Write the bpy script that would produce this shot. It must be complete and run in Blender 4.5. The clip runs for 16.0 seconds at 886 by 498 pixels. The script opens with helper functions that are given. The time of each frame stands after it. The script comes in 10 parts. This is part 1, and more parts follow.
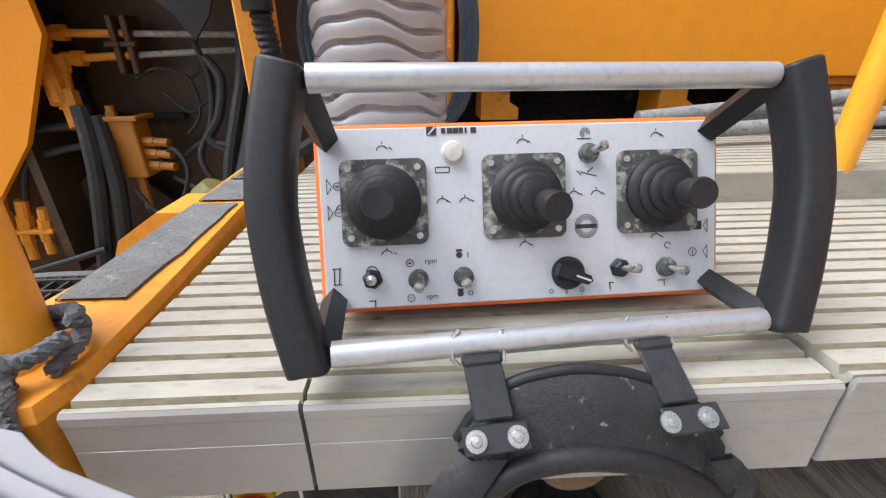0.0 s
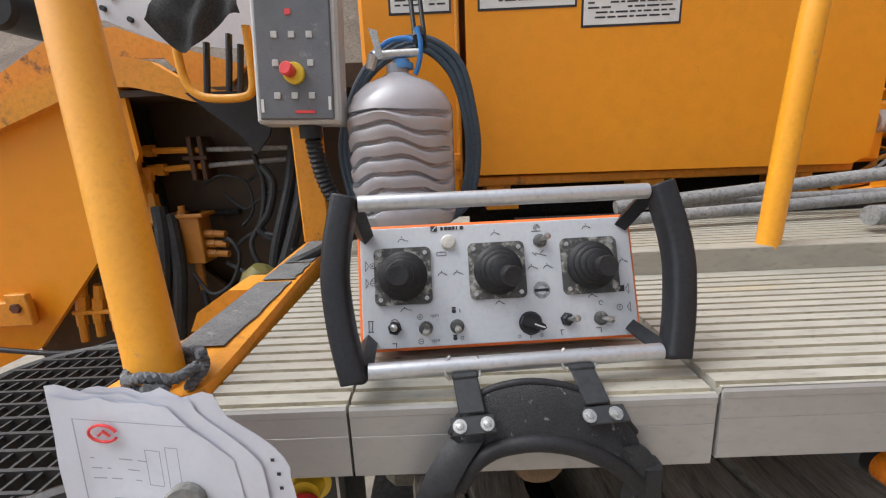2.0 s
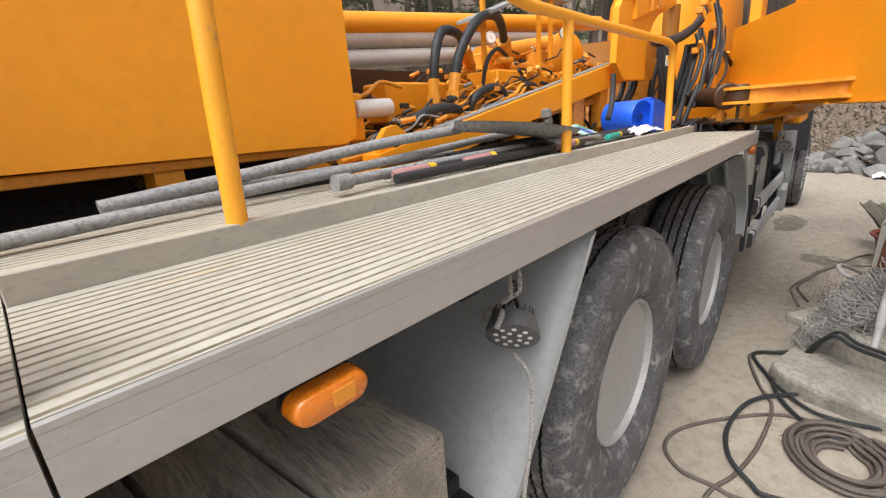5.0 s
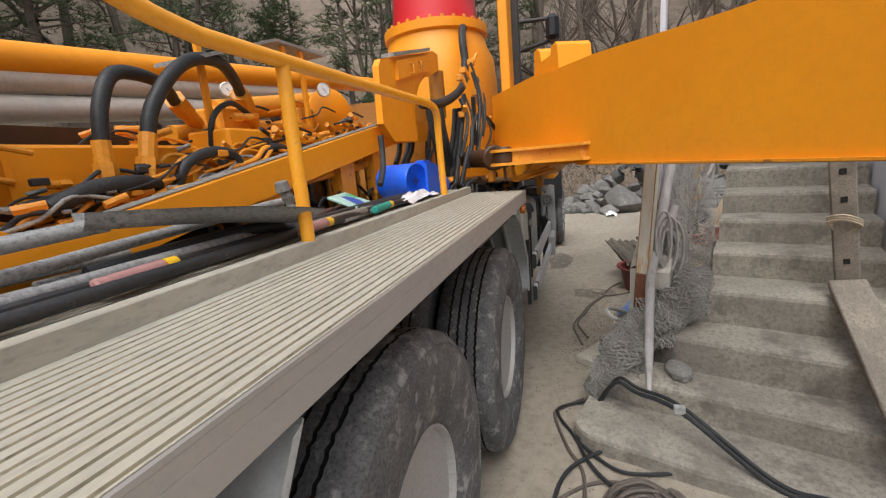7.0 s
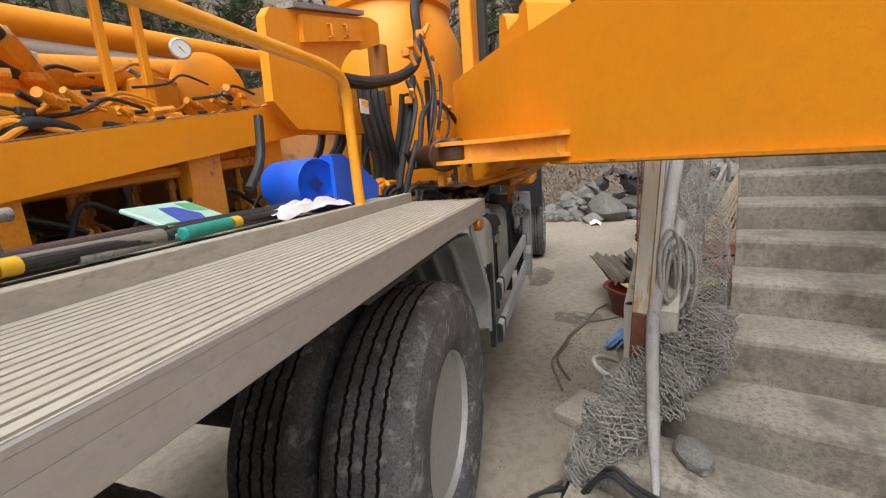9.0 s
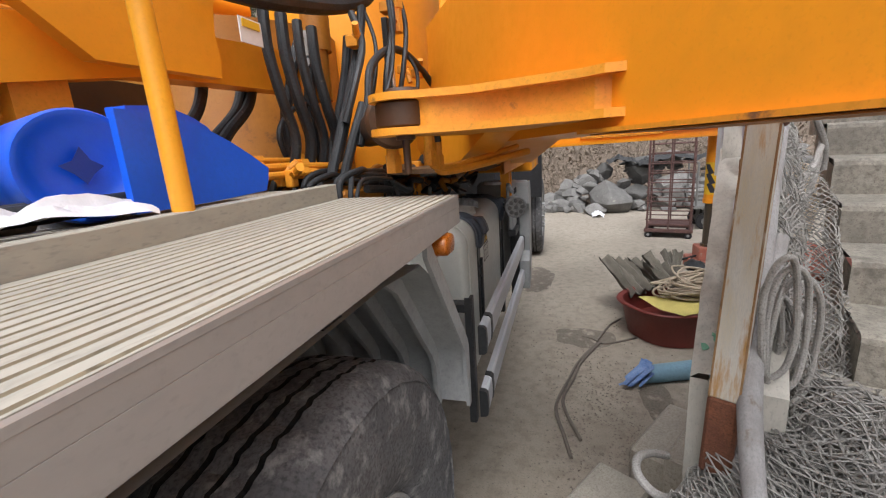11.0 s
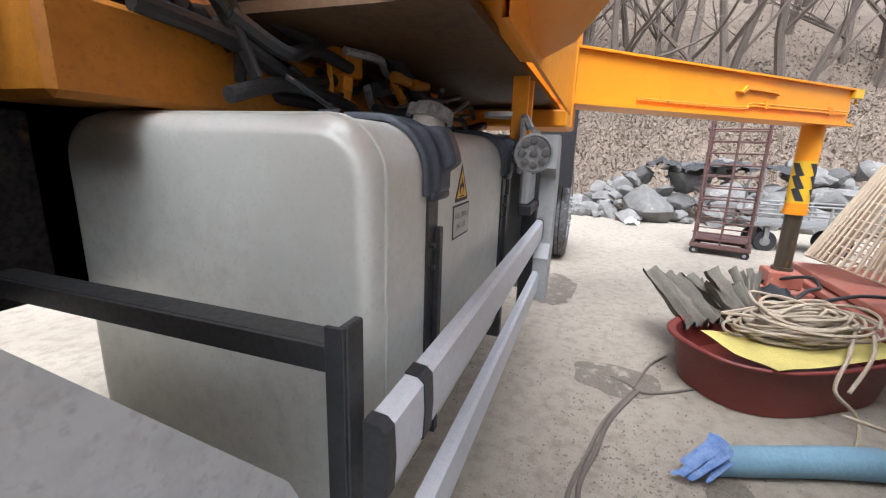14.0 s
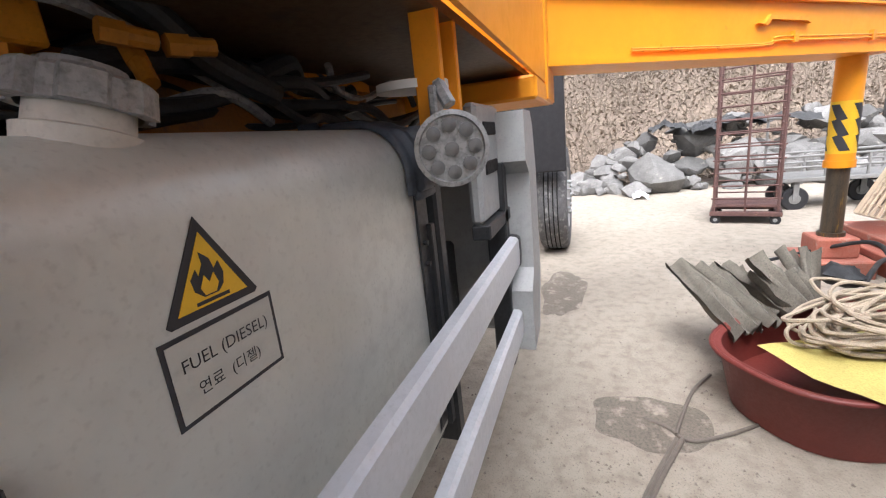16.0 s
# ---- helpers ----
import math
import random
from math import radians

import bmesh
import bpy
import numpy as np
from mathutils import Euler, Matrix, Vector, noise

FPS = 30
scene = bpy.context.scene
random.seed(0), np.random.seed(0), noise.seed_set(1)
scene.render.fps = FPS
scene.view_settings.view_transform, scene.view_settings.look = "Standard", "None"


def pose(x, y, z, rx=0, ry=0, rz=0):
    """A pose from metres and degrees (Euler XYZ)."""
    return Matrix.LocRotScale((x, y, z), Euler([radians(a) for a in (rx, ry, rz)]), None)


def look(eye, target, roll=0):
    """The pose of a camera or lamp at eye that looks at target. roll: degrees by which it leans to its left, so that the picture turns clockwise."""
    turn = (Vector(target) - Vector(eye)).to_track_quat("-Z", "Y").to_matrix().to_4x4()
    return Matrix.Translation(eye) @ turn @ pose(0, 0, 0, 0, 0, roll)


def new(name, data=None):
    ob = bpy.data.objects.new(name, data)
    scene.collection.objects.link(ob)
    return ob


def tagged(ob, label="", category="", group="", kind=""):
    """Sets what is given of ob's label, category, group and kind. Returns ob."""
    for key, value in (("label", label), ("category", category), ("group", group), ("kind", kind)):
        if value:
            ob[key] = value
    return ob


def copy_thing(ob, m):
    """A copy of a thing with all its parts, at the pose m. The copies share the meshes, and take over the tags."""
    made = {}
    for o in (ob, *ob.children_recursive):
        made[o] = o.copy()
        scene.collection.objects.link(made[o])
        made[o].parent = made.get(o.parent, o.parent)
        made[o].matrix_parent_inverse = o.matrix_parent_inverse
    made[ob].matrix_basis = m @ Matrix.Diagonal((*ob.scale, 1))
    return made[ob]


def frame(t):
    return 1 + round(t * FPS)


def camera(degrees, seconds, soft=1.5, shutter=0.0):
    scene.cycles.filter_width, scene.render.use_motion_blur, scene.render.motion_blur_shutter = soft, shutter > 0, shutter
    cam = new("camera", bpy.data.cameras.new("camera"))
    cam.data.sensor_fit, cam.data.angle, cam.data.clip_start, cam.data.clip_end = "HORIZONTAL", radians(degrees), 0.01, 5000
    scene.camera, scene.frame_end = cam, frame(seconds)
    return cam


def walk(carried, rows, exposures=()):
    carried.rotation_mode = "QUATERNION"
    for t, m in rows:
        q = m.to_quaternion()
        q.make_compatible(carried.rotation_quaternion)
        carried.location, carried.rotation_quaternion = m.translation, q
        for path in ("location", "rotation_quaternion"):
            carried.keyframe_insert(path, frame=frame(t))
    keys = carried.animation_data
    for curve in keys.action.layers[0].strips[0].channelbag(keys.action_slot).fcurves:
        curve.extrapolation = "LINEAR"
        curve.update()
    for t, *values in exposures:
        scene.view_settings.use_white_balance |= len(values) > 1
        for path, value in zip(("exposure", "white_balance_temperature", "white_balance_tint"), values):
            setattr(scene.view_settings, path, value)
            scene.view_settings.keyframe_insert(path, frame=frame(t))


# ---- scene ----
cam = camera(92.5, 16.0, soft=1.2)
PATH = [
    (0, (0.086, -0.215, 1.664), (0.161, 1.599, 0.826), -0.6),
    (0.5, (0.088, -0.266, 1.679), (0.15, 1.553, 0.85), -0.8),
    (1, (0.093, -0.318, 1.688), (0.142, 1.527, 0.917), -1.1),
    (1.5, (0.104, -0.37, 1.699), (0.129, 1.531, 1.078), -1.8),
    (2, (0.107, -0.378, 1.708), (0.089, 1.564, 1.229), -2.5),
    (2.5, (0.112, -0.376, 1.705), (0.058, 1.58, 1.292), -3.9),
    (3, (0.156, -0.37, 1.684), (0.424, 1.565, 1.255), -4.9),
    (3.5, (0.21, -0.366, 1.67), (0.948, 1.428, 1.182), -4.3),
    (4, (0.268, -0.373, 1.661), (1.333, 1.229, 1.113), -4.1),
    (4.5, (0.333, -0.389, 1.658), (1.612, 1.035, 1.077), -3.7),
    (5, (0.4, -0.425, 1.66), (1.78, 0.9, 1.079), -4.1),
    (5.2, (0.433, -0.446, 1.659), (1.857, 0.835, 1.085), -4.2),
    (7.3, (1.062, -0.36, 1.698), (2.934, 0.224, 1.305), -5.0),
    (7.5, (1.123, -0.374, 1.687), (2.999, 0.201, 1.298), -4.9),
    (8, (1.328, -0.453, 1.674), (3.205, 0.12, 1.29), -4.6),
    (8.5, (1.503, -0.463, 1.641), (3.38, 0.107, 1.252), -4.4),
    (9, (1.766, -0.39, 1.632), (3.644, 0.178, 1.243), -4.4),
    (9.2, (1.856, -0.356, 1.635), (3.735, 0.21, 1.248), -4.4),
    (11.3, (2.757, -0.256, 1.572), (4.626, 0.266, 1.088), -3.4),
    (11.5, (2.831, -0.217, 1.561), (4.712, 0.229, 1.047), -3.0),
    (12, (2.966, -0.184, 1.519), (4.859, 0.005, 0.9), 0.1),
    (12.5, (3.026, -0.165, 1.509), (4.918, -0.028, 0.876), 1.8),
    (13, (3.192, -0.164, 1.466), (5.081, 0.017, 0.833), 2.8),
    (13.2, (3.306, -0.165, 1.436), (5.190, 0.067, 0.807), 3.2),
    (13.5, (3.437, -0.170, 1.408), (5.324, 0.144, 0.825), 3.2),
    (14, (3.626, -0.211, 1.273), (5.468, 0.414, 0.807), 1.9),
    (14.2, (3.681, -0.220, 1.248), (5.523, 0.415, 0.797), 0.6),
    (14.5, (3.775, -0.229, 1.236), (5.613, 0.409, 0.773), -1.8),
    (15, (4.001, -0.223, 1.223), (5.836, 0.422, 0.755), -5.5),
    (15.5, (4.145, -0.209, 1.242), (5.976, 0.44, 0.767), -5.7),
    (16, (4.272, -0.245, 1.277), (6.092, 0.425, 0.787), -6.1),
]
walk(cam, [(t, look(eye, target, roll)) for t, eye, target, roll in PATH], exposures=[(0.0, 0.60, 5950, 10), (1.0, 0.52, 6000, 10), (2.5, 0.06, 6150, 10), (3.0, 0.12, 6200, 10), (3.5, 0.5, 6250, 10), (4.0, 0.58, 6300, 10), (5.0, 0.52, 6300, 10), (7.5, 0.0, 6300, 10), (9.0, 0.2, 6350, 10), (11.5, 0.4, 5950, 11), (12.5, 0.75, 5750, 10), (14.0, 1.2, 5750, 11), (15.0, 1.26, 5900, 13), (16.0, 1.42, 5950, 13)])

# ---- light ----
world = bpy.data.worlds.new("overcast_sky")
scene.world = world
world.use_nodes = True
wn = world.node_tree
sky = wn.nodes.new("ShaderNodeTexSky")
sky.sky_type = "NISHITA"
sky.sun_disc = False
sky.sun_elevation = radians(60)
sky.sun_rotation = radians(267)
sky.air_density = 1.0
sky.dust_density = 8.0
sky.ozone_density = 0.6
cloud = wn.nodes.new("ShaderNodeHueSaturation")  # thick cloud greys the sky
cloud.inputs["Saturation"].default_value = 0.3
wn.links.new(sky.outputs[0], cloud.inputs["Color"])
wn.links.new(cloud.outputs[0], wn.nodes["Background"].inputs[0])
wn.nodes["Background"].inputs[1].default_value = 0.18
sun_data = bpy.data.lights.new("sun", "SUN")
sun_data.energy = 0.8
sun_data.angle = radians(60)
sun_data.color = (1.0, 0.96, 0.9)
sun = new("sun", sun_data)
sun.matrix_world = look((-3.7, -0.2, 6), (0, 0, 0))

# ---- materials ----
def mat(name, col, rough=0.6, metal=0.0, col2=None, scale=6.0, stain=None, amount=0.0, stain_scale=3.0,
        fine=0.12, bump=0.1, bump_scale=120.0, coat=0.0, trans=0.0, emit=0.0, stretch=(1, 1, 1), alpha=1.0, spread=0.0, spec=0.5):
    """A painted, worn or grainy surface: broad tone drift, fine grain, blotches of a second colour, small relief."""
    m = bpy.data.materials.new(name)
    m.use_nodes = True
    nt = m.node_tree
    b = nt.nodes["Principled BSDF"]
    tc = nt.nodes.new("ShaderNodeTexCoord")
    mp = nt.nodes.new("ShaderNodeMapping")
    mp.inputs["Scale"].default_value = stretch
    nt.links.new(tc.outputs["Object"], mp.inputs["Vector"])

    def noise_tex(s, detail=6.0, r=0.6):
        n = nt.nodes.new("ShaderNodeTexNoise")
        n.inputs["Scale"].default_value, n.inputs["Detail"].default_value, n.inputs["Roughness"].default_value = s, detail, r
        nt.links.new(mp.outputs[0], n.inputs["Vector"])
        return n

    def mix(fac, a, c, mode="MIX"):
        n = nt.nodes.new("ShaderNodeMix")
        n.data_type, n.blend_type = "RGBA", mode
        for sock, val in ((n.inputs[0], fac), (n.inputs[6], a), (n.inputs[7], c)):
            if hasattr(val, "is_output"):
                nt.links.new(val, sock)
            else:
                sock.default_value = val
        return n.outputs[2]

    def ramp(sock, lo, hi):
        n = nt.nodes.new("ShaderNodeMapRange")
        n.inputs[1].default_value, n.inputs[2].default_value = lo, hi
        nt.links.new(sock, n.inputs[0])
        return n.outputs[0]

    one = (*col, 1)
    two = (*(col2 or tuple(c * 0.82 for c in col)), 1)
    broad = noise_tex(scale)
    out = mix(ramp(broad.outputs[0], 0.35, 0.65), one, two)
    grain = noise_tex(scale * 14, 4.0)
    dark = tuple(c * (1 - fine * 2.2) for c in col)
    out = mix(ramp(grain.outputs[0], 0.45, 0.75), out, (*dark, 1)) if fine > 0 else out
    if fine > 0:
        speck = noise_tex(150.0, 2.0, 0.5)
        out = mix(ramp(speck.outputs[0], 0.56, 0.82), out, (*(c * max(0.35, 1 - fine * 3.2) for c in col), 1))
    rough_sock = None
    if stain:
        st = noise_tex(stain_scale, 8.0, 0.68)
        mask = ramp(st.outputs[0], 0.74 - amount * 0.42, 0.80 - amount * 0.30)
        out = mix(mask, out, (*stain, 1))
        rough_sock = ramp(mask, 0.0, 1.0)
    if spread > 0:
        info = nt.nodes.new("ShaderNodeObjectInfo")
        hsv = nt.nodes.new("ShaderNodeHueSaturation")
        vr = nt.nodes.new("ShaderNodeMapRange")
        vr.inputs[3].default_value, vr.inputs[4].default_value = 1 - spread, 1 + spread
        nt.links.new(info.outputs["Random"], vr.inputs[0])
        nt.links.new(vr.outputs[0], hsv.inputs["Value"])
        nt.links.new(out, hsv.inputs["Color"])
        out = hsv.outputs[0]
    nt.links.new(out, b.inputs["Base Color"])
    rr = nt.nodes.new("ShaderNodeMapRange")
    rr.inputs[3].default_value, rr.inputs[4].default_value = max(0.02, rough - 0.1), min(1.0, rough + 0.12)
    nt.links.new(grain.outputs[0], rr.inputs[0])
    nt.links.new(rr.outputs[0], b.inputs["Roughness"])
    b.inputs["Metallic"].default_value = metal
    b.inputs["Specular IOR Level"].default_value = spec
    b.inputs["Coat Weight"].default_value = coat
    b.inputs["Coat Roughness"].default_value = 0.15
    b.inputs["Transmission Weight"].default_value = trans
    b.inputs["Alpha"].default_value = alpha
    if emit:
        b.inputs["Emission Color"].default_value = one
        b.inputs["Emission Strength"].default_value = emit
    if bump > 0:
        bn = noise_tex(bump_scale, 3.0)
        bm_ = nt.nodes.new("ShaderNodeBump")
        bm_.inputs["Strength"].default_value = bump
        bm_.inputs["Distance"].default_value = 0.004
        nt.links.new(bn.outputs[0], bm_.inputs["Height"])
        nt.links.new(bm_.outputs[0], b.inputs["Normal"])
    return m


ORANGE = mat("orange_paint", (0.85, 0.33, 0.012), 0.42, col2=(0.80, 0.292, 0.010), scale=1.6, stain=(0.46, 0.19, 0.03), amount=0.12, stain_scale=6, fine=0.04, bump=0.08, bump_scale=60, coat=0.05, spec=0.35)
ORANGE_W = mat("worn_orange_paint", (0.76, 0.31, 0.015), 0.5, col2=(0.66, 0.25, 0.02), scale=4, stain=(0.16, 0.07, 0.03), amount=0.34, stain_scale=11, fine=0.1, bump=0.12, bump_scale=70)
# Greasy orange, lowered to near black so that it carries recess shade.
ORANGE_D = mat("greasy_shaded_orange_paint", (0.075, 0.030, 0.008), 0.5, col2=(0.035, 0.016, 0.006), scale=3, stain=(0.04, 0.025, 0.015), amount=0.5, stain_scale=5, fine=0.15, bump=0.15)
RAIL = mat("chipped_orange_rail_paint", (0.86, 0.38, 0.018), 0.4, col2=(0.80, 0.34, 0.015), scale=8, stain=(0.36, 0.24, 0.14), amount=0.24, stain_scale=19, fine=0.05, bump=0.05, coat=0.2)
ALU = mat("dirty_ribbed_aluminium", (0.40, 0.385, 0.33), 0.65, 0.0, col2=(0.345, 0.322, 0.262), scale=3, stain=(0.40, 0.335, 0.21), amount=0.26, stain_scale=5, fine=0.12, bump=0.08, stretch=(0.35, 1, 1))
ALU_G = mat("grime_in_grooves", (0.36, 0.32, 0.225), 0.85, 0.0, col2=(0.27, 0.235, 0.16), scale=5, stain=(0.20, 0.16, 0.10), amount=0.22, stain_scale=8, fine=0.2, stretch=(0.4, 1, 1))
ALU_F = mat("brushed_aluminium_edge", (0.43, 0.415, 0.395), 0.42, 0.35, col2=(0.385, 0.37, 0.35), scale=3, stain=(0.40, 0.37, 0.33), amount=0.12, stain_scale=5, fine=0.05, bump=0.06, stretch=(0.6, 1, 1))
TUBE = mat("bare_aluminium_tube", (0.64, 0.65, 0.67), 0.36, 0.75, fine=0.08, scale=10, stain=(0.5, 0.5, 0.5), amount=0.1, bump=0.05)
BLACK = mat("black_moulded_plastic", (0.017, 0.018, 0.021), 0.42, col2=(0.023, 0.024, 0.027), spec=0.35, scale=12, stain=(0.10, 0.10, 0.10), amount=0.05, stain_scale=40, fine=0.1, bump=0.08, bump_scale=400)
RUBBER = mat("black_rubber", (0.016, 0.016, 0.018), 0.5, col2=(0.026, 0.026, 0.028), spec=0.35, scale=20, stain=(0.12, 0.12, 0.12), amount=0.16, stain_scale=35, fine=0.1, bump=0.1, bump_scale=300)
HOSE = mat("dull_black_hose", (0.018, 0.020, 0.022), 0.5, spec=0.35, col2=(0.035, 0.037, 0.039), scale=9, stain=(0.16, 0.14, 0.11), amount=0.22, stain_scale=20, fine=0.1, bump=0.15, bump_scale=200)
HOSE_B = mat("blue_grey_hose", (0.035, 0.06, 0.085), 0.5, col2=(0.05, 0.075, 0.10), scale=9, stain=(0.13, 0.13, 0.13), amount=0.15, stain_scale=20, bump=0.1)
WEB = mat("black_woven_webbing", (0.026, 0.026, 0.028), 0.9, col2=(0.042, 0.042, 0.044), scale=30, stain=(0.34, 0.33, 0.31), amount=0.27, stain_scale=90, bump=0.6, bump_scale=700)
SILVER = mat("silver_control_plate", (0.60, 0.62, 0.65), 0.42, 0.2, col2=(0.56, 0.58, 0.61), scale=12, stain=(0.40, 0.40, 0.38), amount=0.12, stain_scale=30, fine=0.04, bump=0.03)
HBOX = mat("signal_orange_plastic", (0.88, 0.17, 0.02), 0.4, fine=0.05, scale=20, stain=(0.4, 0.12, 0.04), amount=0.12, stain_scale=40)
DUSTY = mat("dusty_black_plate", (0.10, 0.10, 0.095), 0.7, col2=(0.05, 0.05, 0.05), scale=40, stain=(0.42, 0.41, 0.36), amount=0.55, stain_scale=60, fine=0.2, bump=0.2)
CHROME = mat("worn_chrome", (0.62, 0.61, 0.58), 0.28, 0.9, fine=0.1, scale=60, stain=(0.25, 0.24, 0.2), amount=0.3, stain_scale=90)
INK = mat("printed_ink", (0.03, 0.03, 0.035), 0.6, fine=0.0, bump=0)
WHITE_P = mat("white_print", (0.75, 0.75, 0.73), 0.5, fine=0.03, bump=0)
REDINK = mat("red_print", (0.75, 0.06, 0.06), 0.6, fine=0.0, bump=0)
TYRE = mat("dusty_truck_tyre", (0.135, 0.135, 0.138), 0.85, col2=(0.075, 0.075, 0.078), scale=9, stain=(0.24, 0.238, 0.232), amount=0.5, stain_scale=17, fine=0.34, bump=1.0, bump_scale=38)
RIM = mat("silver_painted_rim", (0.38, 0.38, 0.375), 0.5, 0.15, col2=(0.36, 0.355, 0.34), scale=6, stain=(0.27, 0.24, 0.2), amount=0.25, stain_scale=8, fine=0.1)
RIM_D = mat("dark_wheel_disc", (0.17, 0.165, 0.155), 0.7, col2=(0.10, 0.096, 0.09), scale=8, stain=(0.05, 0.042, 0.035), amount=0.35, stain_scale=12, fine=0.2, bump=0.2)
GREY_P = mat("grey_painted_steel", (0.36, 0.37, 0.37), 0.55, col2=(0.29, 0.30, 0.29), scale=3, stain=(0.16, 0.14, 0.12), amount=0.2, stain_scale=6, fine=0.1, bump=0.08)
TANK = mat("dull_aluminium_tank", (0.63, 0.645, 0.60), 0.4, 0.28, col2=(0.53, 0.545, 0.505), scale=2.4, stain=(0.36, 0.335, 0.295), amount=0.22, stain_scale=2.2, fine=0.07, bump=0.06)
DARK = mat("grimy_dark_steel", (0.02, 0.02, 0.021), 0.8, spec=0.15, col2=(0.035, 0.032, 0.03), scale=6, stain=(0.10, 0.07, 0.04), amount=0.25, stain_scale=9, fine=0.2, bump=0.2)
BLACKST = mat("black_painted_steel", (0.019, 0.021, 0.023), 0.45, col2=(0.033, 0.034, 0.036), scale=8, stain=(0.30, 0.29, 0.26), amount=0.2, stain_scale=22, fine=0.1, bump=0.1)
GUARD = mat("light_grey_side_guard", (0.58, 0.60, 0.63), 0.4, 0.15, col2=(0.52, 0.54, 0.57), scale=5, stain=(0.36, 0.34, 0.31), amount=0.14, stain_scale=15, fine=0.06)
AMBER = mat("amber_lens", (0.66, 0.185, 0.006), 0.25, col2=(0.56, 0.14, 0.005), scale=9, stain=(0.45, 0.12, 0.01), amount=0.2, stain_scale=20, fine=0.05, bump=0.25, bump_scale=260, coat=0.5)
CLEAR = mat("milky_plastic_bottle", (0.62, 0.635, 0.68), 0.13, col2=(0.54, 0.55, 0.59), scale=8, trans=0.45, stain=(0.50, 0.45, 0.44), amount=0.15, stain_scale=9, fine=0.03, bump=0.1, bump_scale=30)
AMBER_D = mat("dark_amber_lens", (0.50, 0.14, 0.004), 0.28, col2=(0.40, 0.095, 0.004), scale=14, stain=(0.27, 0.085, 0.012), amount=0.35, stain_scale=26, fine=0.08, bump=0.2, bump_scale=120, trans=0.25)
LENS = mat("clear_lamp_lens", (0.14, 0.14, 0.138), 0.3, 0.2, fine=0.1, scale=60)
REDB = mat("red_push_button", (0.75, 0.05, 0.05), 0.35, fine=0.04, scale=20)
YELLOW = mat("yellow_plastic", (0.80, 0.56, 0.03), 0.45, fine=0.06, scale=20)
PAPER = mat("printed_white_paper", (0.66, 0.67, 0.73), 0.85, col2=(0.62, 0.63, 0.69), scale=10, fine=0.02, bump=0.1, bump_scale=60)
CONC = mat("worn_concrete", (0.325, 0.297, 0.247), 0.85, col2=(0.22, 0.202, 0.169), scale=3.2, stain=(0.135, 0.122, 0.102), amount=0.5, stain_scale=3.4, fine=0.24, bump=0.9, bump_scale=45)
GROUND = mat("dusty_concrete_yard", (0.345, 0.302, 0.243), 0.92, col2=(0.29, 0.253, 0.203), scale=0.9, stain=(0.235, 0.205, 0.165), amount=0.24, stain_scale=2.1, fine=0.17, bump=1.0, bump_scale=70)
PALEC = mat("pale_loose_concrete", (0.46, 0.425, 0.36), 0.9, col2=(0.37, 0.34, 0.285), scale=6, stain=(0.25, 0.225, 0.185), amount=0.3, stain_scale=5, fine=0.16, bump=0.7, bump_scale=60)
GRIT = mat("pale_grit", (0.26, 0.228, 0.186), 0.95, col2=(0.19, 0.167, 0.137), scale=9, fine=0.15, bump=0.3)
HILL = mat("dry_leaf_litter", (0.215, 0.168, 0.125), 0.95, col2=(0.14, 0.107, 0.08), scale=1.2, stain=(0.27, 0.22, 0.17), amount=0.35, stain_scale=2.5, fine=0.3, bump=0.8, bump_scale=9)
ROCK = mat("grey_field_stone", (0.19, 0.184, 0.172), 0.85, col2=(0.115, 0.111, 0.104), scale=6, stain=(0.33, 0.31, 0.27), amount=0.3, stain_scale=7, fine=0.25, bump=0.9, bump_scale=25, spread=0.4)
WOOD_G = mat("weathered_grey_wood", (0.28, 0.245, 0.20), 0.8, col2=(0.17, 0.147, 0.118), scale=3, stain=(0.09, 0.075, 0.06), amount=0.25, stain_scale=6, fine=0.25, bump=0.5, bump_scale=60, stretch=(0.3, 3, 3))
WOOD_V = mat("weathered_upright_wood", (0.58, 0.55, 0.49), 0.8, col2=(0.46, 0.43, 0.37), scale=3, stain=(0.22, 0.17, 0.12), amount=0.25, stain_scale=6, fine=0.2, bump=0.4, bump_scale=60, stretch=(3, 3, 0.3))
DRIFT = mat("bleached_pole_wood", (0.36, 0.345, 0.34), 0.85, col2=(0.25, 0.235, 0.225), scale=5, stain=(0.18, 0.14, 0.11), amount=0.34, stain_scale=9, fine=0.15, bump=0.3, stretch=(3, 3, 0.3))
PALE = mat("flaking_pale_paint", (0.54, 0.52, 0.47), 0.6, col2=(0.50, 0.44, 0.32), scale=5, stain=(0.40, 0.22, 0.075), amount=0.50, stain_scale=4, fine=0.08, bump=0.15, stretch=(5, 5, 0.35))
LILAC = mat("faded_lilac_paint", (0.50, 0.485, 0.57), 0.6, col2=(0.43, 0.415, 0.49), scale=4, stain=(0.30, 0.15, 0.07), amount=0.26, stain_scale=6, fine=0.1, bump=0.15, stretch=(2, 2, 0.4))
RUST = mat("flaking_rust", (0.20, 0.075, 0.035), 0.9, col2=(0.12, 0.045, 0.025), scale=14, stain=(0.45, 0.27, 0.13), amount=0.3, stain_scale=10, fine=0.25, bump=0.7, bump_scale=80)
ROPE_W = mat("grey_white_rope", (0.40, 0.385, 0.36), 0.95, col2=(0.31, 0.295, 0.27), scale=15, stain=(0.28, 0.26, 0.22), amount=0.25, stain_scale=20, fine=0.2, bump=0.7, bump_scale=260)
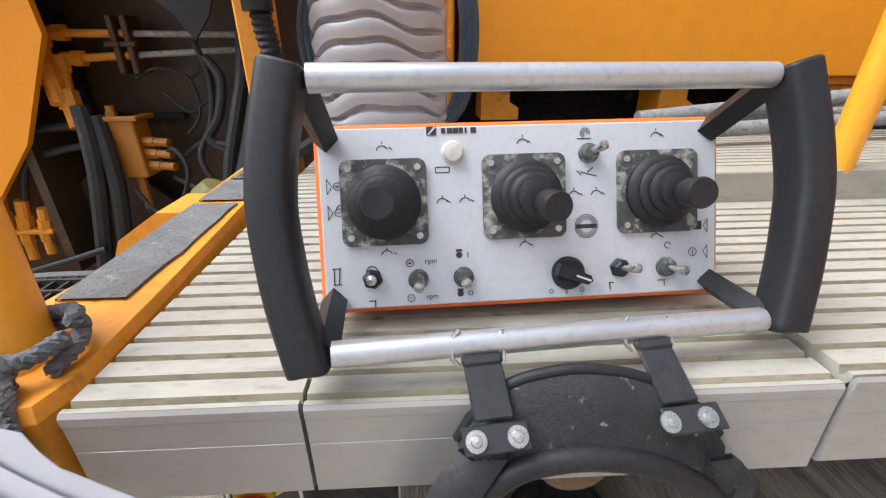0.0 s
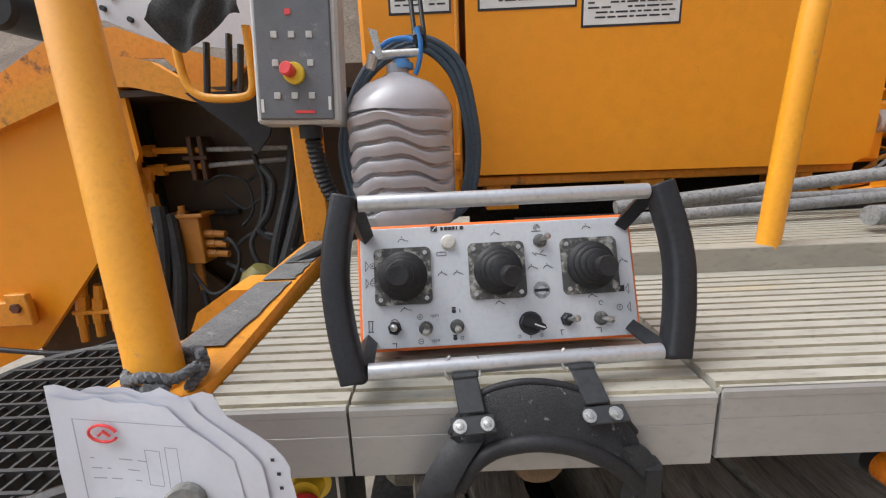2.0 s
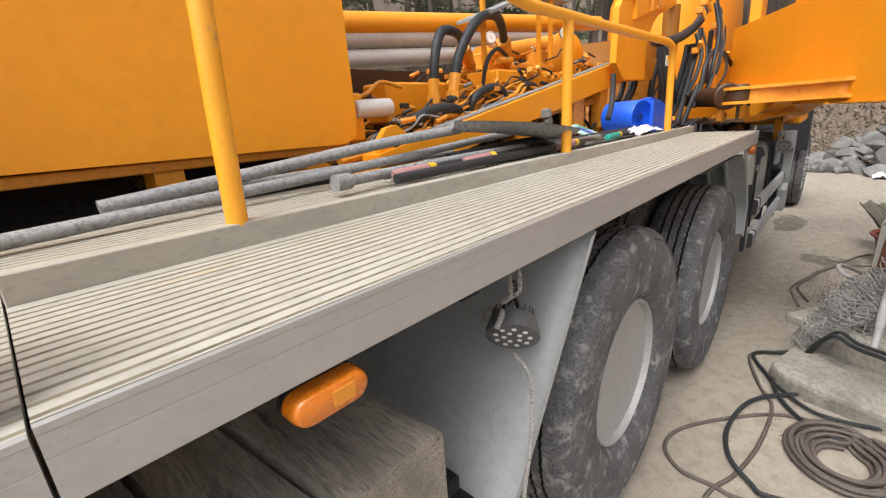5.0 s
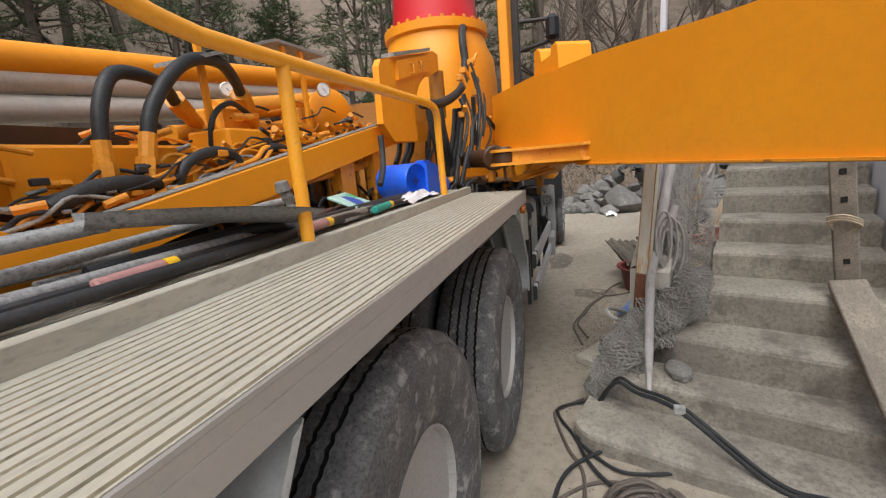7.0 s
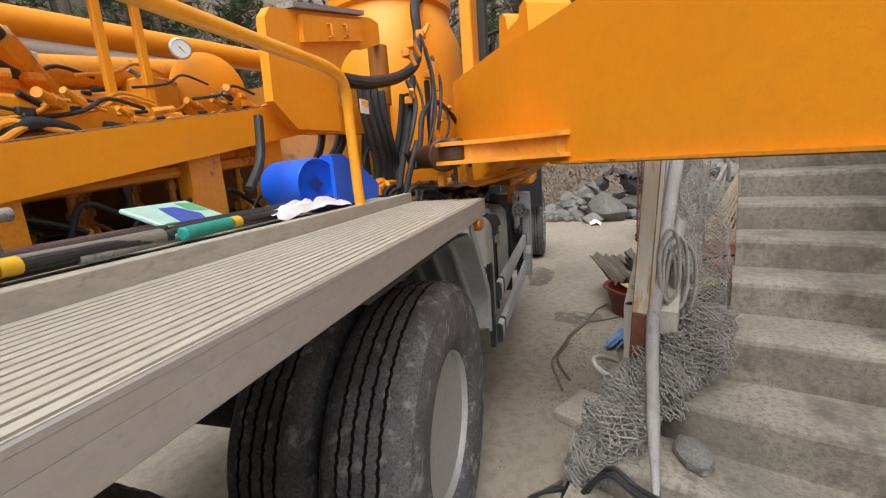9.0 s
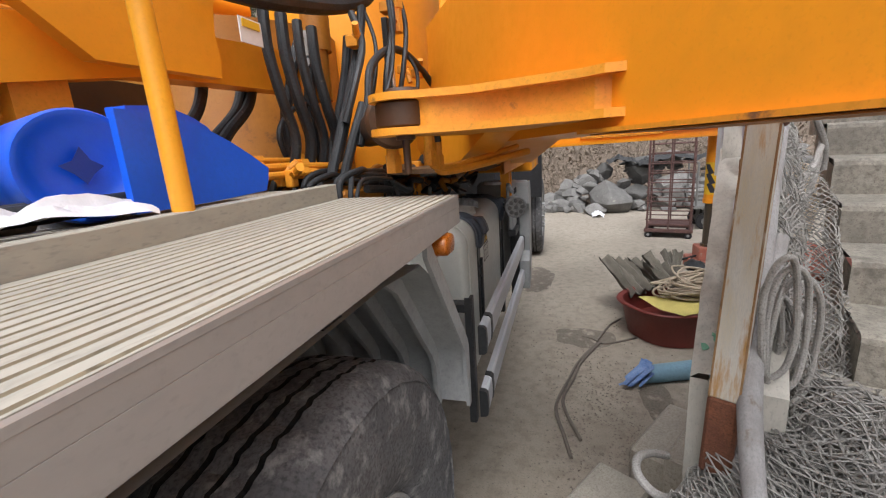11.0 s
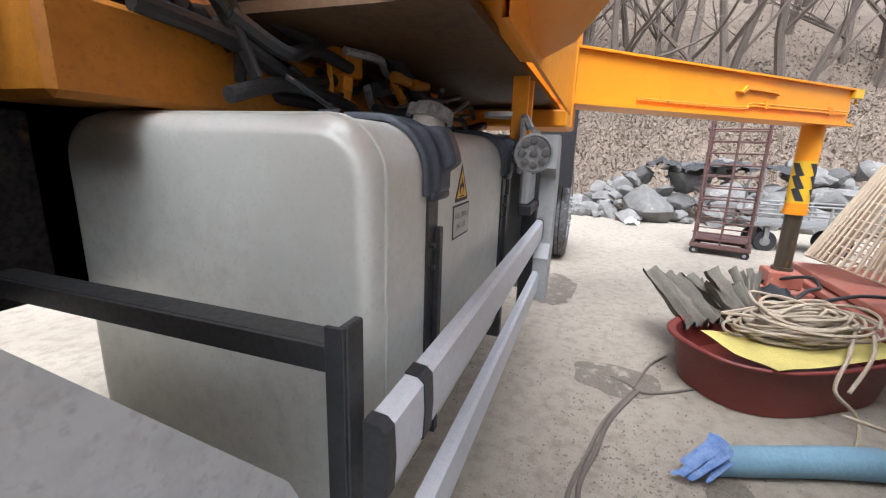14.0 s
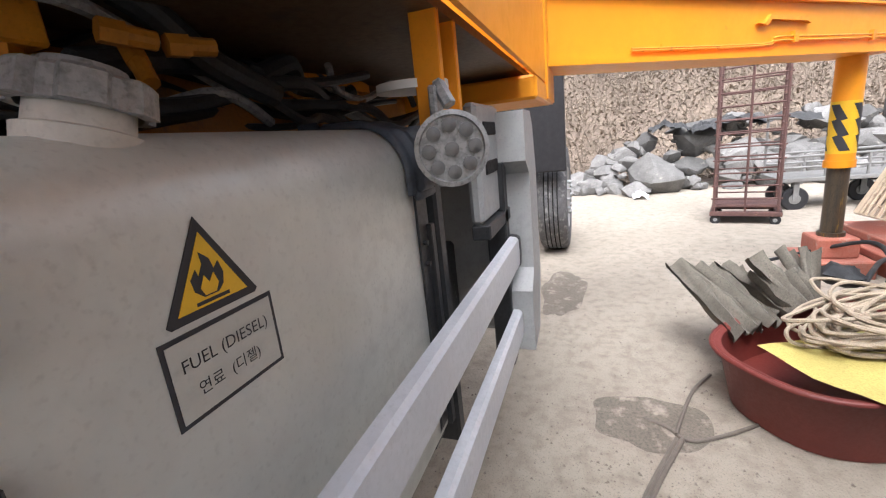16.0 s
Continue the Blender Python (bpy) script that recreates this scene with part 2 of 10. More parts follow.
ROPE_T = mat("tan_rope", (0.43, 0.36, 0.27), 0.9, col2=(0.34, 0.28, 0.20), scale=15, stain=(0.22, 0.18, 0.13), amount=0.25, stain_scale=20, fine=0.2, bump=0.6, bump_scale=260)
NET = mat("grey_fishing_net", (0.36, 0.345, 0.32), 0.95, col2=(0.22, 0.208, 0.188), scale=9, fine=0.2, bump=0.4, bump_scale=300)
TUB = mat("dark_red_rubber_tub", (0.17, 0.03, 0.022), 0.5, col2=(0.13, 0.025, 0.02), scale=5, stain=(0.25, 0.13, 0.10), amount=0.2, stain_scale=9, fine=0.08, bump=0.1)
BLUE = mat("bright_blue_plastic", (0.018, 0.13, 0.80), 0.32, col2=(0.014, 0.10, 0.70), scale=8, stain=(0.25, 0.35, 0.6), amount=0.08, stain_scale=25, fine=0.05)
PIPE_B = mat("faded_blue_hose", (0.19, 0.33, 0.42), 0.6, col2=(0.15, 0.27, 0.36), scale=5, stain=(0.30, 0.36, 0.40), amount=0.2, stain_scale=9, fine=0.1)
BLUE_T = mat("torn_blue_liner", (0.09, 0.18, 0.42), 0.6, col2=(0.25, 0.36, 0.58), scale=20, fine=0.1)
BAG = mat("thin_white_plastic", (0.78, 0.79, 0.82), 0.4, fine=0.05, scale=20, bump=0.4, bump_scale=40)
PIPE_W = mat("pale_grey_pipe", (0.60, 0.58, 0.53), 0.5, col2=(0.52, 0.50, 0.45), scale=3, stain=(0.36, 0.31, 0.25), amount=0.2, stain_scale=5, fine=0.1)
STEELP = mat("cement_caked_steel", (0.27, 0.28, 0.285), 0.6, 0.2, col2=(0.34, 0.34, 0.33), scale=6, stain=(0.12, 0.10, 0.085), amount=0.3, stain_scale=12, fine=0.2, bump=0.3)
RUSTP = mat("rusty_rack_steel", (0.13, 0.065, 0.055), 0.8, col2=(0.09, 0.05, 0.045), scale=9, fine=0.2, bump=0.4, stain=(0.22, 0.12, 0.08), amount=0.3, stain_scale=15)
REDT = mat("red_painted_steel", (0.62, 0.02, 0.03), 0.35, col2=(0.55, 0.02, 0.03), scale=3, fine=0.05, coat=0.2)
TEAL = mat("teal_plastic_grip", (0.02, 0.32, 0.26), 0.5, fine=0.08, scale=20)
PINK = mat("dull_pink_grip", (0.42, 0.22, 0.21), 0.6, fine=0.1, scale=20)
PLYW = mat("faded_yellow_foam", (0.52, 0.44, 0.13), 0.85, col2=(0.44, 0.37, 0.11), scale=9, fine=0.12)
CANVAS = mat("olive_grey_canvas", (0.17, 0.155, 0.125), 0.92, col2=(0.11, 0.10, 0.08), scale=8, stain=(0.24, 0.21, 0.17), amount=0.3, stain_scale=10, fine=0.2, bump=0.4)
ORPAD = mat("faded_red_board", (0.42, 0.13, 0.085), 0.75, col2=(0.34, 0.15, 0.11), scale=5, stain=(0.4, 0.33, 0.27), amount=0.35, stain_scale=7, fine=0.1)
BASKET = mat("tan_plastic_basket", (0.60, 0.49, 0.35), 0.6, fine=0.1, scale=20)
BARK = mat("grey_brown_bark", (0.15, 0.12, 0.095), 0.95, col2=(0.10, 0.08, 0.065), scale=3, fine=0.25, bump=0.7, bump_scale=20, stretch=(2, 2, 0.4))
TWIG = mat("dry_twigs", (0.27, 0.22, 0.17), 0.95, col2=(0.12, 0.095, 0.072), scale=2, fine=0.2, bump=0)
NEEDLE = mat("pine_needles", (0.055, 0.085, 0.03), 0.8, col2=(0.08, 0.11, 0.04), scale=2, fine=0.3, bump=0)
CLOTH = mat("charcoal_cloth", (0.035, 0.036, 0.037), 0.95, col2=(0.055, 0.055, 0.055), scale=12, fine=0.2, bump=0.5, bump_scale=90)
GRATE = mat("black_grate_bars", (0.02, 0.02, 0.022), 0.55, col2=(0.035, 0.033, 0.03), scale=20, fine=0.1, bump=0.2)
WHITEWALL = mat("bluish_white_wall", (0.62, 0.64, 0.70), 0.8, col2=(0.55, 0.57, 0.62), scale=1.5, stain=(0.42, 0.42, 0.42), amount=0.2, stain_scale=2.5, fine=0.06, bump=0.1)
PANELG = mat("grey_enclosure", (0.50, 0.50, 0.48), 0.5, col2=(0.44, 0.44, 0.42), scale=9, stain=(0.3, 0.28, 0.25), amount=0.15, stain_scale=20, fine=0.06)
PANELF = mat("smoky_keypad_cover", (0.16, 0.17, 0.185), 0.3, col2=(0.12, 0.125, 0.135), scale=12, stain=(0.28, 0.28, 0.27), amount=0.3, stain_scale=25, fine=0.08)
SILT = mat("concrete_splashed_grey", (0.25, 0.245, 0.23), 0.85, col2=(0.17, 0.165, 0.155), scale=8, fine=0.2, bump=0.5)
STRIPE_Y = mat("yellow_hazard_paint", (0.82, 0.50, 0.02), 0.45, fine=0.06, scale=9, stain=(0.25, 0.18, 0.08), amount=0.18, stain_scale=14)
REDSTAIN = mat("faded_red_paint", (0.30, 0.15, 0.115), 0.85, col2=(0.30, 0.21, 0.165), scale=25, stain=(0.33, 0.29, 0.24), amount=0.5, stain_scale=30, fine=0.2)
LAMPG = mat("dark_grey_casting", (0.10, 0.10, 0.105), 0.5, 0.3, col2=(0.15, 0.15, 0.15), scale=30, fine=0.15, bump=0.1)
MILKY = mat("milky_led_lens", (0.45, 0.44, 0.42), 0.3, fine=0.08, scale=60, spec=0.4)
WETC = mat("damp_patch", (0.15, 0.128, 0.10), 0.7, col2=(0.19, 0.163, 0.13), scale=5, stain=(0.33, 0.288, 0.232), amount=0.5, stain_scale=9, fine=0.15, bump=0.4)
TAPE = mat("worn_grip_tape", (0.20, 0.20, 0.195), 0.9, col2=(0.14, 0.14, 0.138), scale=25, stain=(0.32, 0.31, 0.28), amount=0.3, stain_scale=40, fine=0.25, bump=0.6, bump_scale=500)
DULLENS = mat("dull_brown_lens", (0.10, 0.055, 0.022), 0.35, col2=(0.18, 0.10, 0.04), scale=20, fine=0.08)
# Groove rubber is clean, and taken near black for the shade in its depth.
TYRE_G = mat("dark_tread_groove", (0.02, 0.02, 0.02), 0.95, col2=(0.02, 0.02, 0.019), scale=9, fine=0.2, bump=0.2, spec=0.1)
CUSHION = mat("blue_black_rubber", (0.038, 0.047, 0.062), 0.5, col2=(0.047, 0.057, 0.074), scale=7, stain=(0.09, 0.09, 0.09), amount=0.3, stain_scale=14, fine=0.1, bump=0.1)
WOOD_Y = mat("weathered_split_timber", (0.34, 0.305, 0.255), 0.85, col2=(0.19, 0.168, 0.138), scale=5, stain=(0.035, 0.028, 0.022), amount=0.36, stain_scale=8, fine=0.3, bump=0.9, bump_scale=40, stretch=(3, 0.25, 3))
# Mid-dark orange: oil film plus the shade beneath overhead parts.
ORANGE_M = mat("oily_shaded_orange_paint", (0.42, 0.165, 0.012), 0.5, col2=(0.30, 0.115, 0.012), scale=3, stain=(0.10, 0.05, 0.02), amount=0.34, stain_scale=6, fine=0.12, bump=0.1)
PLASTER = mat("smooth_grey_render", (0.54, 0.515, 0.45), 0.85, col2=(0.45, 0.425, 0.37), scale=3, stain=(0.58, 0.54, 0.45), amount=0.26, stain_scale=5, fine=0.12, bump=0.3, bump_scale=45, stretch=(1, 1, 0.5))
GREENP = mat("green_paint_smear", (0.16, 0.42, 0.28), 0.7, col2=(0.24, 0.40, 0.30), scale=30, stain=(0.34, 0.325, 0.285), amount=0.6, stain_scale=30, fine=0.1)
RAMST = mat("oily_brown_ram", (0.06, 0.05, 0.04), 0.4, 0.3, col2=(0.10, 0.075, 0.045), scale=9, stain=(0.30, 0.19, 0.03), amount=0.35, stain_scale=8, fine=0.15, stretch=(3, 3, 0.3))
# Grease colour taken nearly black to carry the shade of the hopper recess.
GREASE_SHADE = mat("shaded_greasy_plate", (0.075, 0.043, 0.019), 0.5, col2=(0.03, 0.02, 0.012), scale=3, stain=(0.14, 0.07, 0.022), amount=0.3, stain_scale=6, fine=0.15, bump=0.15)
GREASE = mat("shaded_greasy_underside", (0.12, 0.066, 0.028), 0.55, col2=(0.09, 0.055, 0.03), scale=4, stain=(0.04, 0.03, 0.02), amount=0.4, stain_scale=6, fine=0.15, bump=0.15)
TROLLEY = mat("dull_trolley_steel", (0.23, 0.23, 0.22), 0.6, 0.2, col2=(0.17, 0.165, 0.155), scale=6, stain=(0.13, 0.09, 0.06), amount=0.3, stain_scale=9, fine=0.15)
STREAK = mat("yellow_rust_streak", (0.33, 0.20, 0.085), 0.85, col2=(0.24, 0.12, 0.05), scale=6, stain=(0.50, 0.47, 0.42), amount=0.4, stain_scale=5, fine=0.2, bump=0.2, stretch=(2, 2, 0.4))

# ---- mesh helpers ----
class M:
    """Collects faces for one part."""

    def __init__(self):
        self.v, self.f, self.k = [], [], []
        self.slot = 0

    def add(self, verts, faces):
        o = len(self.v)
        self.v += [tuple(p) for p in verts]
        self.f += [tuple(i + o for i in q) for q in faces]
        self.k += [self.slot] * len(faces)
        return self

    def box(self, x0, x1, y0, y1, z0, z1, c=0.0, m=None):
        if c <= 0:
            vs = [(x, y, z) for x in (x0, x1) for y in (y0, y1) for z in (z0, z1)]
            fs = [(0, 1, 3, 2), (4, 6, 7, 5), (0, 4, 5, 1), (2, 3, 7, 6), (0, 2, 6, 4), (1, 5, 7, 3)]
        else:
            c = min(c, 0.45 * min(abs(x1 - x0), abs(y1 - y0), abs(z1 - z0)))
            vs, idx, fs = [], {}, []
            for i, (x, sx) in enumerate(((x0, 1), (x1, -1))):
                for j, (y, sy) in enumerate(((y0, 1), (y1, -1))):
                    for k, (z, sz) in enumerate(((z0, 1), (z1, -1))):
                        for a in range(3):
                            p = [x + sx * c, y + sy * c, z + sz * c]
                            p[a] = (x, y, z)[a]
                            idx[i, j, k, a] = len(vs)
                            vs.append(p)
            q = lambda *t: fs.append(tuple(idx[e] for e in t))  # noqa: E731
            for s in (0, 1):
                q((s, 0, 0, 0), (s, 1, 0, 0), (s, 1, 1, 0), (s, 0, 1, 0))
                q((0, s, 0, 1), (1, s, 0, 1), (1, s, 1, 1), (0, s, 1, 1))
                q((0, 0, s, 2), (1, 0, s, 2), (1, 1, s, 2), (0, 1, s, 2))
                for t in (0, 1):
                    q((0, s, t, 1), (1, s, t, 1), (1, s, t, 2), (0, s, t, 2))
                    q((s, 0, t, 0), (s, 1, t, 0), (s, 1, t, 2), (s, 0, t, 2))
                    q((s, t, 0, 0), (s, t, 1, 0), (s, t, 1, 1), (s, t, 0, 1))
            for i in (0, 1):
                for j in (0, 1):
                    for k in (0, 1):
                        q((i, j, k, 0), (i, j, k, 1), (i, j, k, 2))
        if m is not None:
            vs = [m @ Vector(p) for p in vs]
        return self.add(vs, fs)

    def tube(self, pts, r, n=10, cap=True, closed=False, flat=1.0):
        """A swept tube through points; r may be a list; flat squeezes it across its second axis."""
        pts = [Vector(p) for p in pts]
        rs = r if hasattr(r, "__len__") else [r] * len(pts)
        rings, up = [], None
        cnt = len(pts)
        for i, p in enumerate(pts):
            a = pts[(i - 1) % cnt] if (i or closed) else p
            b = pts[(i + 1) % cnt] if (i < cnt - 1 or closed) else p
            d = (b - a).normalized() if (b - a).length > 1e-9 else Vector((0, 0, 1))
            if up is None:
                up = Vector((0, 0, 1)) if abs(d.z) < 0.9 else Vector((1, 0, 0))
            s = d.cross(up)
            s = s.normalized() if s.length > 1e-6 else d.orthogonal().normalized()
            up = s.cross(d).normalized()
            rings.append([p + (s * math.cos(t) + up * math.sin(t) * flat) * rs[i] for t in (2 * math.pi * k / n for k in range(n))])
        vs = [q for ring in rings for q in ring]
        fs = []
        for i in range(cnt if closed else cnt - 1):
            for k in range(n):
                a, b = i * n + k, i * n + (k + 1) % n
                c, d = ((i + 1) % cnt) * n + (k + 1) % n, ((i + 1) % cnt) * n + k
                fs.append((a, b, c, d))
        if cap and not closed:
            fs.append(tuple(range(n))[::-1])
            fs.append(tuple((cnt - 1) * n + k for k in range(n)))
        return self.add(vs, fs)

    def cyl(self, p0, p1, r0, r1=None, n=16, c=0.0):
        p0, p1 = Vector(p0), Vector(p1)
        r1 = r0 if r1 is None else r1
        if c > 0:
            d = (p1 - p0).normalized() * c
            return self.tube([p0, p0 + d * 0.001, p0 + d, p1 - d, p1 - d * 0.001, p1], [r0 - c, r0 - c, r0, r1, r1 - c, r1 - c], n)
        return self.tube([p0, p1], [r0, r1], n)

    def prism(self, poly, o, u, v, w, depth):
        """A flat outline poly in the axes u and v at o, thick along w."""
        o, u, v, w = Vector(o), Vector(u), Vector(v), Vector(w)
        a = [o + u * s + v * t for s, t in poly]
        vs = a + [p + w * depth for p in a]
        n = len(a)
        fs = [tuple(range(n)), tuple(range(2 * n - 1, n - 1, -1))]
        fs += [(i, (i + 1) % n, n + (i + 1) % n, n + i) for i in range(n)]
        return self.add(vs, fs)

    def lathe(self, o, axis, prof, n=32):
        """A profile of (distance along axis, radius), turned about the axis at o."""
        o, axis = Vector(o), Vector(axis).normalized()
        s = axis.orthogonal().normalized()
        t = axis.cross(s)
        vs = [o + axis * h + (s * math.cos(2 * math.pi * k / n) + t * math.sin(2 * math.pi * k / n)) * r for h, r in prof for k in range(n)]
        fs = [(i * n + k, i * n + (k + 1) % n, (i + 1) * n + (k + 1) % n, (i + 1) * n + k) for i in range(len(prof) - 1) for k in range(n)]
        fs.append(tuple(range(n))[::-1])
        fs.append(tuple((len(prof) - 1) * n + k for k in range(n)))
        return self.add(vs, fs)

    def sheet(self, rows):
        """A surface through a grid of points."""
        h, w = len(rows), len(rows[0])
        return self.add([p for row in rows for p in row], [(i * w + j, i * w + j + 1, (i + 1) * w + j + 1, (i + 1) * w + j) for i in range(h - 1) for j in range(w - 1)])

    def ball(self, o, r, n=10, sq=(1, 1, 1), rough=0.0, seed=0):
        rows = []
        rng = random.Random(seed)
        off = Vector((rng.uniform(0, 50), rng.uniform(0, 50), rng.uniform(0, 50)))
        for i in range(n + 1):
            a = math.pi * i / n
            row = []
            for j in range(2 * n):
                b = math.pi * j / n
                d = Vector((math.sin(a) * math.cos(b), math.sin(a) * math.sin(b), math.cos(a)))
                k = r * (1 + rough * noise.noise(d * 1.7 + off) + rough * 0.5 * noise.noise(d * 4 + off))
                row.append((o[0] + d.x * k * sq[0], o[1] + d.y * k * sq[1], o[2] + d.z * k * sq[2]))
            rows.append(row + row[:1])
        return self.sheet(rows)

    def mesh(self, name, mats, smooth=35, weld=False):
        me = bpy.data.meshes.new(name)
        me.from_pydata(self.v, [], self.f)
        for mt in mats if isinstance(mats, (list, tuple)) else [mats]:
            me.materials.append(mt)
        me.polygons.foreach_set("material_index", self.k)
        if len(self.f) < 40000:
            b = bmesh.new()
            b.from_mesh(me)
            if weld:
                bmesh.ops.remove_doubles(b, verts=b.verts, dist=1e-5)
            bmesh.ops.recalc_face_normals(b, faces=b.faces)
            b.to_mesh(me)
            b.free()
        if smooth:
            me.shade_smooth()
            me.set_sharp_from_angle(angle=radians(smooth))
        me.update()
        return me


def spline(pts, k=6):
    """A smooth line through points."""
    pts = [Vector(p) for p in pts]
    out = []
    for i in range(len(pts) - 1):
        a, b, c, d = pts[max(i - 1, 0)], pts[i], pts[i + 1], pts[min(i + 2, len(pts) - 1)]
        for j in range(k):
            t = j / k
            out.append(0.5 * ((2 * b) + (c - a) * t + (2 * a - 5 * b + 4 * c - d) * t * t + (3 * b - a - 3 * c + d) * t ** 3))
    return out + [pts[-1]]


def thing(name, at, label, category, group="", kind=""):
    e = new(name)
    e.location = at
    e.empty_display_size = 0.05
    return tagged(e, label, category, group, kind)


def part(name, m, mats, parent, label="", smooth=35, weld=False):
    ob = new(name, m.mesh(name, mats, smooth, weld))
    ob.parent = parent
    ob.matrix_parent_inverse = Matrix.Translation(-parent.location)
    return tagged(ob, label)


def pieces(name, m, mats, parent, label="", smooth=35):
    """Every loose piece of a collected mesh becomes a part of its own."""
    root = list(range(len(m.v)))

    def find(i):
        while root[i] != i:
            root[i] = root[root[i]]
            i = root[i]
        return i

    for q in m.f:
        for i in q[1:]:
            root[find(i)] = find(q[0])
    sets = {}
    for q in m.f:
        sets.setdefault(find(q[0]), []).append(q)
    for faces in sets.values():
        p, idx = M(), {}
        for q in faces:
            for i in q:
                idx.setdefault(i, len(idx))
        p.add([m.v[i] for i in idx], [tuple(idx[i] for i in q) for q in faces])
        part(name, p, mats, parent, label, smooth)


def single(name, m, mats, label, category, group="", kind="", smooth=35):
    return tagged(new(name, m.mesh(name, mats, smooth)), label, category, group, kind)


def lettering(name, text, o, u, v, size, mt, parent, label="", lift=0.0006):
    """Flat letters in Blender's own font, turned to a mesh, on the plane of u and v."""
    cu = bpy.data.curves.new(name, "FONT")
    cu.body, cu.size, cu.align_x, cu.align_y = text, size, "CENTER", "CENTER"
    cu.resolution_u = 3
    tmp = bpy.data.objects.new(name + "_tmp", cu)
    scene.collection.objects.link(tmp)
    dg = bpy.context.evaluated_depsgraph_get()
    me = bpy.data.meshes.new_from_object(tmp.evaluated_get(dg))
    bpy.data.objects.remove(tmp)
    u, v = Vector(u).normalized(), Vector(v).normalized()
    w = u.cross(v)
    for p in me.vertices:
        c = p.co.copy()
        p.co = Vector(o) + u * c.x + v * c.y + w * lift
    me.materials.clear()
    me.materials.append(mt)
    ob = new(name, me)
    ob.parent = parent
    ob.matrix_parent_inverse = Matrix.Translation(-parent.location)
    return tagged(ob, label)


def lerp(a, b, t):
    return a + (b - a) * t


def smoothstep(a, b, x):
    t = min(1.0, max(0.0, (x - a) / (b - a)))
    return t * t * (3 - 2 * t)

# ---- ground, hillside, stairs ----
def ground_z(x, y):
    """The yard is nearly level; a wooded bank rises ahead of and beyond the truck."""
    z = 0.09 - 0.08 * smoothstep(2.6, 5.6, x)
    d = max(smoothstep(13.4, 16.0, x + 0.12 * y) * (x + 0.12 * y - 13.4) * 0.62, smoothstep(8.0, 11.0, y) * (y - 8.0) * 1.0)
    z += min(d, 22.0)
    z += 0.012 * noise.noise(Vector((x * 0.9, y * 0.9, 0))) + 0.004 * noise.noise(Vector((x * 5, y * 5, 3)))
    if d > 0.1:
        z += min(d, 2.0) * 0.22 * noise.noise(Vector((x * 0.45, y * 0.45, 7)))
    return z


def axis_steps(lo, hi, fine_lo, fine_hi, fine, far_n):
    mid = list(np.arange(fine_lo, fine_hi, fine))
    a = [fine_lo - (fine_lo - lo) * (i / far_n) ** 2.2 for i in range(far_n, 0, -1)]
    b = [fine_hi + (hi - fine_hi) * (i / far_n) ** 2.2 for i in range(0, far_n + 1)]
    return a + mid + b


gm = M()
xs, ys = axis_steps(-900, 900, -3, 30, 0.22, 22), axis_steps(-900, 900, -8, 22, 0.22, 22)
gm.sheet([[(x, y, ground_z(x, y)) for x in xs] for y in ys])
half = []
for q in gm.f:
    cx = sum(gm.v[i][0] for i in q) / 4
    cy = sum(gm.v[i][1] for i in q) / 4
    half.append(1 if (cx + 0.12 * cy > 13.5 + 0.3 * noise.noise(Vector((cx, cy, 0))) or cy > 9.2) else 0)
gm.k = half
gme = gm.mesh("ground", [GROUND, HILL], 60)
ground = tagged(new("ground", gme), "dusty pale concrete yard rising to a leaf-covered bank", "ground", kind="structure")

A_UP, E_RT = Vector((0.951, -0.309, 0)), Vector((-0.309, -0.951, 0))  # up the stairs, to the right along a step


def st(a, b, z):
    p = A_UP * a + E_RT * b
    return (p.x, p.y, z)


STEPS = [(3.06, 0.19, -0.72), (3.43, 0.36, -0.64), (3.68, 0.565, -0.40), (3.98, 0.78, -0.28), (4.31, 0.95, -0.16), (4.61, 1.115, -0.15),
         (4.90, 1.275, -0.15), (5.19, 1.435, -0.15), (5.48, 1.595, -0.15), (5.77, 1.755, -0.15), (6.06, 1.915, -0.15), (6.35, 2.075, -0.15), (6.64, 2.235, -0.15)]
stairs = thing("stairs", (4.0, -1.2, 0.0), "worn grey concrete stairs climbing beside the yard", "stairs", kind="structure")
for i, (a, z, left) in enumerate(STEPS):
    s = M()
    a1 = STEPS[i + 1][0] + 0.03 if i < len(STEPS) - 1 else a + 0.9
    right, nb, na = 0.68, 22, 5
    z0 = -0.05 if i == 0 else STEPS[i - 1][1] - 0.06
    top, front = [], []
    for j in range(nb + 1):
        b = lerp(left, right, j / nb)
        w = 0.012 * noise.noise(Vector((b * 4, i * 3.1, 0)))
        rnd = 0.10 * max(0.0, 1 - (b - left) / 0.16) ** 2 if i < 3 else 0.0
        rows_z = []
        for da, dz in ((0.0, -0.030), (0.006, -0.012), (0.022, -0.002), (0.10, 0.0), (a1 - a, 0.002)):
            zz = z + dz + 0.006 * noise.noise(Vector((b * 6, da * 8, i)))
            rows_z.append(st(a + da + w + rnd, b, zz))
        top.append(rows_z)
        front.append([st(a + w + rnd + 0.004, b, z0), st(a + w + rnd + 0.002, b, lerp(z0, z, 0.5)), rows_z[0]])
    s.sheet(top).sheet(front)
    s.sheet([[st(a + 0.1, left, z0), st(a1, left, z0)], [top[0][0], top[0][-1]]])
    s.sheet([[top[0][0], st(a + 0.1, left, z0)], [top[0][0], st(a, left, z0)]])
    part("step", s, CONC, stairs)
wall_m = M()
wall_m.prism([(3.95, -0.1), (8.4, -0.1), (8.4, 4.2), (3.95, 4.2)], st(0, 0.70, 0), A_UP, (0, 0, 1), E_RT, 0.25)
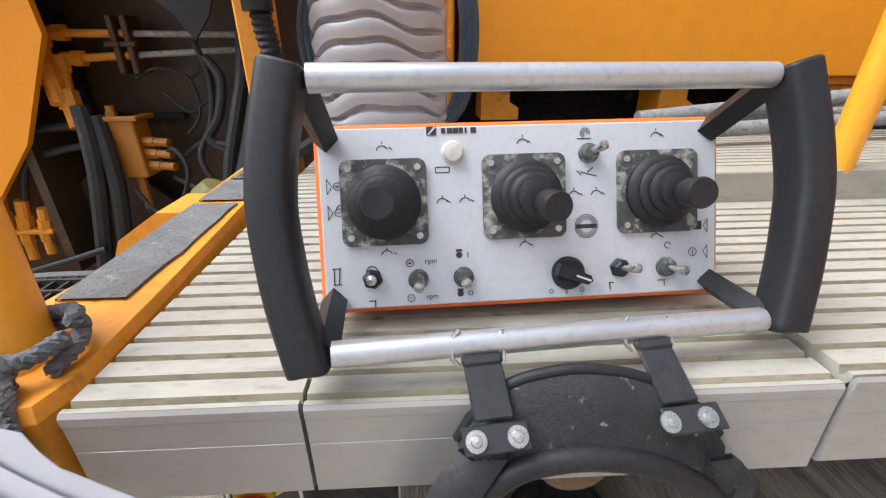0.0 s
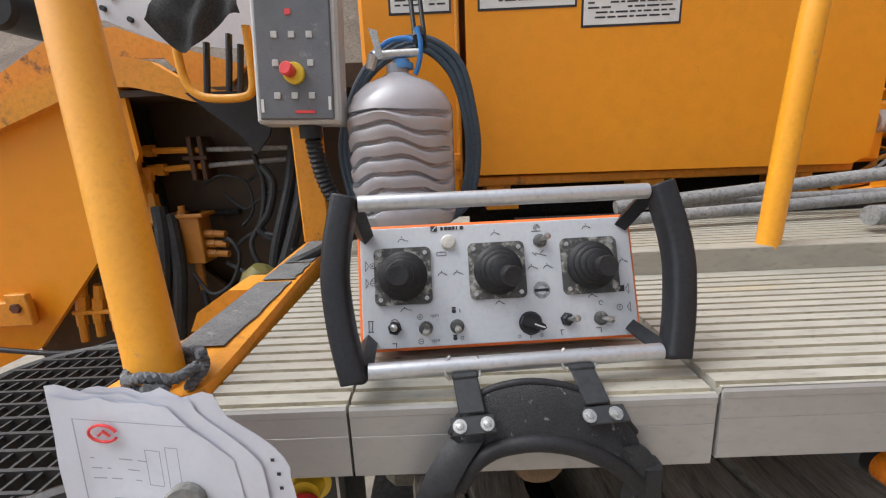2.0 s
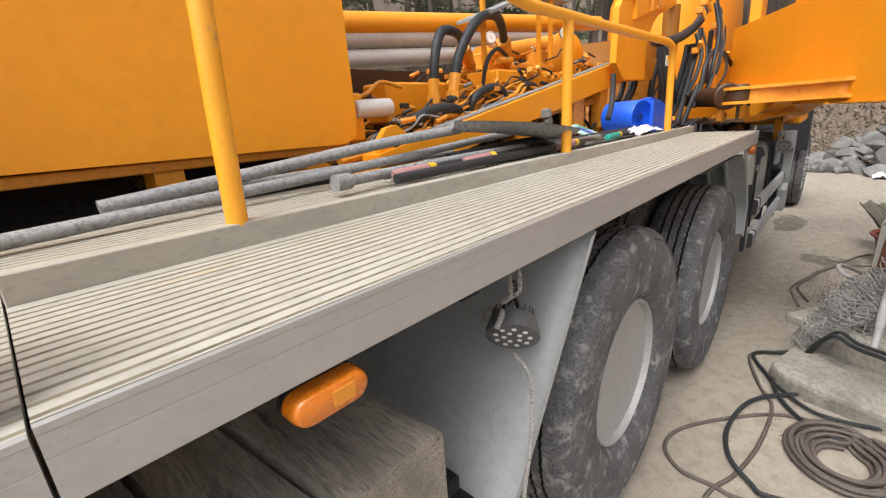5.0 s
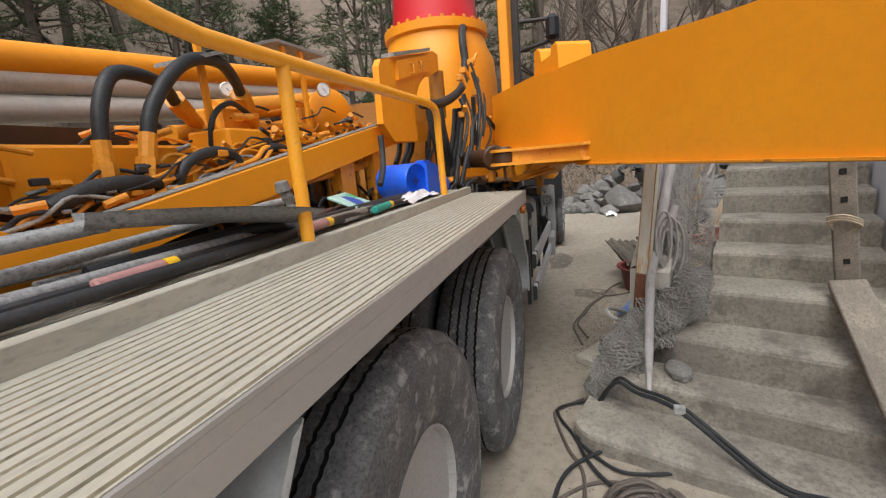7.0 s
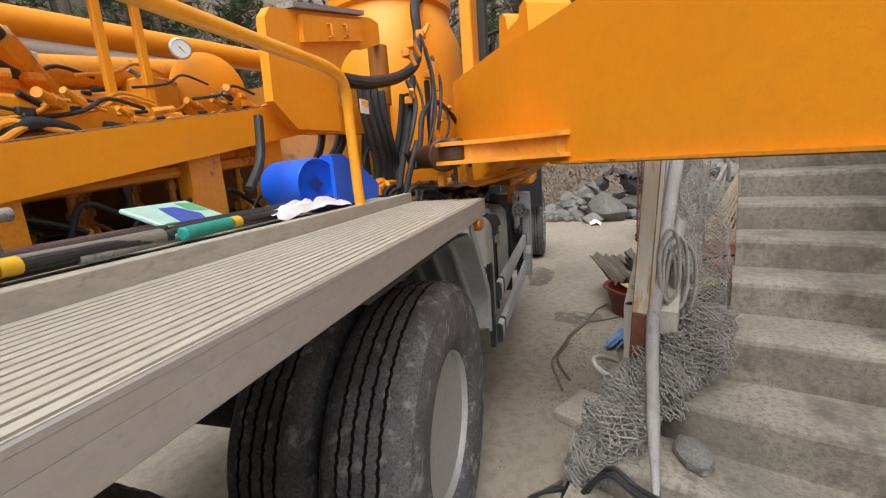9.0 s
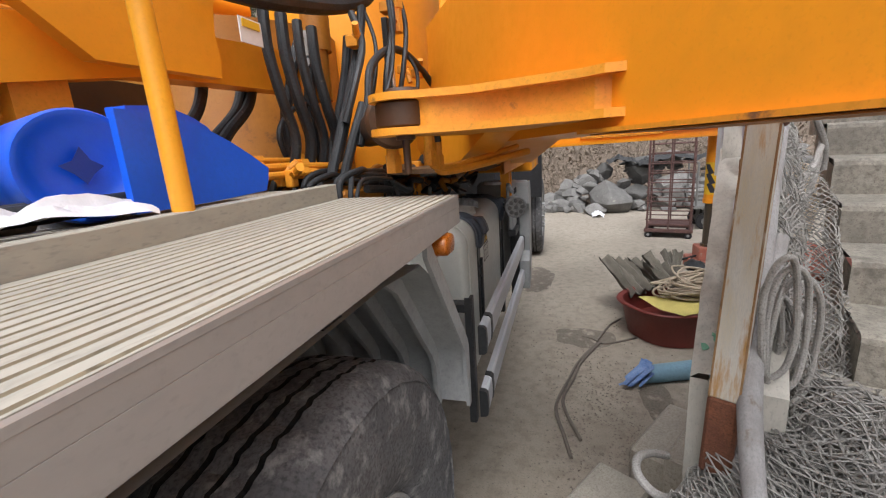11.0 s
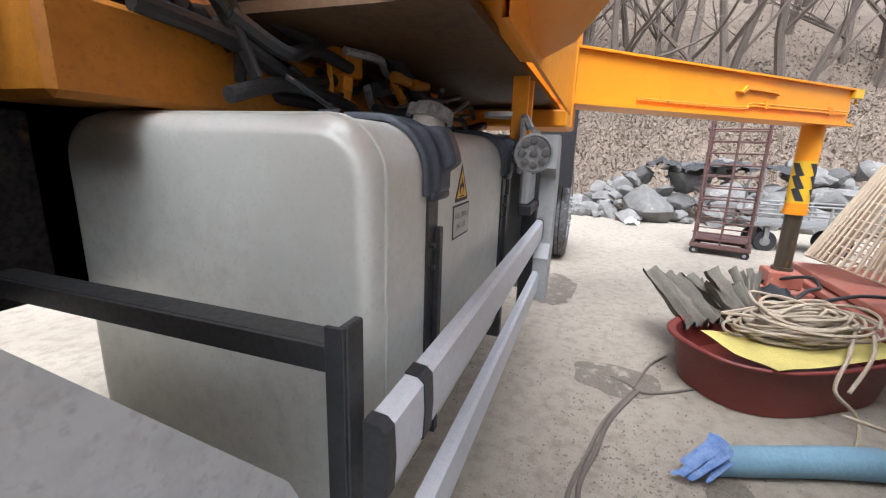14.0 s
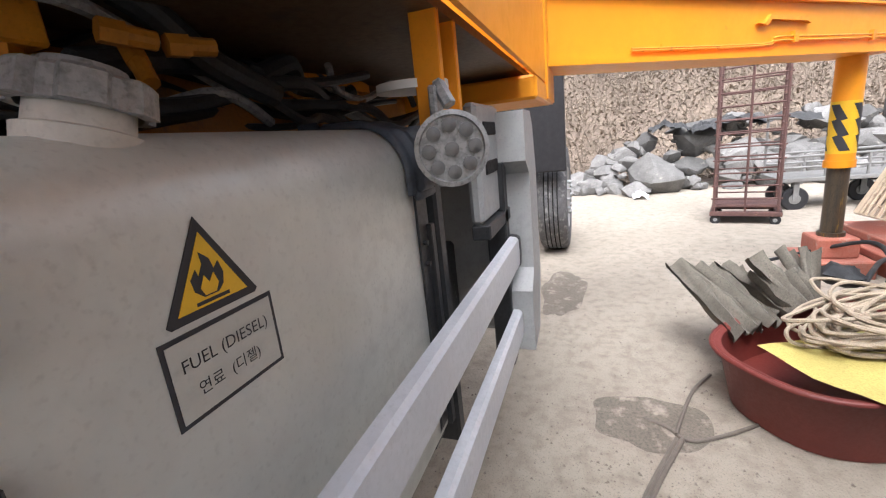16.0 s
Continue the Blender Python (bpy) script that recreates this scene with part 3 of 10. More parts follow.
tagged(new("wall_east", wall_m.mesh("wall_east", WHITEWALL)), "bluish white rendered house wall beside the stairs", "wall", kind="structure")

# wooded bank: stones at its foot, brush and bare trees
rng = random.Random(4)


def boulder(x, y, r, sq, seed, z=None):
    """An angular field stone: the hull of scattered points, roughened."""
    rg = random.Random(seed)
    b = bmesh.new()
    for _ in range(17):
        d = Vector((rg.gauss(0, 1), rg.gauss(0, 1), rg.gauss(0, 1))).normalized() * rg.uniform(0.82, 1.08)
        b.verts.new((d.x * r * sq[0], d.y * r * sq[1], d.z * r * sq[2]))
    res = bmesh.ops.convex_hull(b, input=b.verts)
    bmesh.ops.delete(b, geom=[e for e in res["geom_interior"] if isinstance(e, bmesh.types.BMVert)], context="VERTS")
    bmesh.ops.subdivide_edges(b, edges=b.edges, cuts=2, use_grid_fill=True)
    bmesh.ops.smooth_vert(b, verts=b.verts, factor=0.18, use_axis_x=True, use_axis_y=True, use_axis_z=True)
    for p in b.verts:
        k = 0.05 * noise.noise(p.co * (3.0 / r) + Vector((seed, 0, 0))) + 0.03 * noise.noise(p.co * (9.0 / r))
        p.co *= 1 + k
    me = bpy.data.meshes.new("boulder")
    b.to_mesh(me)
    b.free()
    me.materials.append(ROCK)
    me.shade_smooth()
    me.set_sharp_from_angle(angle=radians(24))
    ob = tagged(new("boulder", me), "rough grey field boulder at the foot of the bank", "rock", "boulders")
    ob.location = (x, y, (ground_z(x, y) if z is None else z) + r * sq[2] * 0.45)
    ob.rotation_euler = (0, 0, rng.uniform(0, 6))
    return ob


boulder(12.95, -1.42, 0.62, (1.0, 1.25, 0.82), 1, 0.02)
boulder(13.45, -2.05, 0.46, (1.0, 1.1, 0.85), 2, 0.72)
boulder(13.15, -2.65, 0.42, (1.1, 1.1, 0.8), 3, 0.35)
boulder(12.45, -0.98, 0.25, (1.2, 1.3, 0.7), 5, 0.0)
boulder(13.1, -0.42, 0.26, (1.2, 1.3, 0.75), 6, 0.02)
boulder(13.2, -3.5, 0.45, (1.1, 1.2, 0.8), 7, 0.3)
boulder(13.6, -0.75, 0.34, (1.1, 1.1, 0.8), 8, 0.45)
for i in range(210):
    y = rng.uniform(-6.5, 0.2)
    lift = 1.15 * smoothstep(0.4, -1.5, y) + 0.12
    t = rng.random()
    r = rng.choice((0.07, 0.09, 0.11, 0.14, 0.17, 0.2, 0.25, 0.3))
    boulder(12.62 + 1.05 * t + rng.uniform(-0.08, 0.08), y, r, (rng.uniform(0.9, 1.4), rng.uniform(0.9, 1.35), rng.uniform(0.6, 0.95)), 20 + i, max(0.0, lift * t * rng.uniform(0.7, 1.0) - r * 0.3))

pebbles = M()
for i in range(4200):
    x, y = rng.uniform(2.4, 9.0), rng.uniform(-1.7, 0.4)
    if rng.random() < 0.5:
        x, y = rng.gauss(4.9, 0.5), rng.gauss(-0.5, 0.22)
    r = 0.003 + 0.007 * rng.random() ** 2
    z = ground_z(x, y)
    pebbles.add([(x + r, y, z), (x - r * 0.5, y + r * 0.8, z), (x - r * 0.6, y - r * 0.8, z), (x, y, z + r * 0.9)], [(0, 1, 3), (1, 2, 3), (2, 0, 3)])
single("gravel", pebbles, GRIT, "loose grit and pebbles scattered on the yard", "gravel", kind="stuff", smooth=0)


def branch(m, p, d, length, r, level, rg, tips):
    """A limb that tapers, wavers and forks."""
    n = 5
    pts, rs = [p], [r]
    for i in range(n):
        d = (d + Vector((rg.uniform(-1, 1), rg.uniform(-1, 1), rg.uniform(-0.5, 0.8))) * 0.16).normalized()
        p = p + d * (length / n)
        pts.append(p)
        rs.append(r * (1 - 0.62 * (i + 1) / n))
    m.tube(pts, rs, 5 if level else 7, cap=False)
    if level >= 3:
        tips.append((pts[-1], d))
        return
    for _ in range(3 if level else 6):
        k = rg.randint(2 if level else 1, n)
        side = Vector((rg.uniform(-1, 1), rg.uniform(-1, 1), rg.uniform(-0.1, 0.8))).normalized()
        branch(m, pts[k], (d * 0.5 + side).normalized(), length * rg.uniform(0.38, 0.62), max(rs[k] * 0.55, 0.006), level + 1, rg, tips)


def bare_tree(seed, h):
    rg = random.Random(seed)
    t = thing("tree", (0, 0, 0), "bare grey-brown tree with thin winter branches on the bank", "tree", "bare trees")
    m, tips = M(), []
    branch(m, Vector((0, 0, -0.3)), Vector((rg.uniform(-0.15, 0.15), rg.uniform(-0.15, 0.15), 1)), h, h * 0.016 + 0.03, 0, rg, tips)
    part("trunk", m, BARK, t)
    tw = M()
    for p, d in tips:
        for _ in range(3):
            e = p + (d + Vector((rg.uniform(-1, 1), rg.uniform(-1, 1), rg.uniform(-0.6, 0.8)))) * rg.uniform(0.25, 0.6)
            tw.tube([p, (p + e) / 2 + Vector((0, 0, 0.04)), e], [0.008, 0.006, 0.003], 3, cap=False)
    part("crown", tw, TWIG, t)
    return t


def pine_tree(seed, h):
    rg = random.Random(seed)
    t = thing("pine_tree", (0, 0, 0), "dark green pine with sparse needle tufts on the bank", "tree", "pine trees")
    m, nd = M(), M()
    top = Vector((rg.uniform(-0.4, 0.4), rg.uniform(-0.4, 0.4), h))
    m.tube(spline([(0, 0, -0.3), top * 0.5 + Vector((0.2, 0, 0)), top], 4), [0.14 * (1 - 0.8 * i / 8) for i in range(9)], 7, cap=False)
    for i in range(26):
        z = h * (0.28 + 0.7 * i / 26)
        a = rg.uniform(0, 6.28)
        ln = (1.15 - 0.8 * i / 26) * rg.uniform(0.8, 1.5) * h / 6
        p0 = top * (z / h)
        d = Vector((math.cos(a), math.sin(a), rg.uniform(0.05, 0.4)))
        m.tube([p0, p0 + d * ln], [0.03, 0.01], 4, cap=False)
        for _ in range(34):
            c = p0 + d * ln * rg.uniform(0.35, 1.05) + Vector((rg.gauss(0, 0.16), rg.gauss(0, 0.16), rg.gauss(0.05, 0.1)))
            for _ in range(6):
                e = Vector((rg.uniform(-1, 1), rg.uniform(-1, 1), rg.uniform(-0.3, 1))).normalized() * rg.uniform(0.10, 0.22)
                s = e.orthogonal().normalized() * 0.012
                nd.add([c - s, c + s, c + e], [(0, 1, 2)])
    part("trunk", m, BARK, t)
    part("crown", nd, NEEDLE, t, smooth=0)
    return t


protos = [bare_tree(s, h) for s, h in ((11, 6.5), (12, 5.2), (13, 7.5), (14, 4.6))]
pines = [pine_tree(s, h) for s, h in ((21, 5.5), (22, 6.8))]
spots = []
for i in range(70):
    if i < 44:
        y = rng.uniform(-10, 9)
        x = rng.uniform(17.2, 27) - 0.12 * y
    else:
        x, y = rng.uniform(3, 19), rng.uniform(9.5, 17)
    spots.append((x, y))
for i, (x, y) in enumerate(spots):
    src = rng.choice(protos) if (rng.random() < 0.70 or (y < 2 and x > 16)) else rng.choice(pines)
    k = rng.uniform(0.8, 1.25)
    copy_thing(src, Matrix.Translation((x, y, ground_z(x, y))) @ Matrix.Rotation(rng.uniform(0, 6.28), 4, "Z") @ Matrix.Scale(k, 4))
for src, (x, y) in zip(protos + pines, ((18.6, -2.6), (17.9, 0.6), (19.5, -5.2), (18.2, 3.0), (8.5, 12.0), (11.5, 11.4))):
    src.location = (x, y, ground_z(x, y))
for i, (x, y) in enumerate(((9.4, 10.4), (11.6, 10.0), (13.4, 9.0), (15.6, 7.6), (12.6, 11.8), (16.6, 5.4), (8.0, 11.0), (17.6, 3.6), (14.6, 10.2))):
    copy_thing(pines[i % 2], Matrix.Translation((x, y, ground_z(x, y))) @ Matrix.Rotation(1.3 * i, 4, "Z") @ Matrix.Scale(1.0 + 0.08 * (i % 3), 4))

litter = M()
for i in range(42000):
    y = rng.uniform(-9, 7)
    x = 13.7 + abs(rng.gauss(0, 4.2)) - 0.12 * y
    z = ground_z(x, y) + 0.02
    s, a = rng.uniform(0.018, 0.05), rng.uniform(0, 6.28)
    u, v = Vector((math.cos(a), math.sin(a), rng.uniform(0.1, 0.9))) * s, Vector((-math.sin(a), math.cos(a), rng.uniform(-0.3, 0.6))) * s * 0.6
    p = Vector((x, y, z))
    litter.add([p - u, p + v, p + u, p - v], [(0, 1, 2, 3)])
single("leaf_litter", litter, mat("dead_leaves", (0.29, 0.23, 0.17), 0.9, col2=(0.21, 0.16, 0.12), scale=9, fine=0.2, bump=0), "dry brown leaves covering the bank", "leaves", kind="stuff", smooth=0)

brush = M()
for i in range(5200):
    if i < 3600:
        y = rng.uniform(-9, 7)
        x = 13.8 + abs(rng.gauss(0, 3.6)) - 0.12 * y
    else:
        x, y = rng.uniform(0, 18), 9.4 + abs(rng.gauss(0, 2.5))
    z = ground_z(x, y)
    h = rng.uniform(0.15, 0.75)
    e = Vector((x + rng.gauss(0, 0.25), y + rng.gauss(0, 0.25), z + h))
    mid = Vector((x, y, z)).lerp(e, 0.5) + Vector((rng.gauss(0, 0.05), rng.gauss(0, 0.05), 0.05))
    brush.tube([(x, y, z - 0.03), mid, e], [0.006, 0.004, 0.002], 3, cap=False)
single("brush", brush, TWIG, "dry brown brush and grass stalks on the bank", "brush", kind="stuff", smooth=0)

# ---- the truck ----
ZD = 1.455  # top of the side deck
truck = thing("concrete_pump_truck", (3.0, 0.8, 0.05), "orange concrete pump truck parked with its outriggers out", "truck")


def deck_panel(x0, x1, y0, y1, z, pitch, rib, h, wobble=0.0):
    """A ribbed aluminium tread panel: flat-topped ridges with grime between them."""
    m = M()
    prof = [(y0, z - 0.012, 1), (y0, z, 0)]
    y = y0 + 0.004
    prof.append((y, z, 0))
    while y + pitch < y1:
        g = pitch - rib
        prof += [(y + 0.0025, z - h, 1), (y + g - 0.0025, z - h, 1), (y + g, z, 0)]
        y += pitch
        prof.append((y, z, 0))
    prof += [(y1, z, 0), (y1, z - 0.012, 0)]
    seg = max(1, int((x1 - x0) / 0.4))
    for i in range(len(prof) - 1):
        low = min(prof[i][1], prof[i + 1][1])
        m.slot = 1 if z - 0.011 < low < z - 0.001 else 0
        a, b = prof[i], prof[i + 1]
        rows_ = [[(lerp(x0, x1, k / seg), p[0], p[1]) for k in range(seg + 1)] for p in (a, b)]
        m.sheet(rows_)
    m.slot = 0
    n = len(prof)
    m.add([(x0, p[0], p[1]) for p in prof], [tuple(range(n))])
    m.add([(x1, p[0], p[1]) for p in prof], [tuple(range(n))])
    return m


PITCH, RIB, DEEP = 0.0231, 0.0162, 0.0065
part("deck_panel", deck_panel(-0.155, -0.0015, 0.0, 0.80, ZD, PITCH, RIB, DEEP), [ALU, ALU_G], truck, "short ribbed aluminium deck panel", 20, True)
part("deck_panel", deck_panel(0.0015, 0.372, 0.0, 0.80, ZD - 0.001, PITCH, RIB + 0.0006, DEEP - 0.002), [ALU, ALU_G], truck, "dirty ribbed aluminium deck panel", 20, True)
part("deck_panel", deck_panel(0.376, 3.80, 0.0, 0.361, ZD + 0.006, PITCH, RIB, DEEP), [ALU, ALU_G], truck, "long ribbed aluminium deck panel", 20, True)
part("upper_deck_panel", deck_panel(0.376, 3.78, 0.399, 0.80, 1.492, PITCH, RIB, DEEP), [ALU, ALU_G], truck, "ribbed aluminium upper deck strewn with tools", 20, True)
m = M()
m.box(0.376, 3.78, 0.362, 0.398, 1.445, 1.506, 0.002)
part("kerb", m, ALU, truck, "flat aluminium kerb strip")


def fascia(x0, x1, y, zt, zb):
    m = M()
    prof = [(y, zt), (y - 0.002, zt - 0.003), (y - 0.002, zt - 0.010), (y - 0.0014, zt - 0.011), (y - 0.0014, zt - 0.033), (y - 0.0006, zt - 0.0336), (y - 0.0014, zt - 0.0342), (y - 0.002, zb + 0.002), (y, zb), (y + 0.02, zb), (y + 0.02, zt - 0.013), (y + 0.006, zt - 0.0125)]
    m.prism(prof, (x0, 0, 0), (0, 1, 0), (0, 0, 1), (1, 0, 0), x1 - x0)
    return m


part("fascia", fascia(-0.155, -0.0015, -0.0005, ZD, 1.372), ALU_F, truck, "aluminium edge board", 20)
part("fascia", fascia(0.0015, 0.372, -0.0005, ZD - 0.001, 1.372), ALU_F, truck, "aluminium edge board", 20)
part("fascia", fascia(0.376, 3.80, -0.0025, ZD + 0.006, 1.380), ALU_F, truck, "long aluminium edge board", 20)
m = M()
m.box(3.76, 3.80, 0.02, 0.357, 1.380, ZD - 0.010, 0.002)
part("end_board", m, ALU_F, truck)
m = M()
for x in (0.2, 0.9, 1.6, 2.4, 3.1, 3.7):
    m.box(x, x + 0.05, 0.02, 0.75, 1.36, 1.44)
pieces("deck_bearer", m, DARK, truck)

# rounded orange edge beam at the deck's rear end with torn grip tape
m = M()
edge = [(-0.158, 0.02), (-0.163, 0.12), (-0.172, 0.25), (-0.185, 0.42), (-0.195, 0.60), (-0.20, 0.80), (-0.285, 0.80), (-0.278, 0.60), (-0.268, 0.42), (-0.262, 0.28), (-0.262, 0.16), (-0.275, 0.08), (-0.285, 0.0), (-0.255, -0.02), (-0.20, -0.015), (-0.165, -0.005)]
for z0, z1, sc in ((1.36, 1.452, 1.0), (1.452, 1.462, 0.93)):
    c = Vector((-0.22, 0.35))
    lo = [(p[0], p[1]) for p in edge]
    hi = [(c.x + (p[0] - c.x) * sc, c.y + (p[1] - c.y) * (0.985 if sc < 1 else 1)) for p in edge]
    n = len(edge)
    m.add([(p[0], p[1], z0) for p in lo] + [(p[0], p[1], z1) for p in hi], [(i, (i + 1) % n, n + (i + 1) % n, n + i) for i in range(n)])
m.add([(c.x + (p[0] - c.x) * 0.93, c.y + (p[1] - c.y) * 0.985, 1.462) for p in edge], [tuple(range(len(edge)))])
edge_beam = part("edge_beam", m, ORANGE_W, truck, "chipped orange steel edge beam")
for ya, yb in ((0.13, 0.40), (0.415, 0.53), (0.54, 0.76)):
    m = M()
    pts = []
    for k in range(9):
        y = lerp(ya, yb, k / 8)
        xl, xr = -0.252 - 0.02 * (y - 0.1), -0.188 - 0.02 * (y - 0.1)
        pts.append([(xl + 0.004 * noise.noise(Vector((y * 30, 1, 0))), y, 1.4655), (xr + 0.006 * noise.noise(Vector((y * 40, 5, 0))), y, 1.4655)])
    rim_ = [[(p[0][0], p[0][1], 1.4625), p[0], p[1], (p[1][0], p[1][1], 1.4625)] for p in pts]
    m.sheet(rim_)
    part("grip_tape", m, TAPE, edge_beam, "torn grey grip tape")

# guard rail
m = M()
m.tube([(-0.219, 0.046, 1.45), (-0.306, 0.150, 1.823), (-0.417, 0.283, 2.30)], 0.0285, 16)
part("guard_post", m, RAIL, truck, "thick orange tube post")
m = M()
m.tube(spline([(0.697, 0.381, 1.500), (0.700, 0.377, 1.64), (0.705, 0.372, 1.80), (0.711, 0.371, 1.90), (0.727, 0.372, 2.0), (0.756, 0.376, 2.11), (0.80, 0.388, 2.20), (0.88, 0.386, 2.25), (1.0, 0.385, 2.235), (1.25, 0.384, 2.14), (1.55, 0.382, 2.02), (1.72, 0.38, 1.988)], 6) + [Vector((2.4, 0.38, 1.985)), Vector((3.10, 0.38, 1.985))] + spline([(3.10, 0.38, 1.985), (3.20, 0.38, 1.968), (3.245, 0.382, 1.92), (3.256, 0.386, 1.80), (3.257, 0.382, 1.50)], 5)[1:], 0.0195, 14)
part("guard_rail", m, RAIL, truck, "bent orange tube rail with worn paint")
m = M()
m.tube([(1.976, 0.381, 1.50), (1.983, 0.384, 1.982)], 0.0195, 14)
part("guard_post", m, RAIL, truck)


# wheels
def wheel(x, y_out, zc, dual, front=False):
    R = 0.555
    w = M()
    hub = [(0.23, 0.20), (0.205, 0.12), (0.15, 0.105), (0.13, 0.085), (0.13, 0.0)] if dual else [(0.085, 0.26), (0.09, 0.12), (0.06, 0.11), (0.055, 0.0)]
    w.lathe((x, y_out, zc), (0, 1, 0), hub, 24)
    axle = part("wheel", w, DARK, truck, "twin truck wheel" if dual else "single front truck wheel")
    for k in range(2 if dual else 1):
        y = y_out + 0.325 * k
        t = M()
        prof = [(0.055, 0.276), (0.032, 0.284), (0.010, 0.312), (-0.002, 0.350), (-0.006, 0.40), (-0.008, 0.455), (0.002, 0.505), (0.004, 0.512), (0.000, 0.516), (0.018, 0.536), (0.036, 0.549)]
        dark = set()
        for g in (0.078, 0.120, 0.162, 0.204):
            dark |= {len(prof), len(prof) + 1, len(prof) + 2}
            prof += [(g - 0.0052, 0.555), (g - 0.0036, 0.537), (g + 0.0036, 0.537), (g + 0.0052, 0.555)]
        prof += [(0.244, 0.549), (0.262, 0.536), (0.280, 0.516), (0.278, 0.505), (0.288, 0.455), (0.284, 0.40), (0.268, 0.335), (0.245, 0.30)]
        n = 228
        for i, (hh, rr) in enumerate(prof):
            for j in range(n):
                a = 2 * math.pi * j / n
                inner = 0.05 < hh < 0.23 and rr > 0.53
                dh = ((0.0024 if j % 2 else -0.0024) + 0.0016 * noise.noise(Vector((a * 30, hh * 20, x)))) if inner else 0.0
                r2 = rr + 0.003 * noise.noise(Vector((a * 14, hh * 40, x))) + (0.002 * noise.noise(Vector((a * 60, hh * 90, x))) if rr > 0.5 else 0)
                if rr > 0.552 and j % 6 == 1:
                    r2 -= 0.005
                if 0.53 < rr < 0.552 and not inner and j % 5 == 0:
                    r2 -= 0.004
                t.v.append((x + r2 * math.cos(a), y + hh + dh, zc + r2 * math.sin(a)))
        for i in range(len(prof) - 1):
            for j in range(n):
                t.f.append((i * n + j, i * n + (j + 1) % n, (i + 1) * n + (j + 1) % n, (i + 1) * n + j))
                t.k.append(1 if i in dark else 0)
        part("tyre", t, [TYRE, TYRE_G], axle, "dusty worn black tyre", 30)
        r = M()
        if front:
            r.lathe((x, y, zc), (0, 1, 0), [(0.06, 0.0), (0.0, 0.10), (-0.01, 0.14), (0.03, 0.2), (0.05, 0.27), (0.02, 0.295), (0.0, 0.318), (0.012, 0.325), (0.04, 0.305)][::-1], 40)
        elif k == 0:
            r.lathe((x, y, zc), (0, 1, 0), [(0.196, 0.232), (0.190, 0.240), (0.14, 0.247), (0.080, 0.250), (0.066, 0.262), (0.040, 0.266), (0.026, 0.274), (0.028, 0.282), (0.05, 0.290)][::-1], 40)
        else:
            r.lathe((x, y, zc), (0, 1, 0), [(0.0, 0.30), (0.02, 0.31), (0.24, 0.31), (0.26, 0.32)], 30)
        part("rim", r, RIM, axle, "silver painted steel rim")
        # The disc is a darker grey than the rim barrel.
        if k == 0 and dual:
            r = M()
            r.lathe((x, y, zc), (0, 1, 0), [(0.198, 0.236), (0.182, 0.205), (0.176, 0.155), (0.205, 0.13), (0.215, 0.10)], 40)
            part("wheel_disc", r, RIM_D, axle, "dark grey wheel disc")
        if k == 0:
            b = M()
            for i in range(10):
                a = 2 * math.pi * i / 10
                c = (x + 0.168 * math.cos(a), y + (0.175 if not front else 0.0), zc + 0.168 * math.sin(a))
                b.cyl((c[0], c[1] - 0.03, c[2]), (c[0], c[1] + 0.01, c[2]), 0.016, 0.016, 6)
            pieces("wheel_nut", b, GREY_P, axle)
    return axle


wheel(1.86, 0.03, 0.700, True)
wheel(3.175, 0.03, 0.645, True)
wheel(9.0, 0.0, 0.565, False, True)
m = M()
m.box(8.34, 8.42, -0.02, 0.60, 0.90, 1.80, 0.01)
part("mud_flap", m, RUBBER, truck, "black flap behind the front wheel")

# chassis behind the wheels
m = M()
m.box(-0.5, 9.8, 0.82, 0.92, 0.95, 1.28, 0.01)
m.box(-0.5, 9.8, 1.65, 1.75, 0.95, 1.28, 0.01)
part("chassis_rail", m, DARK, truck)
for x in (1.86, 3.175, 9.0):
    m = M()
    m.cyl((x, 0.3, 0.62), (x, 1.8, 0.62), 0.09, 0.09, 12)
    part("axle", m, DARK, truck)
# Unseen dark plates, added to blacken the gaps beneath the deck.
m = M()
m.box(0.3, 4.1, 0.76, 0.80, 0.98, 1.50)
m.box(0.2, 8.0, 1.2, 1.25, 0.98, 1.5)
m.box(4.1, 6.3, 0.70, 0.74, 0.98, 1.50)
part("underframe_plate", m, DARK, truck)

# mudguards
m = M()
poly = [(0.93, 1.37), (1.39, 1.372), (1.365, 1.33), (1.02, 0.86), (0.93, 0.86)]
rows_ = []
for t in np.linspace(0, 1, 9):
    x, z = lerp(1.392, 1.010, t), lerp(1.372, 0.80, t)
    rows_.append([(x, -0.002, z), (x + 0.004, 0.012, z), (x - 0.004, 0.03, z), (x - 0.012, 0.06, z), (x - 0.014, 0.76, z)])
m.sheet(rows_)
rows2 = [[(p[0] - 0.008, p[1], p[2] - 0.004) for p in r] for r in rows_]
m.sheet(rows2)
m.sheet([[r[0] for r in rows_], [r[0] for r in rows2]])
m.sheet([[r[0] for r in rows2], [(r[0][0] - 0.016, 0.0, r[0][2] - 0.008) for r in rows2]])
mud = part("mudguard", m, GREY_P, truck, "grey painted steel mudguard")
m = M()
m.box(0.955, 1.005, 0.03, 0.76, 0.735, 0.80, 0.003)
m.box(0.90, 0.96, 0.10, 0.76, 0.70, 0.82, 0.003)
part("bracket", m, DARK, mud)

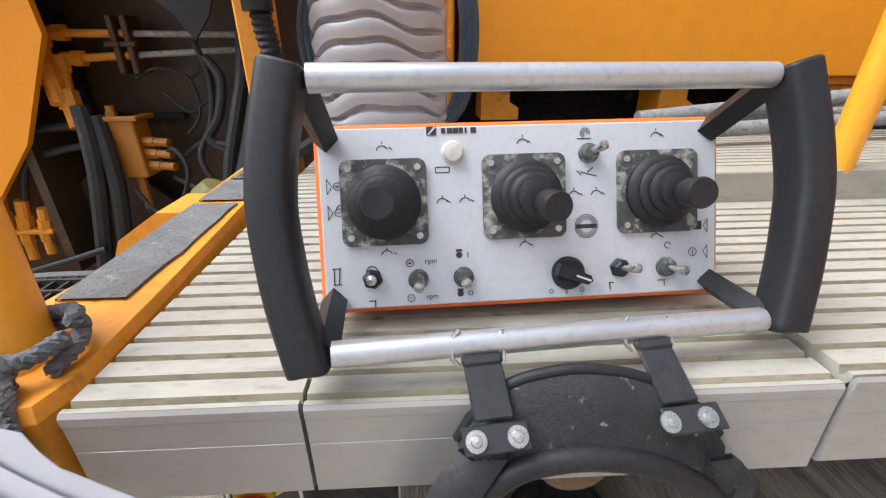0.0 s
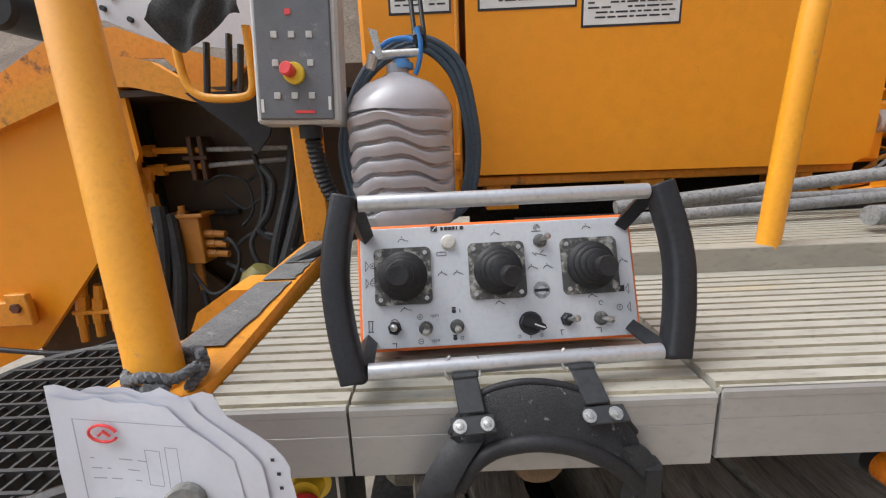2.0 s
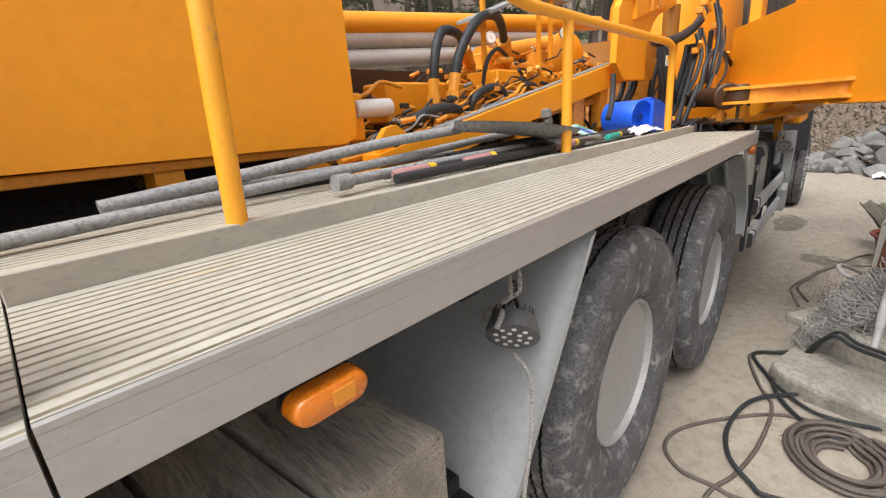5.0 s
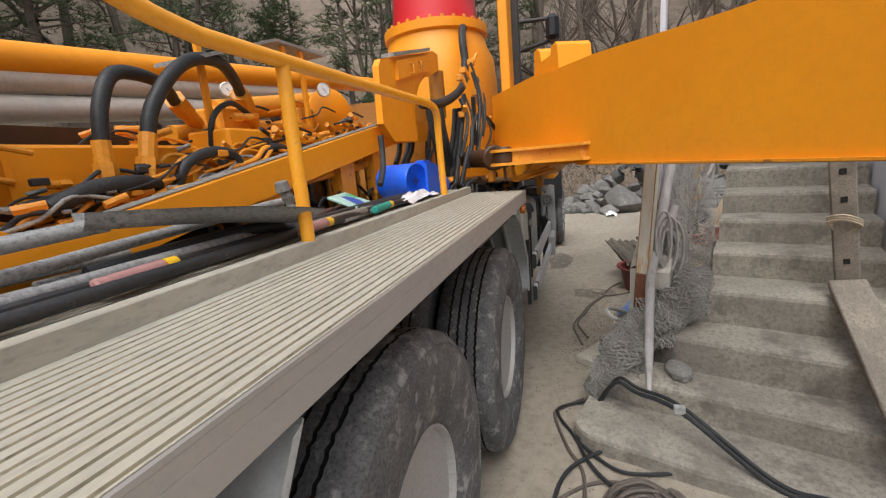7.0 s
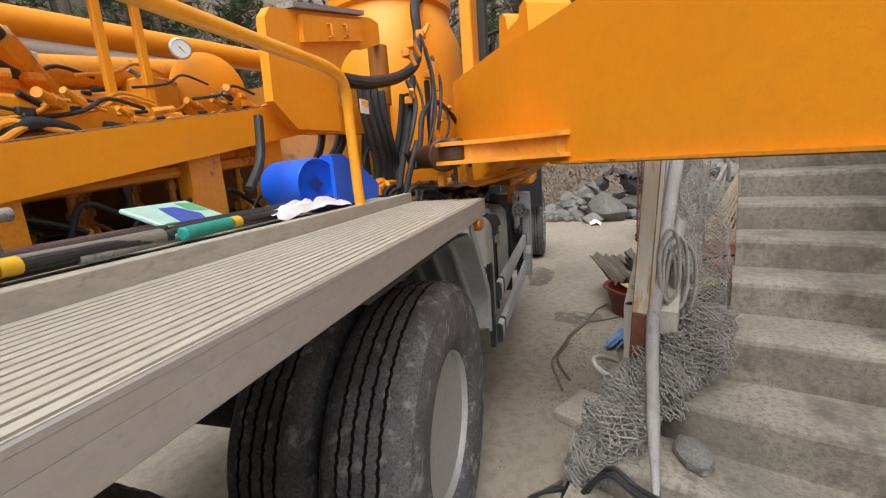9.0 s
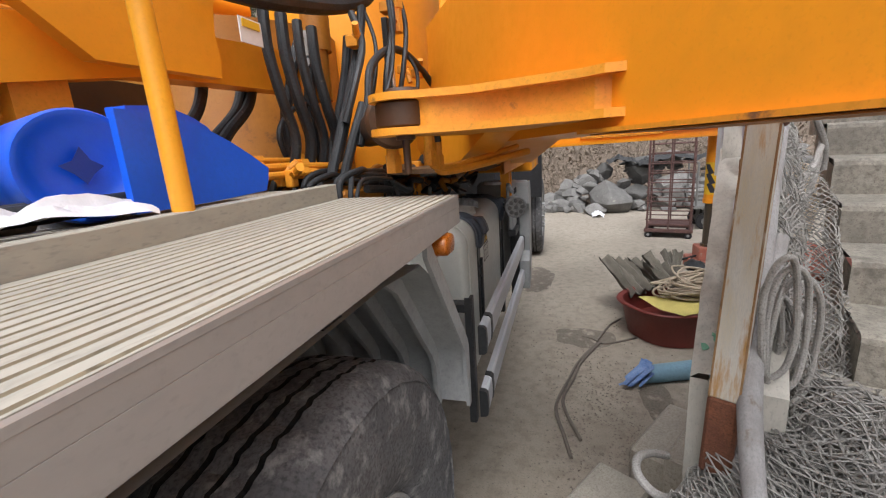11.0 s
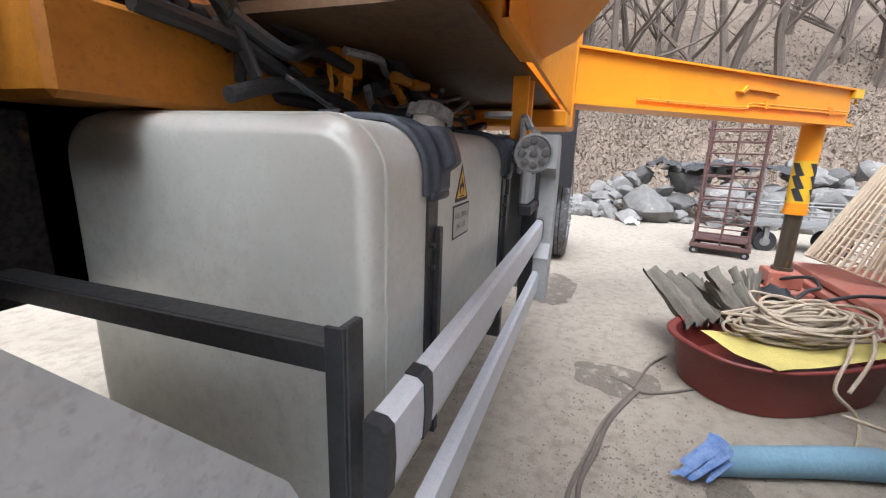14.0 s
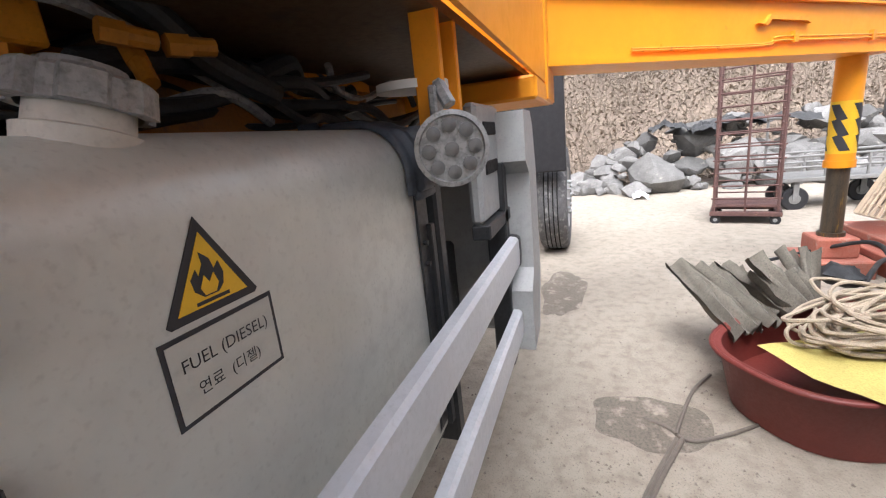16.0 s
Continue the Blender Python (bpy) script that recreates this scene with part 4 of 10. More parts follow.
# ribbed mudguard in front of the second axle
m = M()
path = [(2.55, 1.350), (3.30, 1.352), (3.50, 1.335), (3.60, 1.27), (3.72, 1.12), (3.83, 0.985), (3.862, 0.93), (3.868, 0.76)]
lines, y = [], 0.022
while y < 0.70:
    lines += [(y, 0.0), (y + 0.084, 0.0), (y + 0.087, 0.030), (y + 0.102, 0.030)]
    y += 0.106
rows_ = [[(x - d, yy, z - d * 0.9) for yy, d in lines] for x, z in path]
m.sheet(rows_)
m.sheet([[(p[0] + 0.004, p[1], p[2] + 0.004) for p in r] for r in rows_])
part("mudguard", m, GREY_P, truck, "ribbed grey plastic mudguard", 30)
m = M()
m.prism([(3.530, 1.379), (3.561, 1.379), (3.586, 1.345), (3.66, 1.259), (3.880, 0.985), (3.893, 0.955), (3.893, 0.745), (3.866, 0.745), (3.846, 0.93), (3.838, 0.958), (3.69, 1.143), (3.544, 1.326), (3.530, 1.345)], (0, 0.010, 0), (1, 0, 0), (0, 0, 1), (0, 1, 0), 0.012)
part("mudguard_side", m, GREY_P, truck, "grey steel mudguard side plate")


def side_marker(x0, x1, y, z, h, parent, glass=AMBER, what="amber side marker lamp", depth=0.019):
    m = M()
    cx, r = (x0 + x1) / 2, h / 2
    out = []
    for s, a0 in ((x1 - r, -90), (x0 + r, 90)):
        out += [(s + r * math.cos(radians(a0 + k * 15)), r * math.sin(radians(a0 + k * 15))) for k in range(13)]
    base = M()
    base.prism([(p[0] - 0, p[1] * 1.0) for p in out], (0, y + 0.012, z), (1, 0, 0), (0, 0, 1), (0, 1, 0), 0.012)
    ob = part("side_marker_lamp", base, BLACK, parent, what)
    n = len(out)
    rings = []
    for k, (d, s) in enumerate(((0.012, 1.0), (0.011 - depth, 0.985), (0.003 - depth, 0.94), (-depth, 0.86))):
        rings.append([(cx + (p[0] - cx) * s, y + d, z + p[1] * s) for p in out])
    for a, b in zip(rings, rings[1:]):
        m.add(a + b, [(i, (i + 1) % n, n + (i + 1) % n, n + i) for i in range(n)])
    m.add(rings[-1], [tuple(range(n))])
    part("lens", m, glass, ob, "", 50, True)
    if glass is not AMBER:
        return ob
    m = M()
    m.box(cx - 0.003, cx + 0.03, y - 0.0205, y - 0.018, z - r * 0.55, z + r * 0.55, 0.0008)
    part("reflector", m, mat("amber_reflector", (0.78, 0.30, 0.02), 0.3, fine=0.1, scale=60, bump=0.3, bump_scale=400), ob)
    return ob


side_marker(0.569, 0.680, 0.012, 1.339, 0.041, truck)
m = M()
m.box(3.600, 3.700, 0.0205, 0.0245, 1.318, 1.379, 0.001)
part("lamp_bracket", m, ALU_F, truck, "bent sheet bracket behind the marker lamp")
side_marker(3.599, 3.690, 0.008, 1.353, 0.051, truck, AMBER_D, "amber side marker lamp under the deck end", 0.024)
side_marker(0.165, 0.225, 0.022, 1.376, 0.056, truck, DULLENS, "dull brown round marker lens")

# water tank cabinet on the deck
cab_ = M()
rows_ = []
out = [(0.185, 1.612), (1.34, 1.600), (1.386, 1.625), (1.392, 1.68), (1.392, 2.75), (0.185, 2.75)]
cab_.prism(out, (0, 0.925, 0), (1, 0, 0), (0, 0, 1), (0, 1, 0), 0.85)
cabinet = part("side_cabinet", cab_, ORANGE, truck, "large plain orange steel cabinet")
m = M()
m.box(0.185, 1.37, 0.95, 1.7, 1.575, 1.604, 0.004)
part("cabinet_skirt", m, ORANGE_W, cabinet)
for x in (0.24, 0.72, 1.18):
    m = M()
    m.prism([(x, 1.50), (x + 0.10, 1.50), (x + 0.10, 1.53), (x + 0.075, 1.545), (x + 0.075, 1.58), (x - 0.0, 1.58)], (0, 0.96, 0), (1, 0, 0), (0, 0, 1), (0, 1, 0), 0.12)
    part("cabinet_foot", m, ORANGE_W, cabinet)
m = M()
m.box(0.0, 1.5, 1.15, 1.2, 1.45, 1.6)
part("cabinet_back_plate", m, DARK, cabinet)
m = M()
m.box(-0.115, 0.165, 0.935, 1.7, 1.49, 2.75, 0.012)
side_door = part("door_panel", m, ORANGE, truck, "narrow orange steel door panel")
m = M()
m.tube([(0.158, 0.932, 1.60), (0.160, 0.930, 1.9), (0.162, 0.93, 2.75)], 0.007, 8)
part("hinge_rod", m, ORANGE_W, side_door)
m = M()
m.cyl((0.150, 0.93, 1.655), (0.150, 0.90, 1.655), 0.010, 0.010, 10)
m.box(0.14, 0.16, 0.915, 0.935, 1.63, 1.68, 0.003)
part("door_lock", m, ORANGE_W, side_door)


def notice(x0, x1, z0, z1, y, parent, seed):
    m = M()
    m.box(x0, x1, y - 0.0015, y, z0, z1)
    ob = part("notice", m, INK, parent, "instruction sticker with small dense print")
    m = M()
    e = 0.006
    m.box(x0 + e, x1 - e, y - 0.0022, y - 0.001, z0 + e, z1 - e)
    part("notice_field", m, WHITE_P, ob)
    m = M()
    rg = random.Random(seed)
    z = z0 + 0.022
    while z < z1 - 0.02:
        x = x0 + 0.018
        while x < x1 - 0.03:
            w = rg.uniform(0.01, 0.035)
            if rg.random() < 0.8:
                m.box(x, min(x + w, x1 - 0.016), y - 0.0029, y - 0.0020, z, z + 0.0045)
            x += w + 0.006
        z += 0.0125
    part("print_line", m, INK, ob, smooth=0)


notice(0.508, 0.786, 2.008, 2.28, 0.925, cabinet, 1)
notice(0.220, 0.495, 2.062, 2.30, 0.925, cabinet, 2)
notice(-0.028, 0.147, 2.064, 2.30, 0.935, side_door, 3)

# rear control box on a conduit
m = M()
R_ = Matrix.Translation((-0.205, 0.62, 1.908)) @ Matrix.Rotation(radians(2), 4, "Y") @ Matrix.Rotation(radians(-5), 4, "X")
m.box(-0.094, 0.094, 0.0, 0.07, -0.142, 0.145, 0.006, R_)
panel = part("control_panel", m, PANELG, truck, "grey control panel under a smoky cover")
m = M()
m.box(-0.084, 0.080, -0.006, 0.004, -0.134, 0.134, 0.003, R_)
part("cover", m, PANELF, panel, "scratched smoky plastic cover")
for r, zz in enumerate((0.042, -0.016, -0.084)):
    for c, xx in enumerate((-0.042, -0.004, 0.034)):
        if r == 1 and c == 1:
            continue
        m = M()
        m.box(xx - 0.007, xx + 0.007, -0.009, -0.004, zz - 0.007, zz + 0.007, 0.001, R_)
        part("key", m, PANELG, panel)
m = M()
m.cyl(R_ @ Vector((-0.002, -0.004, -0.038)), R_ @ Vector((-0.002, -0.016, -0.038)), 0.023, 0.023, 24, 0.002)
part("button_collar", m, YELLOW, panel, "yellow stop button collar")
m = M()
m.cyl(R_ @ Vector((-0.007, -0.014, -0.036)), R_ @ Vector((-0.012, -0.038, -0.033)), 0.0135, 0.015, 20, 0.003)
part("stop_button", m, REDB, panel, "red mushroom stop button")
for xx in (-0.075, -0.06, 0.055, 0.07):
    m = M()
    m.cyl(R_ @ Vector((xx, 0.0, 0.140)), R_ @ Vector((xx, -0.006, 0.140)), 0.005, 0.005, 10)
    part("screw", m, CHROME, panel)
for xx, zz, w, h, mt in ((-0.010, 0.088, 0.006, 0.006, REDINK), (0.018, -0.118, 0.022, 0.003, REDINK), (-0.076, -0.105, 0.003, 0.014, WHITE_P), (0.072, -0.100, 0.003, 0.014, WHITE_P)):
    m = M()
    m.box(xx - w, xx + w, -0.0075, -0.0055, zz - h, zz + h, 0.0, R_)
    part("panel_print", m, mt, panel)
m = M()
cp = spline([(-0.20, 0.655, 1.77), (-0.195, 0.66, 1.70), (-0.180, 0.67, 1.62), (-0.145, 0.68, 1.55), (-0.10, 0.70, 1.50)], 14)
m.tube(cp, [0.021 if i % 2 else 0.017 for i in range(len(cp))], 12)
m.cyl((-0.20, 0.655, 1.735), (-0.20, 0.655, 1.775), 0.027, 0.027, 12)
part("conduit", m, BLACK, panel, "ribbed black cable conduit")

# hopper end behind the deck
def fitting(m, p, d, r, ln):
    p, d = Vector(p), Vector(d).normalized()
    m.cyl(p, p + d * ln * 0.45, r * 1.25, r * 1.25, 6)
    m.cyl(p + d * ln * 0.45, p + d * ln, r, r, 10)


XZ = ((1, 0, 0), (0, 0, 1), (0, 1, 0))
hop = M()
hop.prism([(-2.6, 1.47), (-1.40, 1.82), (-1.1, 1.91), (-0.935, 1.93), (-0.925, 1.72), (-1.08, 1.43), (-1.45, 1.02), (-2.6, 0.55)], (0, 1.10, 0), *XZ, 0.02)
hopper = part("hopper", hop, ORANGE, truck, "orange steel hopper side")
m = M()
rim_top = [(-2.6, 1.55), (-1.35, 1.90), (-1.12, 1.97), (-0.98, 2.015), (-0.90, 2.02), (-0.80, 2.00), (-0.70, 1.935), (-0.60, 1.905), (-0.42, 1.90)]
rim_low = [(-2.6, 1.46), (-1.38, 1.81), (-1.10, 1.91), (-0.97, 1.942), (-0.88, 1.94), (-0.78, 1.915), (-0.68, 1.885), (-0.60, 1.875), (-0.42, 1.87)]
m.prism(rim_top + rim_low[::-1], (0, 1.055, 0), *XZ, 0.045)
m.prism(rim_low + [(p[0], p[1] - 0.012) for p in rim_low[::-1]], (0, 1.055, 0), *XZ, 0.25)
part("hopper_rim", m, ORANGE_W, hopper, "orange flanged hopper rim")
m = M()
m.cyl((-1.33, 1.056, 1.868), (-1.33, 1.053, 1.868), 0.014, 0.014, 14)
part("rim_hole", m, DARK, hopper)
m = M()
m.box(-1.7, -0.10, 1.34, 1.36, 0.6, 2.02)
# Unseen top and side plates, added to keep light out of the recess.
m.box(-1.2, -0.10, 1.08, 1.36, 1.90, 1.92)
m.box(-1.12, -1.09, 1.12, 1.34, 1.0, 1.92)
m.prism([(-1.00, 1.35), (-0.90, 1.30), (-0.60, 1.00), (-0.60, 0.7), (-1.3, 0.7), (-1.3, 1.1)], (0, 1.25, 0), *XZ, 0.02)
part("hopper_back", m, GREASE_SHADE, hopper, "greasy hopper plate darkened for the recess shade")
m = M()
m.box(-1.04, -1.015, 1.30, 1.34, 1.4, 1.9, 0.003)
m.box(-1.04, -0.72, 1.31, 1.34, 1.47, 1.49, 0.003)
part("stiffener", m, DARK, hopper)
m = M()
m.prism([(-2.6, 1.65), (-1.54, 1.94), (-1.13, 2.06), (-0.90, 2.06), (-0.82, 1.97), (-0.70, 1.93), (-0.60, 2.02), (-0.87, 2.10), (-1.06, 2.17), (-1.29, 2.15), (-1.52, 2.03), (-2.6, 1.8)], (0, 1.30, 0), *XZ, 0.02)
part("hopper_flange", m, ORANGE_W, hopper, "orange upper flange of the hopper")
m = M()
m.prism([(-1.44, 2.60), (-1.45, 2.30), (-1.40, 2.25), (-1.23, 2.25), (-0.99, 2.145), (-0.40, 2.10), (-0.40, 2.9), (-1.30, 2.9)], (0, 1.50, 0), *XZ, 0.02)
cover = part("hopper_cover", m, mat("white_painted_sheet", (0.70, 0.72, 0.76), 0.45, col2=(0.64, 0.66, 0.70), scale=4, fine=0.05, stain=(0.45, 0.44, 0.42), amount=0.15), hopper, "white sheet cover with bolts")
for x, z in ((-1.22, 2.29), (-1.12, 2.245), (-1.0, 2.20), (-1.18, 2.33)):
    m = M()
    m.cyl((x, 1.50, z), (x, 1.484, z), 0.011, 0.011, 8)
    part("bolt", m, BLACKST, cover)
m = M()
m.lathe((-1.62, 1.45, 2.31), (0, 1, 0), [(0.0, 0.0), (0.0, 0.075), (0.02, 0.09), (0.2, 0.09)], 26)
part("mixer_motor", m, RUBBER, hopper)
m = M()
m.tube(spline([(-0.645, 0.95, 2.06), (-0.648, 0.95, 1.99), (-0.640, 0.95, 1.92), (-0.612, 0.95, 1.882), (-0.56, 0.95, 1.868), (-0.48, 0.95, 1.868), (-0.448, 0.95, 1.885), (-0.440, 0.95, 1.94), (-0.44, 0.95, 2.06)], 5), 0.0125, 12)
part("grab_handle", m, RAIL, hopper, "bent orange grab handle")
for x, zt in ((-0.60, 1.87), (-0.53, 1.89), (-0.50, 1.86)):
    m = M()
    m.tube(spline([(x, 0.98, zt), (x + 0.01, 0.98, zt + 0.06), (x + 0.02, 0.99, zt + 0.16)], 4), 0.010, 8)
    part("lever", m, BLACKST, hopper)
m = M()
rows_ = []
for i in range(19):
    s = i / 18
    row = []
    for j in range(17):
        t = j / 16
        xl, xr = lerp(-0.56, -0.40, s), 0
        top = Vector((lerp(-0.58, -0.40, s), 0.97 + 0.03 * math.cos(s * 9), 2.36 - 0.10 * (1 - s)))
        bot = Vector((lerp(-0.685, -0.425, s), 0.925, 2.0 + 0.05 * s * s - 0.035 * math.sin(s * 5.5) + 0.07 * (1 - s) ** 4))
        p = top.lerp(bot, t)
        fold = math.sin(s * 13 + t * 5) * 0.012 * (0.3 + t) + 0.015 * noise.noise(Vector((s * 5, t * 7, 3)))
        row.append((p.x, p.y + fold - 0.05 * math.sin(t * 2.6), p.z))
    rows_.append(row)
m.sheet(rows_)
part("rain_cover", m, CLOTH, hopper, "charcoal cloth draped over the levers", 60)
m = M()
m.prism([(-0.70, 1.90), (-0.40, 1.90), (-0.45, 1.76), (-0.50, 1.70), (-0.54, 1.76)], (0, 1.04, 0), *XZ, 0.01)
part("rubber_flap", m, RUBBER, hopper, "black rubber flap")
for a, b in (((-1.00, 1.25, 1.73), (-0.42, 1.25, 1.72)), ((-0.97, 1.25, 1.66), (-0.42, 1.25, 1.682))):
    m = M()
    m.tube([a, b], 0.0095, 10)
    part("steel_line", m, STEELP, hopper, "dull steel hydraulic line")
    m = M()
    m.tube([a, Vector(a).lerp(Vector(b), 0.36)], 0.012, 10)
    fitting(m, Vector(a) + Vector((0.03, 0, 0)), (-1, -0.1, 0), 0.02, 0.06)
    fitting(m, Vector(a) + Vector((-0.03, -0.02, 0.005)), (0.12, -0.3, -1), 0.019, 0.10)
    fitting(m, Vector(a) + Vector((-0.015, -0.06, -0.09)), (0.25, -0.3, -1), 0.024, 0.11)
    part("line_elbow", m, ORANGE_W, hopper, "orange elbow fitting")
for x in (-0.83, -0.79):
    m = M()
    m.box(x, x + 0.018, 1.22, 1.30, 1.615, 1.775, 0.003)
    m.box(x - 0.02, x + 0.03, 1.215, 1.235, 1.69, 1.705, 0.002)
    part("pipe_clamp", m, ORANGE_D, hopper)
m = M()
m.box(-0.885, -0.80, 1.16, 1.24, 1.31, 1.50, 0.004)
m.box(-0.93, -0.78, 1.15, 1.25, 1.485, 1.50, 0.003)
for i in range(3):
    fitting(m, (-0.80, 1.19, 1.345 + i * 0.038), (1, -0.15, -0.06), 0.013, 0.085)
    fitting(m, (-0.885, 1.18, 1.345 + i * 0.036), (-1, -0.2, -0.12), 0.014, 0.08)
fitting(m, (-0.845, 1.19, 1.31), (0, 0, -1), 0.013, 0.13)
fitting(m, (-0.86, 1.17, 1.50), (0, 0, 1), 0.012, 0.03)
part("valve_block", m, ORANGE_M, hopper, "small orange hydraulic valve block")
m = M()
m.tube(spline([(-0.94, 1.16, 1.53), (-0.92, 1.14, 1.50), (-0.925, 1.13, 1.44)], 5), 0.003, 6)
m.tube([(-0.925 + 0.014 * math.cos(a), 1.13, 1.425 + 0.014 * math.sin(a)) for a in np.linspace(0, 6.28, 13)[:-1]], 0.003, 6, closed=True)
part("safety_pin", m, CHROME, hopper, "thin steel safety pin")
m = M()
m.box(-1.33, -1.14, 1.13, 1.17, 1.135, 1.15, 0.003)
for i in range(3):
    fitting(m, (-1.30 + i * 0.065, 1.15, 1.15), (0.2, 0, 1), 0.018, 0.13 - 0.03 * i)
    fitting(m, (-1.31 + i * 0.065, 1.15, 1.14), (-0.08, 0, -1), 0.015, 0.12 - 0.02 * i)
part("hose_manifold", m, ORANGE_W, hopper, "row of orange hose fittings")
rg = random.Random(8)
for pts, r in (([(-0.93, 1.15, 1.53), (-0.92, 1.13, 1.44), (-0.93, 1.12, 1.32), (-0.97, 1.12, 1.15), (-1.02, 1.12, 0.95)], 0.026),
               ([(-0.90, 1.16, 1.50), (-0.885, 1.14, 1.40), (-0.885, 1.13, 1.28), (-0.92, 1.13, 1.10), (-0.96, 1.13, 0.9)], 0.024),
               ([(-1.26, 1.15, 1.28), (-1.22, 1.15, 1.40), (-1.12, 1.16, 1.46), (-0.98, 1.2, 1.47)], 0.014),
               ([(-1.20, 1.15, 1.25), (-1.15, 1.15, 1.36), (-1.05, 1.17, 1.40), (-0.95, 1.2, 1.41)], 0.012),
               ([(-1.6, 1.05, 1.05), (-1.3, 1.05, 1.02), (-1.1, 1.06, 1.06), (-0.95, 1.08, 1.10)], 0.010),
               ([(-0.84, 1.18, 1.20), (-0.80, 1.15, 1.08), (-0.65, 1.1, 1.05), (-0.45, 1.05, 1.16)], 0.012),
               ([(-0.40, 1.15, 1.80), (-0.43, 1.13, 1.62), (-0.46, 1.1, 1.50), (-0.50, 1.08, 1.36), (-0.52, 1.05, 1.2)], 0.020),
               ([(-0.36, 1.12, 1.78), (-0.38, 1.1, 1.60), (-0.42, 1.08, 1.45), (-0.47, 1.05, 1.30)], 0.024),
               ([(-0.70, 1.2, 1.36), (-0.60, 1.15, 1.42), (-0.50, 1.1, 1.42), (-0.42, 1.1, 1.40)], 0.008),
               ([(-0.74, 1.2, 1.30), (-0.62, 1.15, 1.26), (-0.52, 1.1, 1.30), (-0.42, 1.05, 1.38)], 0.010),
               ([(-0.58, 1.2, 1.70), (-0.55, 1.18, 1.60), (-0.56, 1.15, 1.48), (-0.60, 1.12, 1.38), (-0.55, 1.1, 1.28), (-0.46, 1.08, 1.22)], 0.009),
               ([(-0.54, 1.16, 1.66), (-0.50, 1.14, 1.60), (-0.52, 1.12, 1.50), (-0.56, 1.12, 1.44), (-0.50, 1.12, 1.40), (-0.42, 1.12, 1.46)], 0.014),
               ([(-0.74, 1.26, 1.56), (-0.66, 1.24, 1.50), (-0.60, 1.22, 1.53), (-0.52, 1.2, 1.57), (-0.44, 1.2, 1.55)], 0.006),
               ([(-0.76, 1.2, 1.36), (-0.70, 1.16, 1.40), (-0.66, 1.14, 1.34), (-0.70, 1.13, 1.24), (-0.78, 1.13, 1.20), (-0.84, 1.14, 1.28)], 0.007),
               ([(-0.80, 1.24, 1.60), (-0.73, 1.24, 1.63), (-0.64, 1.24, 1.60), (-0.62, 1.22, 1.50), (-0.66, 1.2, 1.44)], 0.005),
               ([(-0.66, 1.3, 1.60), (-0.60, 1.28, 1.62), (-0.58, 1.28, 1.50), (-0.62, 1.28, 1.42)], 0.006)):
    hs = M()
    hs.tube(spline(pts, 8), r, 10)
    part("hydraulic_hose", hs, HOSE, hopper, "black hydraulic hose")
m = M()
m.lathe((-0.56, 1.02, 1.24), (0.45, 0.0, 0.9), [(-0.09, 0.0), (-0.09, 0.045), (-0.06, 0.062), (0.05, 0.062), (0.09, 0.04), (0.1, 0.0)], 18)
part("accumulator", m, mat("olive_painted_steel", (0.22, 0.20, 0.06), 0.5, col2=(0.16, 0.14, 0.05), scale=8, fine=0.1), hopper, "small olive accumulator bottle")
m = M()
m.box(-2.4, -1.42, 1.05, 1.10, 1.13, 1.225, 0.006)
m.box(-1.46, -1.38, 1.03, 1.055, 1.14, 1.26, 0.004)
part("frame_beam", m, ORANGE_W, hopper, "orange frame beam")
m = M()
m.cyl((-1.42, 1.03, 1.21), (-1.42, 1.018, 1.21), 0.018, 0.018, 6)
part("bolt", m, RUST, hopper)
m = M()
m.prism([(-2.4, 1.0), (-1.2, 1.0), (-0.9, 0.98), (-0.9, 0.86), (-2.4, 0.86)], (0, 0.72, 0), *XZ, 0.03)
m.box(-2.4, -0.55, 0.73, 0.80, 0.60, 0.86, 0.01)
part("lower_beam", m, ORANGE_W, hopper, "orange lower beam")
m = M()
m.box(-0.285, -0.21, 0.76, 0.80, 1.46, 2.1, 0.005)
part("panel_post", m, ORANGE_W, truck, "orange bracket post")
m = M()
m.prism([(-0.42, 1.36), (-0.29, 1.36), (-0.29, 1.445), (-0.33, 1.445), (-0.40, 1.40)], (0, 0.42, 0), *XZ, 0.10)
part("bracket", m, ORANGE_W, truck)

# step grate beside the rear corner
m = M()
cx, cy, zc = -0.635, 0.345, 1.245
for i in range(17):
    s = -0.24 + i * 0.03
    w = math.sqrt(max(0.0, 1 - (s / 0.262) ** 4))
    m.box(cx + s - 0.0025, cx + s + 0.0025, cy - 0.245 * w, cy + 0.245 * w, zc - 0.012, zc + 0.010)
for j in range(11):
    s = -0.225 + j * 0.045
    w = math.sqrt(max(0.0, 1 - (s / 0.25) ** 4))
    m.box(cx - 0.25 * w, cx + 0.25 * w, cy + s - 0.0035, cy + s + 0.0035, zc - 0.002, zc + 0.013)
ring = []
for k in range(48):
    a = 2 * math.pi * k / 48
    ca, sa = math.cos(a), math.sin(a)
    ring.append((cx + 0.26 * math.copysign(abs(ca) ** 0.7, ca), cy + 0.255 * math.copysign(abs(sa) ** 0.7, sa), zc))
m.tube(ring, 0.015, 8, closed=True)
part("step_grate", m, GRATE, truck, "black expanded metal step grate")
m = M()
m.tube([(-1.2, -0.02, 1.352), (-0.6, -0.02, 1.354), (-0.18, -0.02, 1.352)], 0.0165, 12)
m.tube([(-0.215, 0.02, 1.352), (-0.22, 0.05, 1.44)], 0.0165, 12)
part("bumper_tube", m, RAIL, truck, "orange bumper tube")

